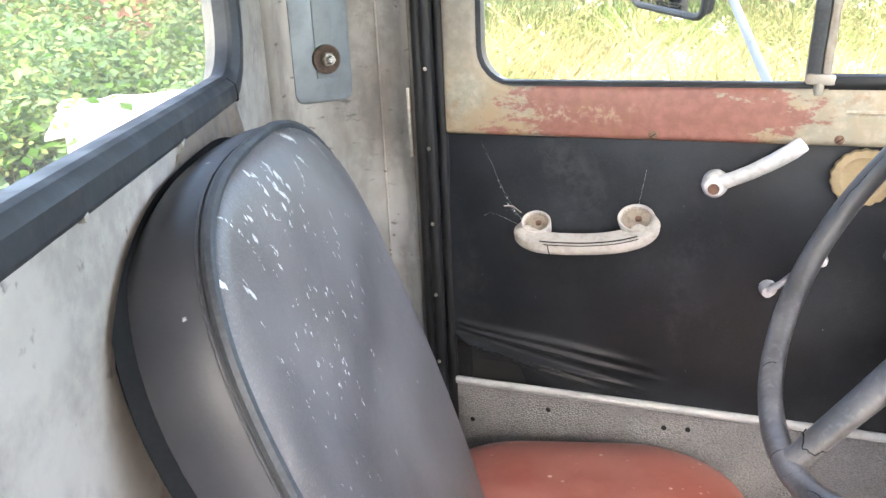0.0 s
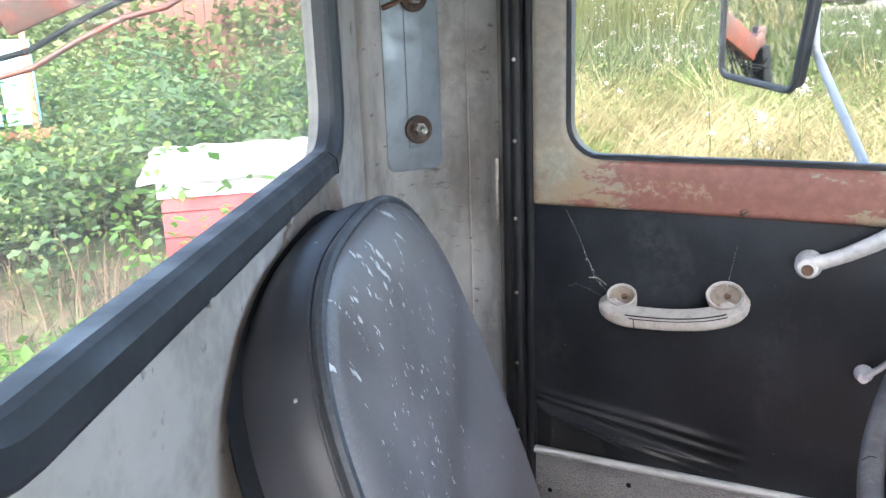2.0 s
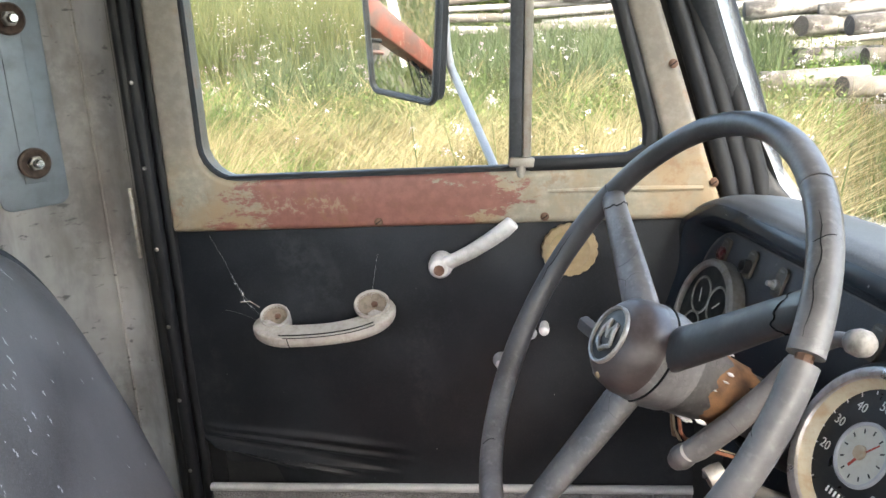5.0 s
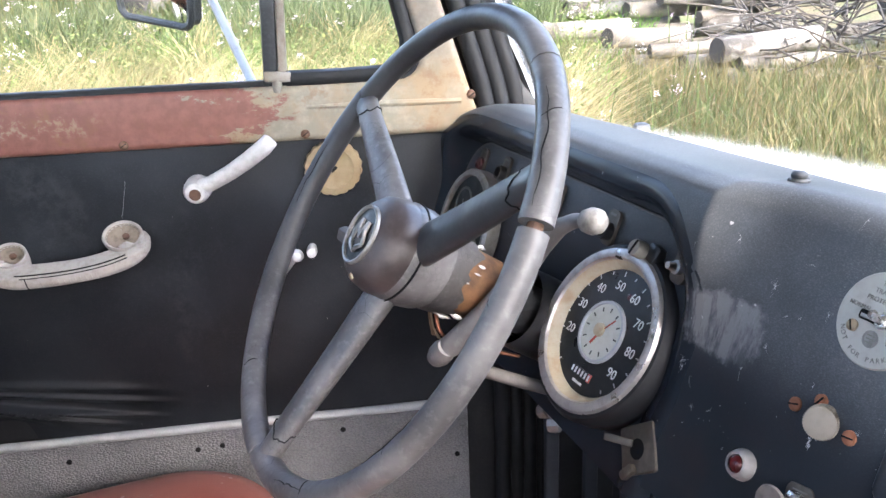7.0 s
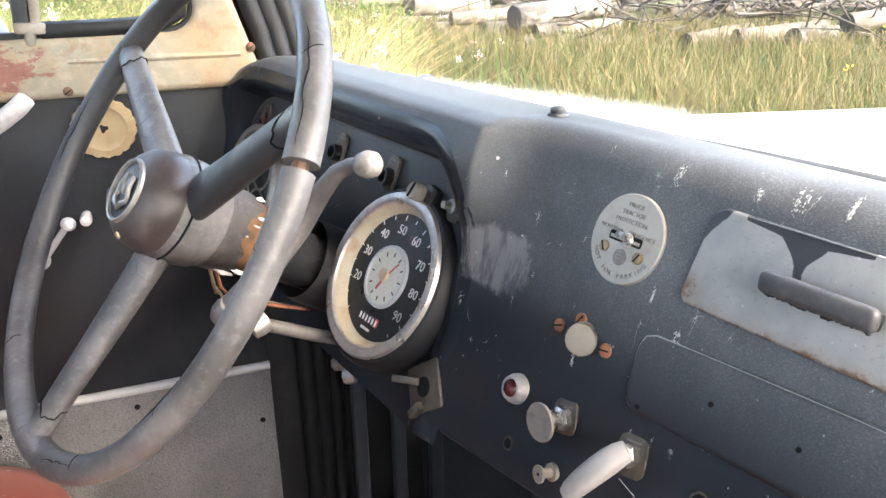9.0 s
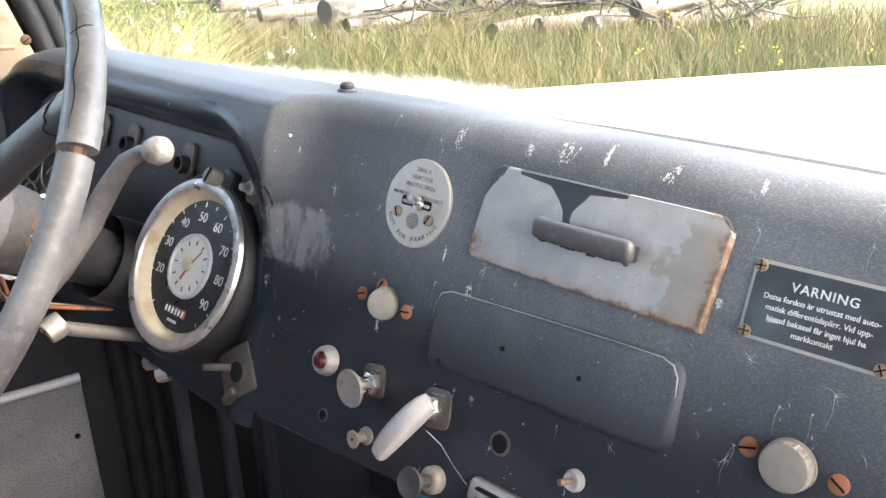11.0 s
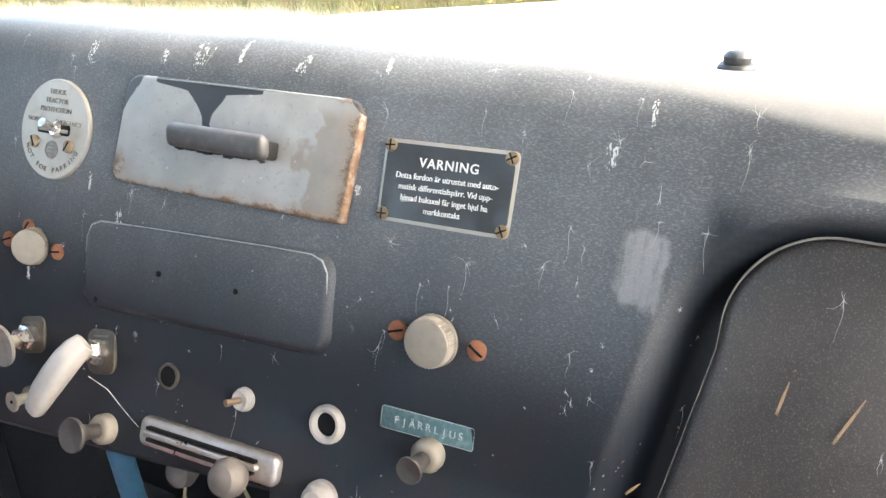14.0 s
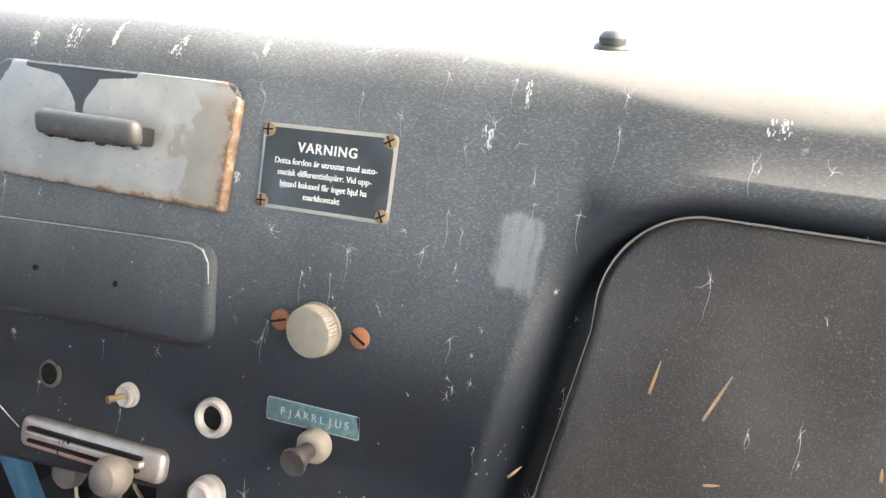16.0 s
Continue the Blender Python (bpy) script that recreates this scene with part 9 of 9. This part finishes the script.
M_NETTLE = leafy("grey_green_nettle_leaf", ((0.036, 0.070, 0.026), (0.085, 0.128, 0.058), (0.050, 0.090, 0.036)), 0.4)
thicket(420, 107, 150, 6.4, 12.0, 1.5, 60, 0.105, M_NETTLE, "nettles", "tall grey-green nettles standing in the thicket")
bx, by = thicket(800, 107, 150, 6.6, 13.0, 1.45, 100, 0.060, M_LEAF, "bramble_thicket", "dense green raspberry and nettle thicket behind the truck")
thicket(260, 108, 150, 6.4, 11.0, 1.5, 24, 0.10, M_BRIGHT, "bright_shoots", "bright young green leaves on top of the thicket")
thicket(1300, 103, 150, 13.0, 26.0, 2.6, 36, 0.19, M_LEAF, "far_thicket", "tall green bushes further off behind the thicket")
thicket(40, 121, 140, 4.6, 6.0, 0.35, 16, 0.10, M_BRIGHT, "ground_shoots", "bright green shoots on the bare earth")
thicket(10, 113, 126, 5.2, 5.6, 1.25, 26, 0.11, M_BRIGHT, "hive_shoots", "green shoots growing up before the hive")
x, y = sector(1600, 112, 150, 4.4, 7.2, 0.3)
blades("dead_stalks", x, y, 0.34, 0.010, 1.7, M_STEM, "broken dry stalks lying over the bare earth")
blades("bramble_stems", bx, by, 1.2, 0.016, 0.3, M_STEM, "thin brown stems of the thicket")
x, y = sector(260, 112, 150, 5.4, 7.5, 0.3)
blades("dead_stems", x, y, 0.8, 0.012, 0.35, M_STEM, "dry brown stems standing at the thicket's edge")

# wood behind the meadow: a dense far leaf wall
x, y = sector(2800, 0, 112, 22.0, 40.0, 0.4)
c = []
for sx, sy in zip(x, y):
    k = 30
    hh = gen.uniform(2.0, 7.0)
    z = float(ground_many(sx, sy))
    a = gen.uniform(0, 2 * np.pi, k)
    t = gen.random(k)
    r = (0.5 + 1.1 * np.sin(np.pi * np.clip(t, 0.05, 0.95))) * gen.random(k) ** 0.5
    c.append(np.stack([sx + r * np.cos(a), sy + r * np.sin(a), z + 0.3 + hh * t], 1))
leaves("far_wood", np.concatenate(c), 0.42, M_LEAF, "far green wood edge beyond the meadow")
